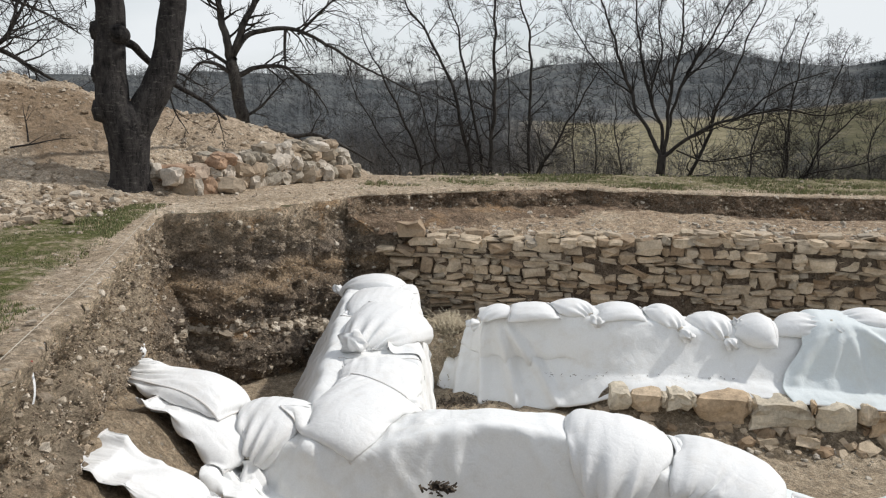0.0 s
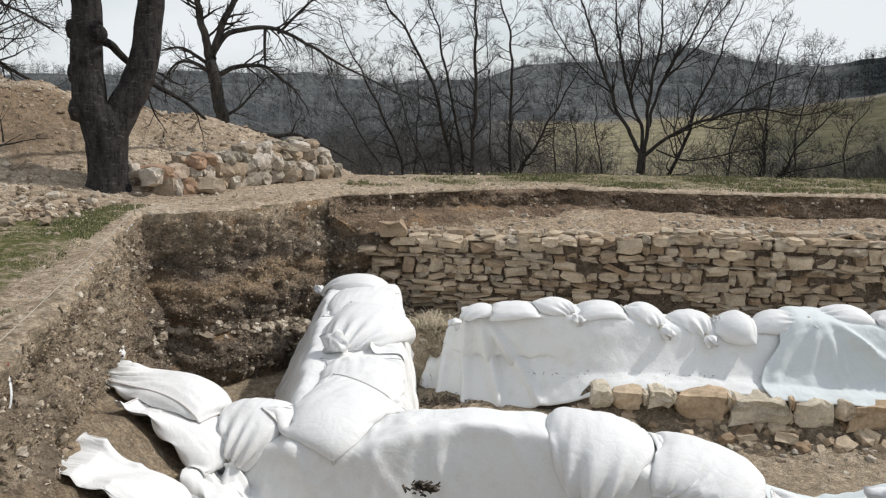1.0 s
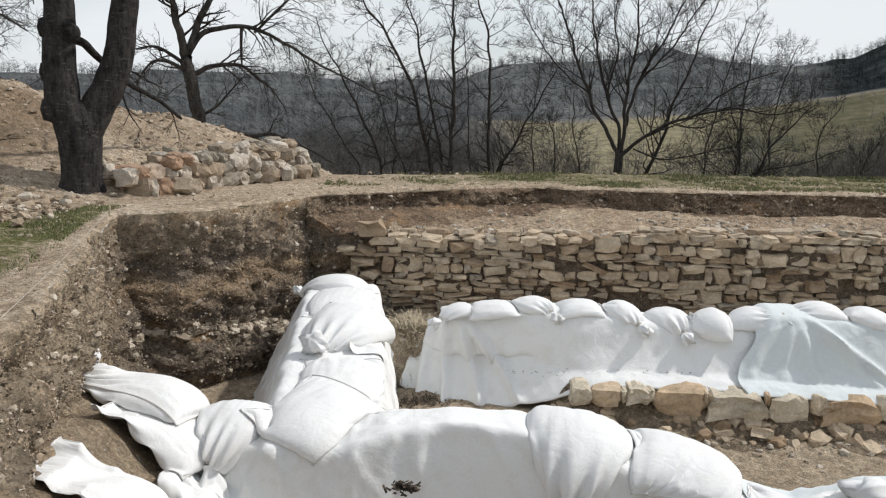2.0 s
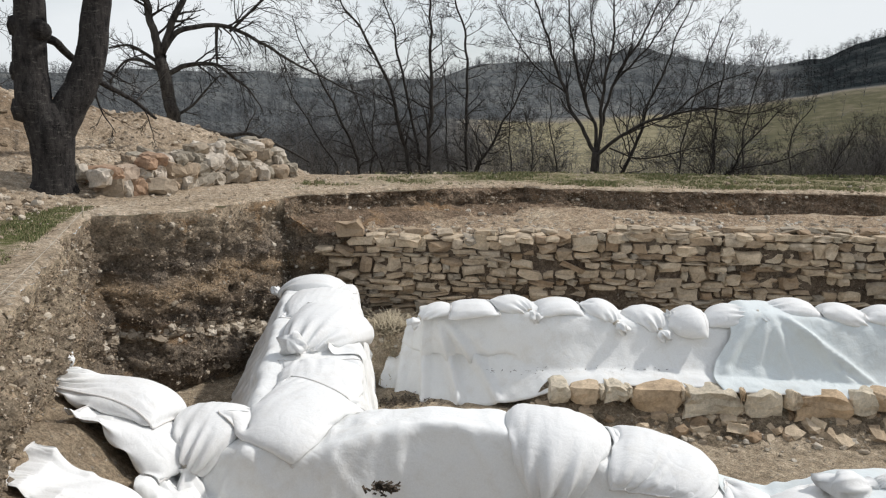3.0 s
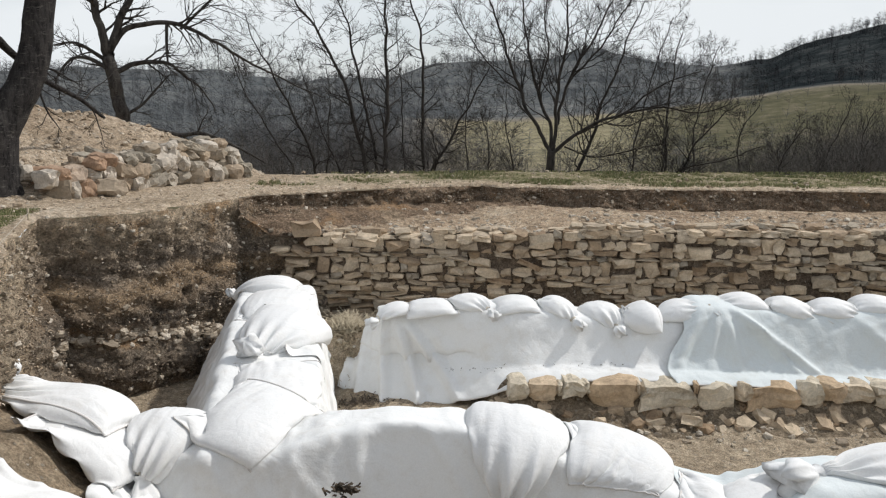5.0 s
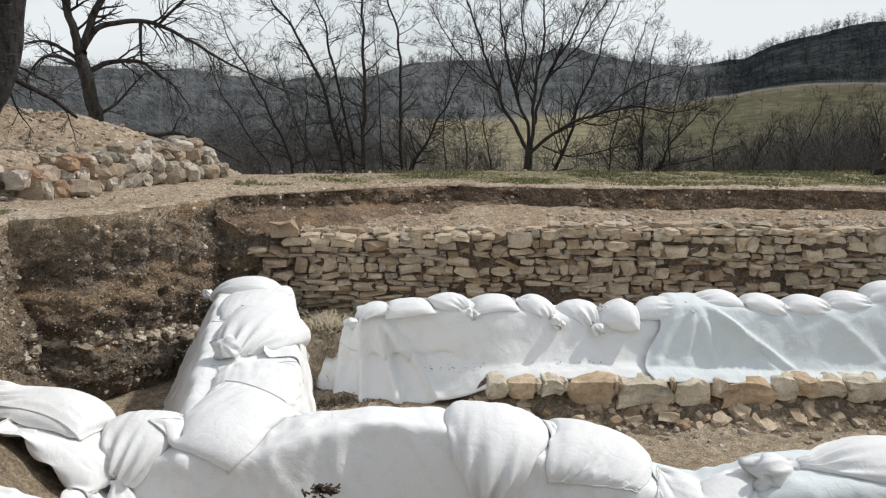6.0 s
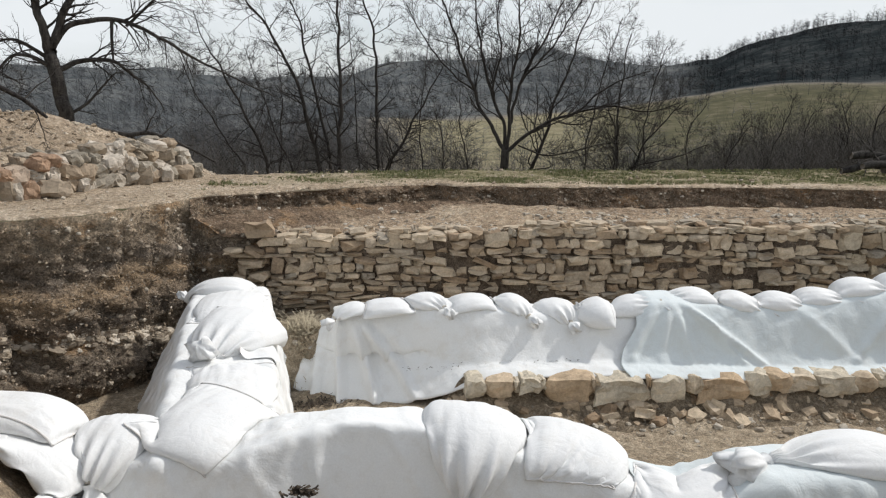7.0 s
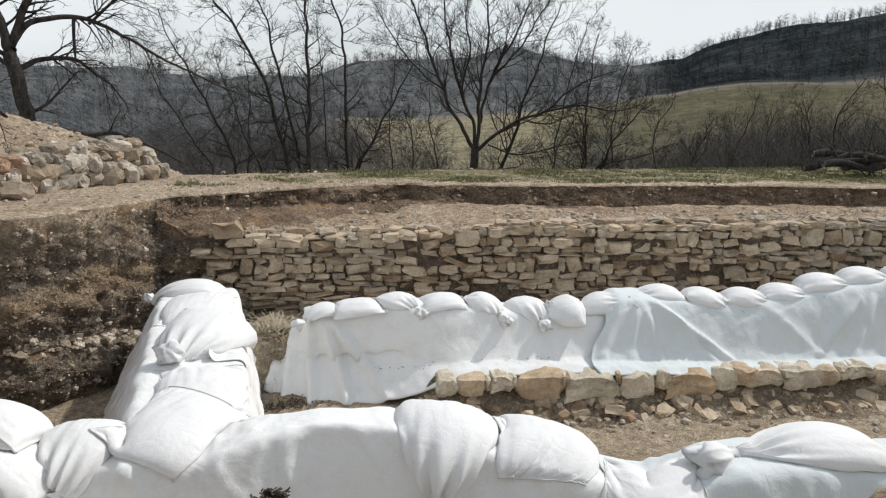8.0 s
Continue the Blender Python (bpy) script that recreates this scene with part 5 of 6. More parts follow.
def build_forked_tree():
    rnd = np.random.default_rng(2)
    q = sight(9.9)
    w, tw = Wood(), Wood()
    # trunk with a flared foot
    P = [q(-30.2, -7.9), q(-30.1, -6.6), q(-30.0, -5.0), q(-29.95, -3.2), q(-29.9, -1.6), q(-29.8, -0.2)]
    w.tube(spline(P, 16), [0.38, 0.33, 0.285, 0.255, 0.24, 0.232, 0.23, 0.232, 0.24, 0.245, 0.25, 0.25, 0.24, 0.21, 0.16, 0.08], 20)
    limb(w, tw, [q(-30.05, -3.9), q(-30.25, -2.4), q(-30.8, -0.6), q(-30.95, 1.7), q(-30.8, 4.3), q(-30.7, 6.6), q(-31.0, 10), q(-31.6, 14)], 0.225, 0.14, rnd, 7, 2, 1.6, start=0.72, sides=16, wiggle=0.03)
    limb(w, tw, [q(-29.9, -3.7), q(-29.55, -2.3), q(-28.7, -0.6), q(-27.7, 1.4), q(-26.9, 3.8), q(-26.4, 6.9), q(-26.0, 10), q(-25.4, 15)], 0.215, 0.13, rnd, 8, 2, 1.8, start=0.68, sides=16, wiggle=0.03, droop=0.25)
    # burrs and a sawn knot
    for az, el, s in ((-31.45, -0.9, 0.15), (-31.5, 1.6, 0.12), (-27.15, 1.4, 0.12), (-31.4, 4.5, 0.12)):
        c = q(az, el, 0.0)
        w.tube([c + Vector((0, 0.05, -s)), c + Vector((0, 0, -0.6 * s)), c, c + Vector((0, 0, 0.6 * s)), c + Vector((0, 0.05, s))], [0.2 * s, 0.85 * s, s, 0.8 * s, 0.2 * s], 10)
    knot = q(-30.25, 4.4, -0.17)
    fwd = Vector((0.35, -1, 0.1)).normalized()
    w.tube([knot - fwd * 0.14, knot - fwd * 0.02, knot + fwd * 0.03, knot + fwd * 0.03, knot - fwd * 0.02], [0.12, 0.115, 0.10, 0.075, 0.05], 16)
    for az, el in ((-31.7, -7.1), (-28.6, -7.2), (-30.6, -7.7)):
        w.tube([q(-30, -5.2), q((az - 30) / 2, (el - 5.8) / 2), q(az, el, -0.15)], [0.16, 0.15, 0.05], 8)
    # boughs behind
    limb(w, tw, [q(-30.2, 3.9, 0.1), q(-29.3, 3.6, 0.3), q(-28.4, 2.6, 0.5), q(-26.6, 1.0, 0.9), q(-24.6, -0.2, 1.4), q(-23.2, -1.4, 1.9)], 0.06, 0.022, rnd, 8, 2, 0.8, start=0.4)
    limb(w, tw, [q(-30.5, 8.5), q(-33, 10.5, -0.6), q(-36.5, 10, -1.2), q(-39, 7, -1.5)], 0.07, 0.02, rnd, 10, 2, 1.2, droop=0.3)
    tree("tree", (*q(-30, -7.2).xy, 0.0), "old forked tree with dark ridged bark on the spoil heap", w, tw, BARK)


def build_drooping_tree():
    rnd = np.random.default_rng(5)
    q = sight(15.5)
    w, tw = Wood(), Wood()
    fine = dict(depth=2, reach=0.8, kids=(3, 5), slim=0.85)
    limb(w, tw, [q(-21.9, -4.5), q(-22.0, -1.6), q(-22.3, 0.3), q(-22.6, 2.8)], 0.14, 0.115, rnd, 3, 1, 0.5, start=0.5, wiggle=0.06, sides=12)
    limb(w, tw, [q(-22.5, 2.6), q(-23.1, 5.1), q(-23.4, 7.1), q(-23.6, 10)], 0.105, 0.05, rnd, 10, start=0.2, wiggle=0.06, **fine)
    limb(w, tw, [q(-22.5, 2.9), q(-21.8, 5.2), q(-20.9, 7.2), q(-20.2, 10)], 0.10, 0.045, rnd, 10, start=0.25, wiggle=0.06, **fine)
    limb(w, tw, [q(-22.4, 3.2), q(-21.6, 4.6), q(-20.3, 5.1), q(-18.7, 5.3), q(-17.2, 5.0), q(-15.6, 4.2), q(-13.9, 3.2), q(-12.0, 2.2), q(-9.6, 1.2), q(-7.6, 0.4)], 0.075, 0.012, rnd, 26, 2, 0.85, droop=0.3, start=0.3, wiggle=0.06, angle=(35, 70), kids=(3, 6), slim=0.8)
    limb(w, tw, [q(-18.7, 5.3), q(-18.8, 3.7), q(-18.8, 2.6)], 0.035, 0.018, rnd, 3, 1, 0.4)
    limb(w, tw, [q(-22.3, 1.8), q(-21.2, 2.4), q(-20.0, 2.6), q(-18.8, 2.5), q(-17.7, 1.7), q(-16.5, 0.7), q(-15.6, -0.8)], 0.055, 0.010, rnd, 18, 2, 0.8, droop=0.35, start=0.2, wiggle=0.07, kids=(3, 6))
    limb(w, tw, [q(-22.6, 1.9), q(-23.8, 2.6), q(-25.0, 2.5), q(-26.1, 1.0)], 0.045, 0.014, rnd, 8, 2, 0.7, droop=0.2, kids=(3, 5))
    limb(w, tw, [q(-23.0, 2.7), q(-24.6, 3.6), q(-26.0, 3.4)], 0.04, 0.012, rnd, 8, 2, 0.7, droop=0.1, kids=(3, 5))
    limb(w, tw, [q(-22.1, -1.4), q(-20.6, -0.4), q(-19.4, 0.9), q(-18.6, 1.8)], 0.035, 0.010, rnd, 8, 2, 0.6, kids=(3, 5))
    limb(w, tw, [q(-17.8, 4.9), q(-15.4, 7.2), q(-13.2, 9)], 0.03, 0.012, rnd, 14, 2, 1.2, droop=0.5, kids=(3, 5))
    # fallen bough running out over the end of the heap
    limb(w, tw, [q(-20.2, -2.2, -2), q(-18.2, -2.6, -2.1), q(-16.5, -2.5, -2.2), q(-13.9, -3.6, -2.4), q(-12.2, -4.6, -2.6)], 0.05, 0.012, rnd, 10, 1, 0.5, lift=0.0)
    tree("tree", (*q(-22.0, -4.5).xy, -0.2), "gnarled bare tree with long drooping boughs behind the heap", w, tw, BARK_B)


def build_stem_clump():
    """Slender bare trees just past the crest: one tree for each stem."""
    rnd = np.random.default_rng(11)
    stems = [(0.070, 16.5, ((-4.3, -5.3), (-5.1, -2.0), (-6.1, 1.6), (-8.2, 5.5), (-9.7, 7.4))), (0.055, 17.2, ((-3.5, -5.3), (-4.3, -0.7), (-5.4, 3.7), (-5.7, 5.6), (-6.5, 7.5))),
             (0.080, 16.4, ((-2.9, -5.3), (-2.8, -0.7), (-2.8, 3.6), (-3.0, 7.7))), (0.050, 16.8, ((-8.3, -5.1), (-9.6, -1.7), (-11.4, 1.9), (-12.4, 3.7), (-13.3, 6.3))),
             (0.034, 17.6, ((-6.5, -5.1), (-7.8, -2.3), (-8.7, 0.7), (-9.9, 3.8))), (0.062, 16.9, ((0.1, -5.2), (0.0, -0.6), (-0.2, 4.9), (-1.1, 7.7))),
             (0.058, 16.3, ((0.7, -5.2), (1.9, -3.3), (2.7, -1.5), (4.4, 1.4), (5.2, 3.3))), (0.036, 18.2, ((-10.0, -5.1), (-12.1, -1.7), (-13.7, 1.2), (-14.5, 3.6))),
             (0.032, 19.0, ((-1.4, -5), (-1.6, 0), (-2.0, 4.5), (-2.2, 7))), (0.030, 19.0, ((3.6, -5), (3.4, -1), (3.8, 3), (4.2, 6.4))), (0.034, 18.5, ((-7.4, -5), (-7.2, 0), (-7.6, 4.8)))]
    for r, dist, line in stems:
        q = sight(dist)
        w, tw = Wood(), Wood()
        a0, e0 = line[0]
        (a1, e1), (a2, e2) = line[-2], line[-1]
        pts = [q(a0, e0 - 3)] + [q(*p) for p in line]
        if e2 > 7:
            pts.append(q(a2 + (a2 - a1) * 0.8, e2 + 3.5))
        limb(w, tw, pts, r, r * 0.18, rnd, 34, 2, 0.85, start=0.18, lift=0.10, wiggle=0.05, sides=7, angle=(42, 82), kids=(4, 7), slim=0.82)
        tree("slender_tree", (*pts[0].xy, -1.2), "slender leafless young tree behind the crest", w, tw, BARK_C)


def build_spreading_tree():
    rnd = np.random.default_rng(23)
    q = sight(15.2)
    w, tw = Wood(), Wood()
    limb(w, tw, [q(10.0, -7), q(10.05, -4.8), q(10.1, -3.4)], 0.10, 0.085, rnd, 0, sides=10)
    tips = [(0.062, ((10.1, -3.6), (8.6, -1.1), (6.9, 2.5), (5.9, 5.4), (4.9, 7.8), (4.4, 10))), (0.060, ((10.1, -3.5), (9.7, -1.1), (8.4, 2.5), (7.7, 5.4), (7.3, 7.8), (7.0, 11))), (0.060, ((10.2, -3.4), (10.3, -0.4), (10.5, 2.5), (10.8, 5.4), (10.8, 7.8), (11, 11))),
            (0.048, ((10.3, -1.5), (11.2, 2.1), (12.5, 4.6), (14.1, 7.8), (15, 10))), (0.034, ((11.2, 2.1), (13.1, 4.2), (14.9, 7.0), (16, 9))), (0.060, ((10.2, -3.6), (11.8, -2.1), (13.9, -0.9), (15.5, -0.3), (17.7, 1.6), (20.7, 2.8))),
            (0.026, ((11.1, -3.0), (13.2, -3.7), (15.7, -3.2), (18.3, -2.6))), (0.034, ((8.9, 1.2), (9.4, 4), (9.2, 7.6), (9.4, 10))), (0.03, ((15.5, -0.3), (18.2, 0.2), (20.8, -0.2), (23.0, 0.5))), (0.028, ((7.6, 1.0), (5.6, 2.6), (3.4, 5.2), (2.2, 7.5)))]
    for k, (r, t) in enumerate(tips):
        limb(w, tw, [q(*p, dr=0.35 * math.sin(k * 2.1) * i / 3) for i, p in enumerate(t)], r, 0.010, rnd, 22, 2, 1.0, start=0.2, lift=0.20, wiggle=0.06, sides=7, angle=(24, 58), kids=(4, 7), slim=0.72)
    tree("tree", (*q(10.0, -7).xy, -0.9), "wide-spreading leafless tree forking low behind the crest", w, tw, BARK_C)


def build_right_trees():
    rnd = np.random.default_rng(31)
    rows = [(0.062, 17.0, 1.1, ((12.1, -4.9), (13.1, -2.5), (13.6, -0.3), (14.5, 2.2), (15.4, 5.4), (16.4, 7.7))), (0.040, 16.5, 0.9, ((18.7, -4.4), (18.6, -1.0), (18.8, 2.6), (19.1, 5.4))), (0.045, 16.6, 0.8, ((19.8, -4.5), (21.2, -1.9), (22.9, 0.4))),
            (0.030, 16.8, 0.8, ((18.5, -4.4), (18.3, -1.5), (17.3, 1.8))), (0.026, 16.4, 0.6, ((19.6, -4.5), (22.9, -3.5), (25.3, -2.5))), (0.026, 17.4, 0.7, ((5.3, -5.1), (5.0, -2.2), (4.4, -0.5))), (0.034, 19, 1.0, ((16.2, -5), (16.6, -1), (17.4, 3), (18.4, 6.6))),
            (0.034, 20, 1.0, ((20.8, -5), (20.6, -1), (21.2, 2.5), (21.8, 4.6))), (0.04, 24, 1.2, ((28.8, -5), (29.8, -2), (30.6, 1.0))), (0.055, 22, 1.3, ((36.5, -5), (35.6, -1), (37.2, 2.4))), (0.05, 26, 1.3, ((33.5, -4), (34.2, -1.5), (33.4, 0.8))), (0.06, 24, 1.4, ((40.0, -5), (39.0, -1), (38.0, 3.0))),
            (0.04, 25, 1.2, ((31.6, -5), (31.4, -2), (32.0, 0.2))), (0.03, 19, 0.8, ((24.0, -5), (23.6, -2), (24.8, 0.4))), (0.03, 18, 0.8, ((7.2, -5), (6.6, -2), (6.4, 1.0))), (0.03, 18, 0.8, ((26.4, -5), (26.8, -3), (27.8, -1.2)))]
    for r, dist, reach, line in rows:
        q = sight(dist)
        w, tw = Wood(), Wood()
        pts = [q(line[0][0], line[0][1] - 2.5)] + [q(*p) for p in line]
        limb(w, tw, pts, r, 0.010, rnd, 24, 2, reach, start=0.12, lift=0.16, wiggle=0.06, sides=6, angle=(28, 66), kids=(4, 7), slim=0.82)
        tree("slender_tree", (*pts[0].xy, -1.2), "thin leafless tree among scrub below the crest", w, tw, BARK_C)


def build_left_trees():
    rnd = np.random.default_rng(37)
    q = sight(13.5)
    w, tw = Wood(), Wood()
    limb(w, tw, [q(-43, -4), q(-42.5, 2), q(-41.5, 8), q(-41, 14)], 0.2, 0.1, rnd, 6, 2, 1.6)
    limb(w, tw, [q(-42.2, 5), q(-39.6, 3.6), q(-37.4, 2.9), q(-35.9, 2.0), q(-34.3, 1.0), q(-32.6, 0.6)], 0.06, 0.012, rnd, 18, 2, 0.9, kids=(3, 5))
    limb(w, tw, [q(-42.2, 1.6), q(-39.6, 2.2), q(-37.4, 3.4), q(-36.5, 4.7), q(-35.7, 6.2), q(-34.5, 9)], 0.055, 0.012, rnd, 16, 2, 1.0, kids=(3, 5))
    limb(w, tw, [q(-41.8, 7), q(-38.0, 6.6), q(-34.6, 5.4), q(-32.6, 4.2)], 0.04, 0.01, rnd, 16, 2, 1.0, droop=0.2, kids=(3, 5))
    tree("tree", (*q(-43, -4).xy, 0.8), "bare tree beyond the heap with low reaching boughs", w, tw, BARK_B)


def build_scrub():
    """Thin leafless brush below the crest, too dense to count."""
    rnd = np.random.default_rng(41)
    tw = Wood()
    for k in range(900):
        az = rnd.uniform(-17, 42)
        if 4 < az < 22 and k % 5 < 2:
            continue
        dist = rnd.uniform(16, 34)
        base = polar(az, 0, dist)
        base.z = float(land(np.array(base.x), np.array(base.y))) - 0.1
        el_top = rnd.uniform(-4.6, -2.6) + (2.6 * step(az, 25, 34)) * rnd.uniform(0.3, 1) + (2.2 * rnd.uniform(0, 1) if az < 3 else 0)
        top = EYE + dist * math.tan(radians(el_top))
        for s in range(rnd.integers(2, 4)):
            d = Vector((rnd.normal(0, 0.45), rnd.normal(0, 0.3), 1))
            grow(tw, tw, base + Vector((rnd.normal(0, 0.25), rnd.normal(0, 0.25), 0)), d, max(0.8, top - base.z), rnd.uniform(0.004, 0.009), 1, rnd, 0, 0.14, (6, 10), 0.55, (25, 70))
    for k in range(640):
        az, dist = rnd.uniform(25.5, 44), rnd.uniform(24, 48)
        base = polar(az, 0, dist)
        base.z = float(land(np.array(base.x), np.array(base.y))) - 0.1
        top = EYE + dist * math.tan(radians(rnd.uniform(-3.0, -0.9) + 1.5 * step(az, 27, 33)))
        for s in range(2):
            grow(tw, tw, base + Vector((rnd.normal(0, 0.4), rnd.normal(0, 0.4), 0)), Vector((rnd.normal(0, 0.35), rnd.normal(0, 0.3), 1)), max(1.0, top - base.z), rnd.uniform(0.008, 0.016), 1, rnd, 0, 0.12, (9, 13), 0.5, (20, 60))
    tagged(new("scrub", tw.mesh("scrub", BRUSH)), "dense grey leafless scrub below the crest", "scrub", kind="stuff")


def build_far_woods():
    rnd = np.random.default_rng(43)
    V, F = [], []

    def blade(p, d, width, side):
        o = len(V)
        V.extend((p - side * width, p + side * width, p + d))
        F.append((o, o + 1, o + 2))
    m = 26000
    azs, us = rnd.uniform(-46, 48, m), rnd.uniform(0, 1, m)
    rs = np.where(np.arange(m) % 6 == 0, 396 + 28 * us, np.exp(np.log(48) + us * math.log(425 / 48)))
    open_land = (azs > 2 + rnd.normal(0, 2, m)) & (rs < 170) & (rnd.uniform(0, 1, m) > np.where(rs > 75, 0.05, 0.3))
    keep = np.flatnonzero(~open_land)[:6800]
    zs = land(rs * np.sin(np.radians(azs)), rs * np.cos(np.radians(azs)))
    for n in keep:
        az, r = float(azs[n]), float(rs[n])
        x, y = r * math.sin(radians(az)), r * math.cos(radians(az))
        t = min(1.0, max(0.0, (r - 60) / 140))
        z = float(zs[n]) + 0.012 * r * n3(0.02 * x, 0.02 * y, 3, 4) * t * t * (3 - 2 * t)
        h = rnd.uniform(2.6, 6.5) * (0.75 if r < 110 else 1.0) * (1.25 if r > 390 and rnd.uniform() < 0.25 else 1)
        side = Vector((math.cos(radians(az)), -math.sin(radians(az)), 0))
        p = Vector((x, y, z - 0.4))
        lean = side * rnd.normal(0, 0.10)
        wd = 0.00022 * r + 0.012
        blade(p, (Vector((0, 0, 1)) + lean) * h, wd * 0.7, side)
        for b in range(18):
            f = rnd.uniform(0.15, 0.92)
            s = rnd.choice((-1, 1))
            d = side * s * rnd.uniform(0.10, 0.5) * h * (1.1 - f * 0.6) + Vector((0, 0, rnd.uniform(0.02, 0.36) * h * (1.15 - f * 0.6))) + Vector((-side.y, side.x, 0)) * rnd.normal(0, 0.12) * h
            blade(p + (Vector((0, 0, 1)) + lean) * (h * f), d, wd * 0.6, Vector((0, 0, 1)).cross(d).normalized() * 0.6 + Vector((0, 0, 0.8)))
    A = np.array([v[:] for v in V])
    for dark, mat, lb in ((False, FAR_TWIG, "leafless woodland on the far hills, haze put into its blue-grey colour"), (True, DARK_TWIG, "dark leafless woodland on the high hill")):
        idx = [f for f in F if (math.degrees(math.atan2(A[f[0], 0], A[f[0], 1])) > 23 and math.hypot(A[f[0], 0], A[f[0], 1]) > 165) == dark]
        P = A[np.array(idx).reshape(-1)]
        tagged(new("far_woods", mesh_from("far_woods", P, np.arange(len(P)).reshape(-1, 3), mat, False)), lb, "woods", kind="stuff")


build_forked_tree()
build_drooping_tree()
build_stem_clump()
build_spreading_tree()
build_right_trees()
build_left_trees()
build_scrub()
build_far_woods()


# ---- masonry ----
def build_pile():
    """Fieldstones stacked at the foot of the spoil heap: a pile of loose stones, each its own part."""
    rnd = np.random.default_rng(51)
    root = thing("stone_pile", (-3.9, 10.1, 0.0), "stacked pile of tan and reddish fieldstones at the spoil heap's foot", "stone pile")
    a0, a1 = np.array([-4.70, 8.80]), np.array([-3.22, 11.8])
    u = (a1 - a0) / np.linalg.norm(a1 - a0)
    nrm = np.array([u[1], -u[0]])
    length = float(np.linalg.norm(a1 - a0))
    z = 0.0
    for row in range(6):
        h = (0.18, 0.16, 0.14, 0.12, 0.10, 0.09)[row]
        s = rnd.uniform(-0.1, 0.1) + 0.10 * max(0, row - 2)
        while s < length - 0.02 * row:
            w = rnd.choice([rnd.uniform(0.13, 0.20), rnd.uniform(0.20, 0.36)], p=[0.45, 0.55]) * (1 - 0.05 * row)
            reach = np.interp(s, [0, 0.5, 1.2, 2.2, length], [0.28, 0.42, 0.50, 0.54, 0.52])
            for back in range(2):
                if z + 0.45 * h < reach - 0.05 * rnd.uniform():
                    p = a0 + u * (s + w / 2) + nrm * (0.36 - 0.05 * row - 0.28 * back + rnd.normal(0, 0.05))
                    me = RED_SET[rnd.integers(4)] if (s < 0.9 and rnd.uniform() < 0.45) else PILE_SET[rnd.integers(12)]
                    lay(me, "fieldstone", Vector((p[0] + 3.9, p[1] - 10.1, z + h / 2 + rnd.normal(0, 0.018) + 0.02 * back)), (w * 1.04, rnd.uniform(0.22, 0.36), h * rnd.uniform(1.1, 1.5)),
                        (rnd.normal(0, 0.16), rnd.normal(0, 0.2), math.atan2(u[1], u[0]) + rnd.normal(0, 0.3)), root)
            s += w * 0.97
        z += h * 0.92


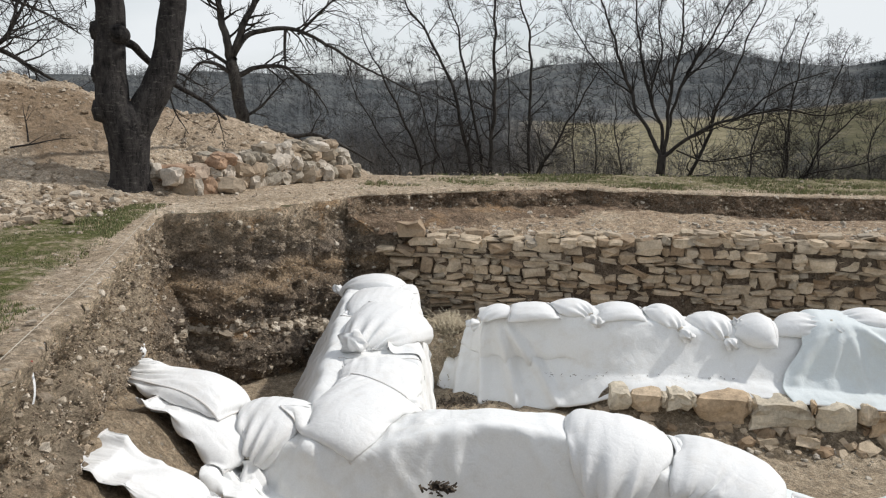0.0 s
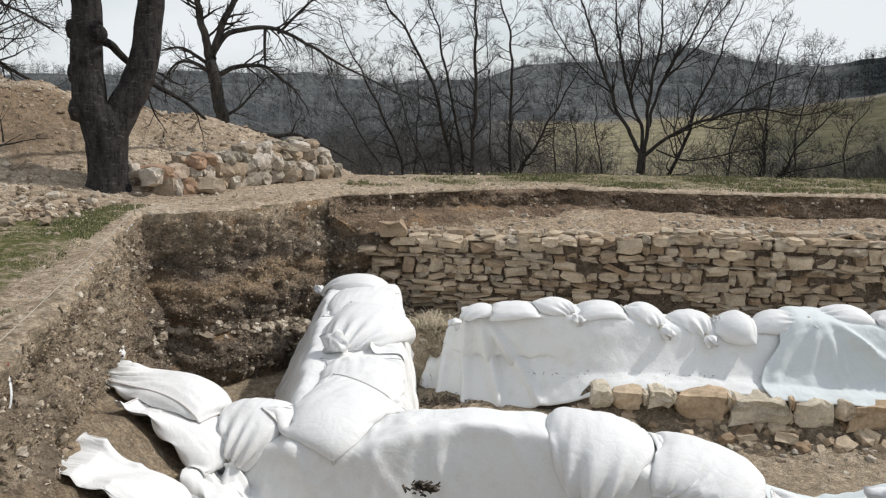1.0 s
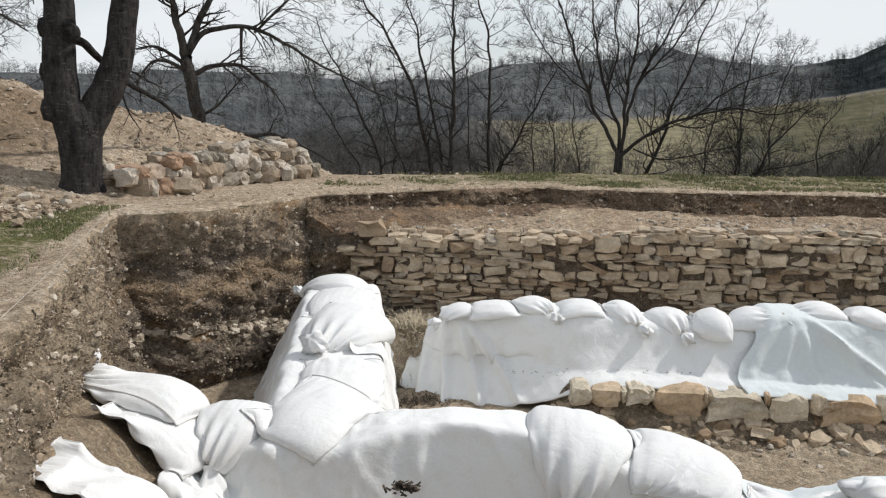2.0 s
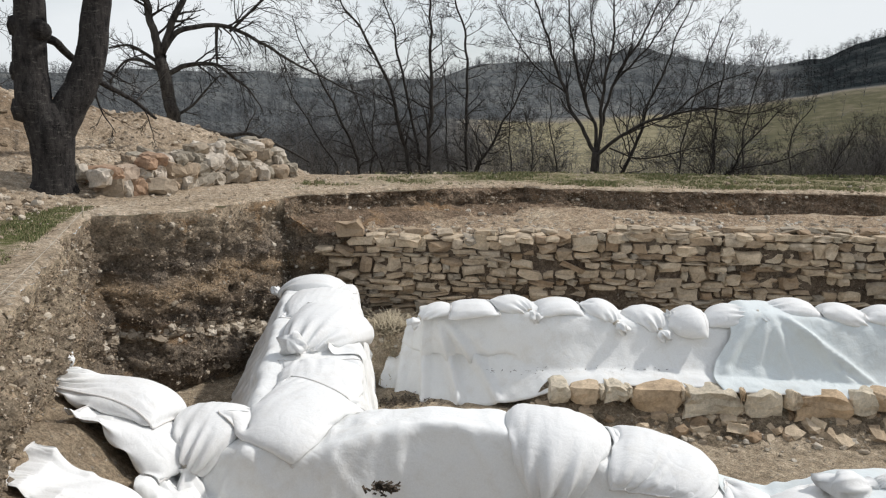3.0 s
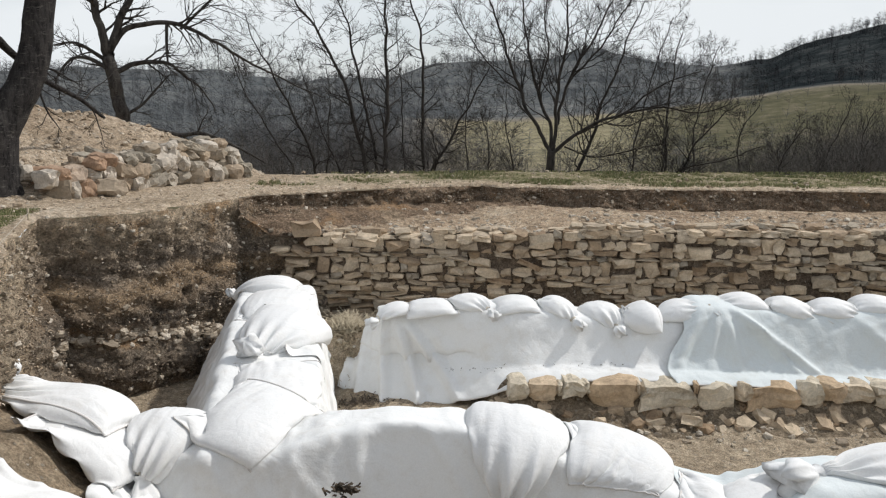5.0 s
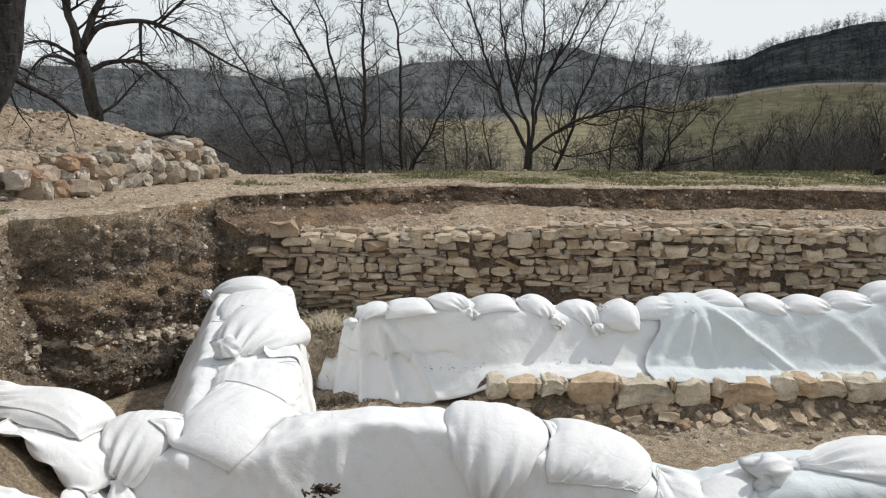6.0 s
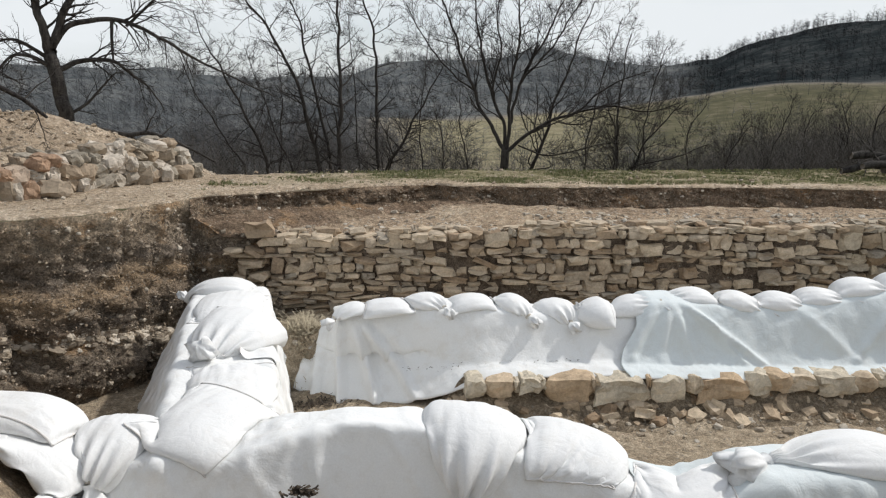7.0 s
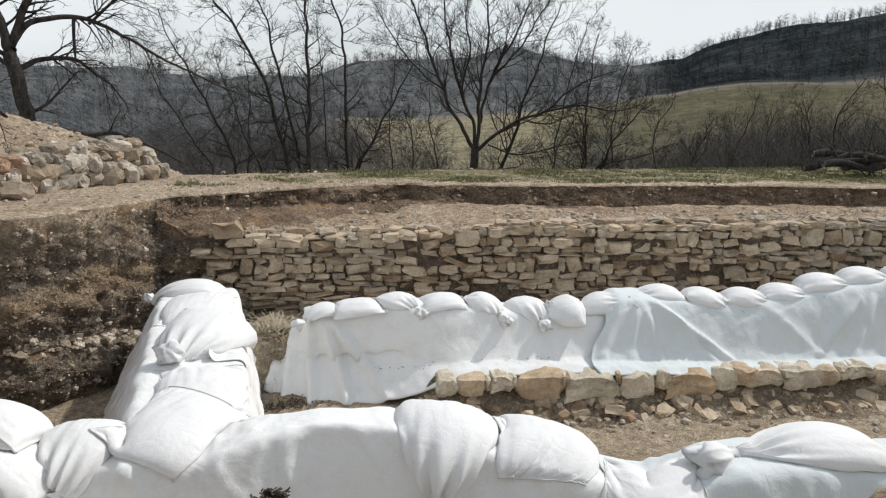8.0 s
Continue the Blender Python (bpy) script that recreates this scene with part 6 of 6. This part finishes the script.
def build_rubble_wall():
    rnd = np.random.default_rng(61)
    xs = np.arange(-1.45, 9.6, 0.07)
    V = []
    for zf in np.linspace(0, 1, 26):
        for x in xs:
            z = -1.75 + (float(wall_top(x)) - 0.02 + 1.75) * zf
            V.append((x, 9.035 + 0.05 * n3(4 * x, 2, 4 * z, 3) + 0.03 * n3(1.1 * x, 5, 1.1 * z, 2), z))
    for x in xs:
        V.append((x, 9.5, float(wall_top(x)) - 0.02))
    root = tagged(new("stone_wall", mesh_from("stone_wall", V, grid_faces(27, len(xs)), CORE)), "excavated dry rubble wall of flat tan limestone", "stone wall", kind="structure")
    z, spans = -1.62, []
    rest = []
    while z < -0.28:
        h = rnd.choice([0.05, 0.065, 0.08, 0.10, 0.125], p=[0.22, 0.28, 0.26, 0.16, 0.08])
        x = -1.80 + rnd.uniform(-0.14, 0.16)
        nxt = []
        while x < 9.4:
            blocked = [b for b in spans if b[0] - 0.02 < x < b[1] - 0.02]
            if blocked:
                x = blocked[0][1] + 0.004
                continue
            w = rnd.choice([rnd.uniform(0.09, 0.18), rnd.uniform(0.18, 0.36)], p=[0.42, 0.58]) * (1.15 if h < 0.08 else 0.95)
            room = [b[0] - x for b in spans if b[0] > x]
            if room and min(room) < w + 0.05:
                w = max(0.05, min(room) - 0.004)
            tall = rnd.uniform() < 0.22 and w > 0.14 and h > 0.07
            hh = h * (rnd.uniform(1.6, 2.0) if tall else 1.0)
            top = float(wall_top(min(max(x + w / 2, -1.9), 8)))
            sag = 0.05 * n3(0.7 * x, z, 4, 3)
            if z + hh <= top + 0.045 and not (x < -1.5 and z + hh > -0.55) and not (z < -0.9 and x < -1.65 and rnd.uniform() < 0.6):
                gap = n3(0.9 * x, 3, 2.2 * z, 2) > 0.38 and z < -0.70
                if not gap:
                    at = Vector((x + w / 2, 9.075 + rnd.normal(0, 0.024) + 0.05 * max(0, z + 0.55) - 0.0, z + hh / 2 + sag))
                    rest.append((at, (w * rnd.uniform(0.90, 1.04), rnd.uniform(0.16, 0.28), hh * rnd.uniform(0.82, 1.02)), (rnd.normal(0, 0.10), rnd.normal(0, 0.10), rnd.normal(0, 0.14)), rnd.integers(24)))
                if tall:
                    nxt.append((x, x + w))
            x += w + rnd.uniform(0.0, 0.014)
        spans = nxt
        z += h
    # a large capping slab at the west end, and loose ones along the top
    rest.append((Vector((-1.47, 9.10, -0.37)), (0.36, 0.26, 0.19), (0.1, -0.05, 0.1), 3))
    x = -1.25
    while x < 9.2:
        w = rnd.uniform(0.10, 0.30)
        rest.append((Vector((x + w / 2, 9.09 + rnd.normal(0, 0.03), float(wall_top(x)) - 0.03 + rnd.normal(0, 0.012))), (w * 1.02, rnd.uniform(0.16, 0.26), rnd.uniform(0.06, 0.11)), (rnd.normal(0, 0.08), rnd.normal(0, 0.08), rnd.normal(0, 0.12)), rnd.integers(24)))
        x += w
    for k in range(40):
        x = rnd.uniform(-1.0, 8.5)
        rest.append((Vector((x, 9.12 + rnd.uniform(0, 0.2), float(wall_top(x)) + 0.03)), (rnd.uniform(0.12, 0.3), rnd.uniform(0.12, 0.22), rnd.uniform(0.04, 0.09)), (rnd.normal(0, 0.1), rnd.normal(0, 0.1), rnd.uniform(0, 3)), rnd.integers(18)))
    near = [s for s in rest if s[0].x < 6.2 and s[0].z > -1.34]
    near.sort(key=lambda s: -s[1][0] * s[1][2])
    keep = near[:300]
    ids = {id(s) for s in keep}
    for at, size, turn, k in keep:
        lay(WALL_SET[k], "stone", at, size, turn, root)
    V, F, o = [], [], 0
    cache = [(np.array([v.co[:] for v in m.vertices]), [tuple(p.vertices) for p in m.polygons]) for m in WALL_SET]
    for s in rest:
        if id(s) in ids:
            continue
        at, size, turn, k = s
        M = np.array(Matrix.LocRotScale(at, Euler(turn), size))
        v, f = cache[k]
        V.append(v @ M[:3, :3].T + M[:3, 3])
        F += [tuple(i + o for i in t) for t in f]
        o += len(v)
    part("small_stones", mesh_from("small_stones", np.concatenate(V), F, STONE_I, False), root, "smaller stones of the wall", "stuff")


def build_block_wall():
    """The low wall in front of the far cover: a course of big blocks over rubble and an apron of dark earth."""
    rnd = np.random.default_rng(71)
    xs = np.arange(0.45, 9.6, 0.05)
    V = []
    prof = [(6.42, -2.06), (6.58, -1.985), (6.72, -1.95), (6.82, -1.90), (6.90, -1.83), (6.97, -1.76), (7.05, -1.70), (7.10, -1.60), (7.12, -1.56), (7.5, -1.56)]
    prof = np.array(prof)
    cols = np.linspace(0, len(prof) - 1, 28)
    for c in cols:
        py, pz = np.interp(c, range(len(prof)), prof[:, 0]), np.interp(c, range(len(prof)), prof[:, 1])
        for x in xs:
            e_ = step(x, 0.45, 1.0)
            V.append((x, py + 0.07 * n3(1.2 * x, 2, 3 * pz, 3), -2.06 + (pz + 2.06) * e_ + 0.03 * n3(4 * x, 4 * py, 3, 4)))
    root = tagged(new("low_wall", mesh_from("low_wall", V, grid_faces(len(cols), len(xs)), APRON)), "low wall foundation of big pale limestone blocks over rubble", "stone wall", kind="structure")
    x = 0.92
    widths = [0.20, 0.28, 0.06, 0.20, 0.08, 0.46, 0.05, 0.54, 0.05, 0.38, 0.14, 0.50, 0.24, 0.26, 0.28, 0.40, 0.26, 0.16, 0.24, 0.30, 0.22, 0.26, 0.18, 0.30, 0.24, 0.34, 0.22, 0.30, 0.2, 0.28]
    for i, w in enumerate(widths):
        big = w > 0.33
        h = (0.26 if big else rnd.uniform(0.16, 0.23) if w > 0.1 else 0.12) * (1 if x < 4.3 else 0.85)
        lay(BLOCK_SET[rnd.integers(10)], "block", Vector((x + w / 2, 7.06 + rnd.normal(0, 0.02), -1.56 - h / 2 + 0.015 * rnd.normal())), (w * 1.04, 0.34, h * 1.06), (rnd.normal(0, 0.05), rnd.normal(0, 0.045), rnd.normal(0, 0.08)), root)
        x += w + 0.006
    for k in range(300):
        x = rnd.uniform(0.75, 8.2)
        s = rnd.choice([rnd.uniform(0.03, 0.06), rnd.uniform(0.06, 0.14)], p=[0.6, 0.4])
        f = rnd.uniform(0, 1) ** 1.4
        lay(WALL_SET[rnd.integers(24)], "rubble_stone", Vector((x, 7.05 - 0.36 * f, -1.80 - 0.175 * f)), (s * rnd.uniform(1, 1.6), s * 1.2, s * 0.8), (rnd.normal(0, 0.4), rnd.normal(0, 0.4), rnd.uniform(0, 3)), root)


CLODS = make_stone("clods and stones", (0.22, 0.165, 0.11), (0.36, 0.285, 0.205), (0.56, 0.49, 0.40), "island")
BANKCLOD = make_stone("crumbling bank earth", (0.155, 0.122, 0.09), (0.28, 0.222, 0.162), (0.42, 0.33, 0.235), "island")
BANKSTONE = make_stone("earthy bank stone", (0.20, 0.162, 0.122), (0.40, 0.335, 0.255), (0.64, 0.57, 0.475), "island")
STONE_I = make_stone("small rubble limestone", (0.25, 0.175, 0.105), (0.47, 0.39, 0.285), (0.33, 0.285, 0.225), "island")
build_pile()
build_rubble_wall()
build_block_wall()


# ---- loose stones, litter, grass ----
def build_loose():
    rnd = np.random.default_rng(81)
    P, S = [], []
    for k in range(2600):
        x, y = rnd.uniform(-3.6, 8.5), rnd.uniform(2.5, 8.95)
        P.append((x, y, floor_height(x, y))), S.append(min(0.09, 0.010 + rnd.exponential(0.012)))
    for k in range(500):
        x, y = rnd.uniform(0.7, 8), 6.9 - abs(rnd.normal(0, 0.22))
        P.append((x, y, floor_height(x, y) + 0.01)), S.append(min(0.10, 0.018 + rnd.exponential(0.022)))
    scatter("floor_stones", P, S, CHIPS, None, "small pale stones strewn over the pit floor", "stones")
    P, S = [], []
    for k in range(3800):
        x = rnd.uniform(-1.7, 9.0)
        y = 9.15 + abs(rnd.normal(0, 0.75))
        if y < 10.9:
            P.append((x, y, terrace_z(x, y, max(0.0, float(np.interp(x, [-2, -1.4, 0, 1, 3, 9], [9.6, 10.1, 10.9, 11.1, 11.0, 11.1])) - y), float(wall_top(x))) + 0.005)), S.append(min(0.10, 0.012 + rnd.exponential(0.016)))
    scatter("terrace_stones", P, S, CHIPS, None, "pale stone chips lying on the terrace", "stones")
    P, S = [], []
    XY = np.stack([rnd.uniform(-11, -2.6, 14000), rnd.uniform(6.0, 13, 14000)], 1)
    HZ, HM = land(XY[:, 0], XY[:, 1]), mound(XY[:, 0], XY[:, 1])
    for (x, y), z, mm in zip(XY.tolist(), HZ.tolist(), HM.tolist()):
        if mm > 0.02:
            m = min(z, 1.0)
            z += 0.03 * n3(0.9 * x, 0.9 * y, 1, 3) + 0.015 * n3(6 * x, 6 * y, 4, 3) + ((0.10 * n3(1.8 * x, 1.8 * y, 7, 5) + 0.05 * n3(5.5 * x, 5.5 * y, 2, 4)) * m if z > 0.15 else 0)
            P.append((x, y, z)), S.append(min(0.15, 0.012 + rnd.exponential(0.015)))
    for k in range(420):
        x, y = rnd.normal(-5.3, 0.55), rnd.normal(6.9, 0.6)
        if x < -4.3:
            P.append((x, y, float(land(np.array(x), np.array(y))) + 0.03)), S.append(min(0.15, 0.03 + rnd.exponential(0.03)))
    scatter("spoil_stones", P, S, CLODS, None, "stones strewn over the spoil heap", "stones")
    P, S = [], []
    for k in range(11000):
        x, y = rnd.uniform(-4.6, 9), rnd.uniform(1.6, 14)
        d = float(np.min(np.hypot(LIP_LINE[:, 0] - x, LIP_LINE[:, 1] - y)))
        inside = (y < np.interp(x, [-4, -2.6, 0, 1, 9], [7.4, 8.75, 10.9, 11.2, 11.1]) and x > np.interp(y, [1, 2.8, 4.8, 7.4], [-2.2, -2.3, -3.0, -3.9]))
        if not inside and d < 2.5:
            P.append((x, y, 0.01)), S.append(min(0.07, 0.008 + rnd.exponential(0.010)))
    scatter("bank_stones", P, S, CLODS, None, "small stones lying along the lip of the dig", "stones")


def build_embedded():
    """Stones sticking out of the cut earth, thickest in a band of rubble."""
    rnd = np.random.default_rng(85)
    pts = np.array(CUT_POINTS)
    pts = pts[(pts[:, 2] < -0.08)]
    P, S = [], []
    while len(P) < 9500:
        x, y, z = pts[rnd.integers(len(pts))] + rnd.normal(0, 0.012, 3)
        band = math.exp(-((z + 1.30 + 0.24 * step(x, -3.5, -2.4) + 0.05 * math.sin(5 * x)) / 0.06) ** 2) if y > 7.0 else 0
        if rnd.uniform() > 0.25 + 0.6 * band:
            continue
        P.append((x, y, z)), S.append(min(0.15, 0.012 + rnd.exponential(0.012) + band * (0.025 + rnd.exponential(0.032))))
    clods, cs = [], []
    near = pts[pts[:, 1] > 2.4]
    for k in range(30000):
        clods.append(near[rnd.integers(len(near))] + rnd.normal(0, 0.012, 3)), cs.append(min(0.044, 0.012 + rnd.exponential(0.008)))
    up = np.array(UPPER_POINTS)
    up = up[(up[:, 0] < 9) & (up[:, 2] < -0.05)]
    for k in range(4200):
        x, y, z = up[rnd.integers(len(up))] + rnd.normal(0, 0.012, 3)
        P.append((x, y, z)), S.append(min(0.08, 0.008 + rnd.exponential(0.009)))
    for k in range(9000):
        clods.append(up[rnd.integers(len(up))] + rnd.normal(0, 0.018, 3)), cs.append(min(0.044, 0.012 + rnd.exponential(0.008)))
    scatter("earth_clods", clods, cs, BANKCLOD, None, "crumbling brown clods on the cut earth", "earth", flat=0.75)
    scatter("bank_rubble", P, S, BANKSTONE, None, "stones sticking out of the cut earth", "stones")


def build_grass():
    rnd = np.random.default_rng(91)
    V, F = [], []

    def tuft(x, y, z, h, n):
        for b in range(n):
            o = len(V)
            a_ = rnd.uniform(0, 6.28)
            c, s = math.cos(a_), math.sin(a_)
            px, py = x + rnd.normal(0, 0.02), y + rnd.normal(0, 0.02)
            hh, w = h * rnd.uniform(0.5, 1.2), 0.003 + 0.0004 * math.hypot(x, y)
            lx, ly = rnd.normal(0, 0.5, 2) * hh
            V.extend(((px - c * w, py - s * w, z - 0.01), (px + c * w, py + s * w, z - 0.01), (px + lx, py + ly, z + hh)))
            F.append((o, o + 1, o + 2))
    k = 0
    while k < 4200:
        x, y = rnd.uniform(-5.2, -2.3), rnd.uniform(2.2, 7.9)
        if x < np.interp(y, [4.5, 6.2, 7.4, 8.6], [-5.0, -4.75, -4.5, -4.4]) or x > np.interp(y, [1, 2.8, 4.8, 6.4, 7.4], [-2.4, -2.5, -3.2, -3.8, -4.1]):
            continue
        if n3(0.9 * x, 0.9 * y, 40, 3) + rnd.normal(0, 0.18) < -0.02 + (0.3 if y < 4.6 else -0.15):
            k += 0.2
            continue
        tuft(x, y, 0.0, 0.018, 8)
        k += 1
    k = 0
    while k < 5200:
        x = rnd.uniform(-2.5, 11)
        lo, hi = float(np.interp(x, [-2.6, -1.4, 0, 1, 3, 6, 12], [9.2, 10.2, 11.0, 11.3, 11.1, 11.4, 11.1])), float(crest_line(np.array(x)))
        y = rnd.uniform(lo + 0.12, hi + 0.25)
        if n3(0.7 * x, 1.6 * y, 60, 3) + rnd.normal(0, 0.15) < float(np.interp(x, [-2.5, 1, 4], [0.25, -0.05, -0.25])):
            k += 0.3
            continue
        tuft(x, y, 0.0, 0.032, 6)
        k += 1
    tagged(new("grass", mesh_from("grass", V, F, BLADES, False)), "short patchy winter grass with dry straw", "grass", kind="stuff")


build_loose()
build_embedded()
build_grass()


# ---- small things ----
def rod(name, pts, r, material, parent, label="", sides=6):
    w = Wood()
    P = [Vector(p) for p in pts]
    w.tube(P, [r] * len(P) if not isinstance(r, (list, tuple)) else list(r), sides)
    return part(name, w.mesh(name, material), parent, label)


def build_string_line():
    a_, b_ = Vector((-2.20, 2.62, 0.07)), Vector((-3.86, 7.14, 0.07))
    root = thing("string_line", a_, "taut pale marking string on pegs along the lip", "string line")
    mid = [a_.lerp(b_, f) - a_ + Vector((0, 0, -0.03 * math.sin(math.pi * f))) for f in np.linspace(0, 1, 12)]
    rod("string", mid, 0.0017, CORD, root, "", 5)
    for p in (a_, b_):
        rod("peg", [p - a_ + Vector((0, 0, -0.2)), p - a_ + Vector((0, 0, 0.03)), p - a_ + Vector((0.004, 0, 0.05))], [0.012, 0.012, 0.004], STRAW, root, "thin wooden peg")


def build_tape():
    root = thing("tape_strip", (-2.28, 2.98, -0.05), "scrap of red and white tape hanging down the bank", "tape strip")
    V = []
    for i in range(10):
        f = i / 9
        for s in (-0.005, 0.005):
            V.append((0.03 * math.sin(2.2 * f) + s * 0.4, -0.04 * f + s, -0.17 * f))
    part("strip", mesh_from("strip", V, grid_faces(10, 2), CLOTH), root)
    part("red_end", mesh_from("red_end", [(-0.006, -0.007, 0.0), (0.007, 0.006, 0.0), (0.008, 0.006, 0.03), (-0.005, -0.007, 0.03)], [(0, 1, 2, 3)], make_plain("red tape", (0.5, 0.05, 0.05), 0.5)), root, "red end of the tape")


def build_logs():
    rnd = np.random.default_rng(97)
    spots = [(36.3, -3.5, 16.5, 8), (37.3, -3.5, 16.2, -6), (38.4, -3.4, 16.6, 12), (36.9, -3.0, 16.6, -14), (38.0, -3.0, 16.4, 20), (39.2, -2.8, 16.5, 2), (38.4, -2.5, 16.5, 26)]
    for az, el, r, yw in spots:
        c = polar(az, el, r)
        ob = thing("log", c, "dark weathered log in a heap at the field edge", "log", "heaped logs")
        d = Vector((math.cos(radians(yw)), 0.3 * rnd.normal(), math.sin(radians(yw)) * 0.5)).normalized()
        n = 9
        rr = rnd.uniform(0.05, 0.085)
        pts = [d * (-0.75 + 1.5 * i / (n - 1)) + Vector((0, 0, 0.05 * math.sin(i + az))) for i in range(n)]
        rod("stem", pts, [rr * (1 + 0.12 * math.sin(2.3 * i + az)) * (0.9 if i in (0, n - 1) else 1) for i in range(n)], BARK_B, ob, "", 10)
        e_ = pts[0]
        rod("cut_end", [e_ - d * 0.012, e_ + d * 0.004], rr * 0.86, make_plain("sawn grey wood", (0.12, 0.10, 0.08)), ob, "sawn end", 10)
        for k in range(5):
            b_ = pts[rnd.integers(2, n - 2)]
            w = Wood()
            grow(w, w, b_, Vector(rnd.normal(0, 1, 3)) + Vector((0, 0, 0.6)), 0.7, 0.02, 1, rnd, 0, 0.2, (2, 4))
            part("branch", w.mesh("branch", BARK_B), ob)


def build_stick():
    rnd = np.random.default_rng(99)
    w = Wood()
    q = sight(9.0)
    base = q(-36.3, -3.1)
    grow(w, w, base, Vector((0.02, 0, 1)), 0.42, 0.012, 1, rnd, 0, 0.1, (1, 2))
    grow(w, w, q(-37.4, -3.45), q(-34.0, -3.05) - q(-37.4, -3.45), 0.62, 0.014, 1, rnd, 0, 0.12, (2, 4), lift=0)
    w.V = [v - base for v in w.V]
    root = thing("dead_branch", base, "thin dark dead branch stuck in the spoil heap", "branch")
    part("twig", w.mesh("twig", BARK), root)


def build_litter():
    rnd = np.random.default_rng(101)
    V, F = [], []

    def strip(x, y, z, ln, wd, yaw, up):
        o = len(V)
        c, s = math.cos(yaw), math.sin(yaw)
        V.extend(((x - s * wd, y + c * wd, z), (x + s * wd, y - c * wd, z), (x + c * ln + s * wd, y + s * ln - c * wd, z + up), (x + c * ln - s * wd, y + s * ln + c * wd, z + up)))
        F.append((o, o + 1, o + 2, o + 3))
    # loose strips added in place of the lumps of mesh netting
    for k in range(900):
        x, y = rnd.normal(-0.84, 0.10), rnd.normal(8.15, 0.20)
        strip(x, y, floor_height(x, y) + rnd.uniform(0.0, 0.11), rnd.uniform(0.08, 0.3), 0.004, rnd.normal(1.8, 0.6), rnd.normal(0, 0.04))
    tagged(new("dry_straw", mesh_from("dry_straw", V, F, STRAW, False)), "tangle of straw-coloured strips standing in for mesh netting between the covered walls", "straw", kind="stuff")
    V, F = [], []
    for k in range(260):
        x, y = rnd.normal(-0.62, 0.16), rnd.normal(7.22, 0.07)
        strip(x, y, floor_height(x, y) + rnd.uniform(0.005, 0.03), rnd.uniform(0.015, 0.045), 0.008, rnd.uniform(0, 6.3), rnd.normal(0, 0.015))
    for k in range(70):
        x = rnd.uniform(0.3, 2.2)
        strip(x, 7.24 + rnd.normal(0, 0.02), -1.49 + 0.02 * rnd.normal() - 0.05 * (x < 0.9), rnd.uniform(0.01, 0.03), 0.004, rnd.uniform(0, 6.3), 0.006)
    for k in range(90):
        dx, dz = rnd.normal(0, 0.045), rnd.normal(0, 0.022)
        strip(-0.47 + dx, 4.225 - 0.02 * abs(rnd.normal()), -1.20 + dz, rnd.uniform(0.015, 0.04), 0.012, rnd.uniform(-0.5, 0.5), rnd.normal(0, 0.012))
    tagged(new("leaf_litter", mesh_from("leaf_litter", V, F, LITTER, False)), "dark dead leaves caught against the sheet", "leaf litter", kind="stuff")


def build_scrap():
    root = thing("sack_scrap", (-2.62, 4.10, -0.94), "crumpled scrap of white sacking on loose earth", "sack scrap")
    rnd = np.random.default_rng(7)
    secs = [[(0.20 * u - 0.1 + 0.02 * rnd.normal(), 0.16 * v - 0.08 + 0.02 * rnd.normal(), 0.05 * rnd.normal() + 0.04) for v in (0, 0.35, 0.7, 1)] for u in (0, 0.25, 0.5, 0.75, 1)]
    sheet_part("cloth", root, secs, folds=0.02, seed=3.0, cell=0.012)
    root = thing("sack_scrap", (-2.95, 5.02, -0.80), "twisted white sack corner tied off behind a sandbag", "sack scrap")
    R, RF, T, TF = ruff_mesh(rnd, 0.62)
    turn = np.array(Euler((0, radians(-70), 0.4)).to_matrix())
    part("mouth", mesh_from("mouth", R @ turn.T, RF, SACK), root)
    part("tie_cord", mesh_from("tie_cord", T @ turn.T, TF, CORD), root, "cord round the corner")


build_string_line()
build_tape()
build_logs()
build_stick()
build_litter()
build_scrap()
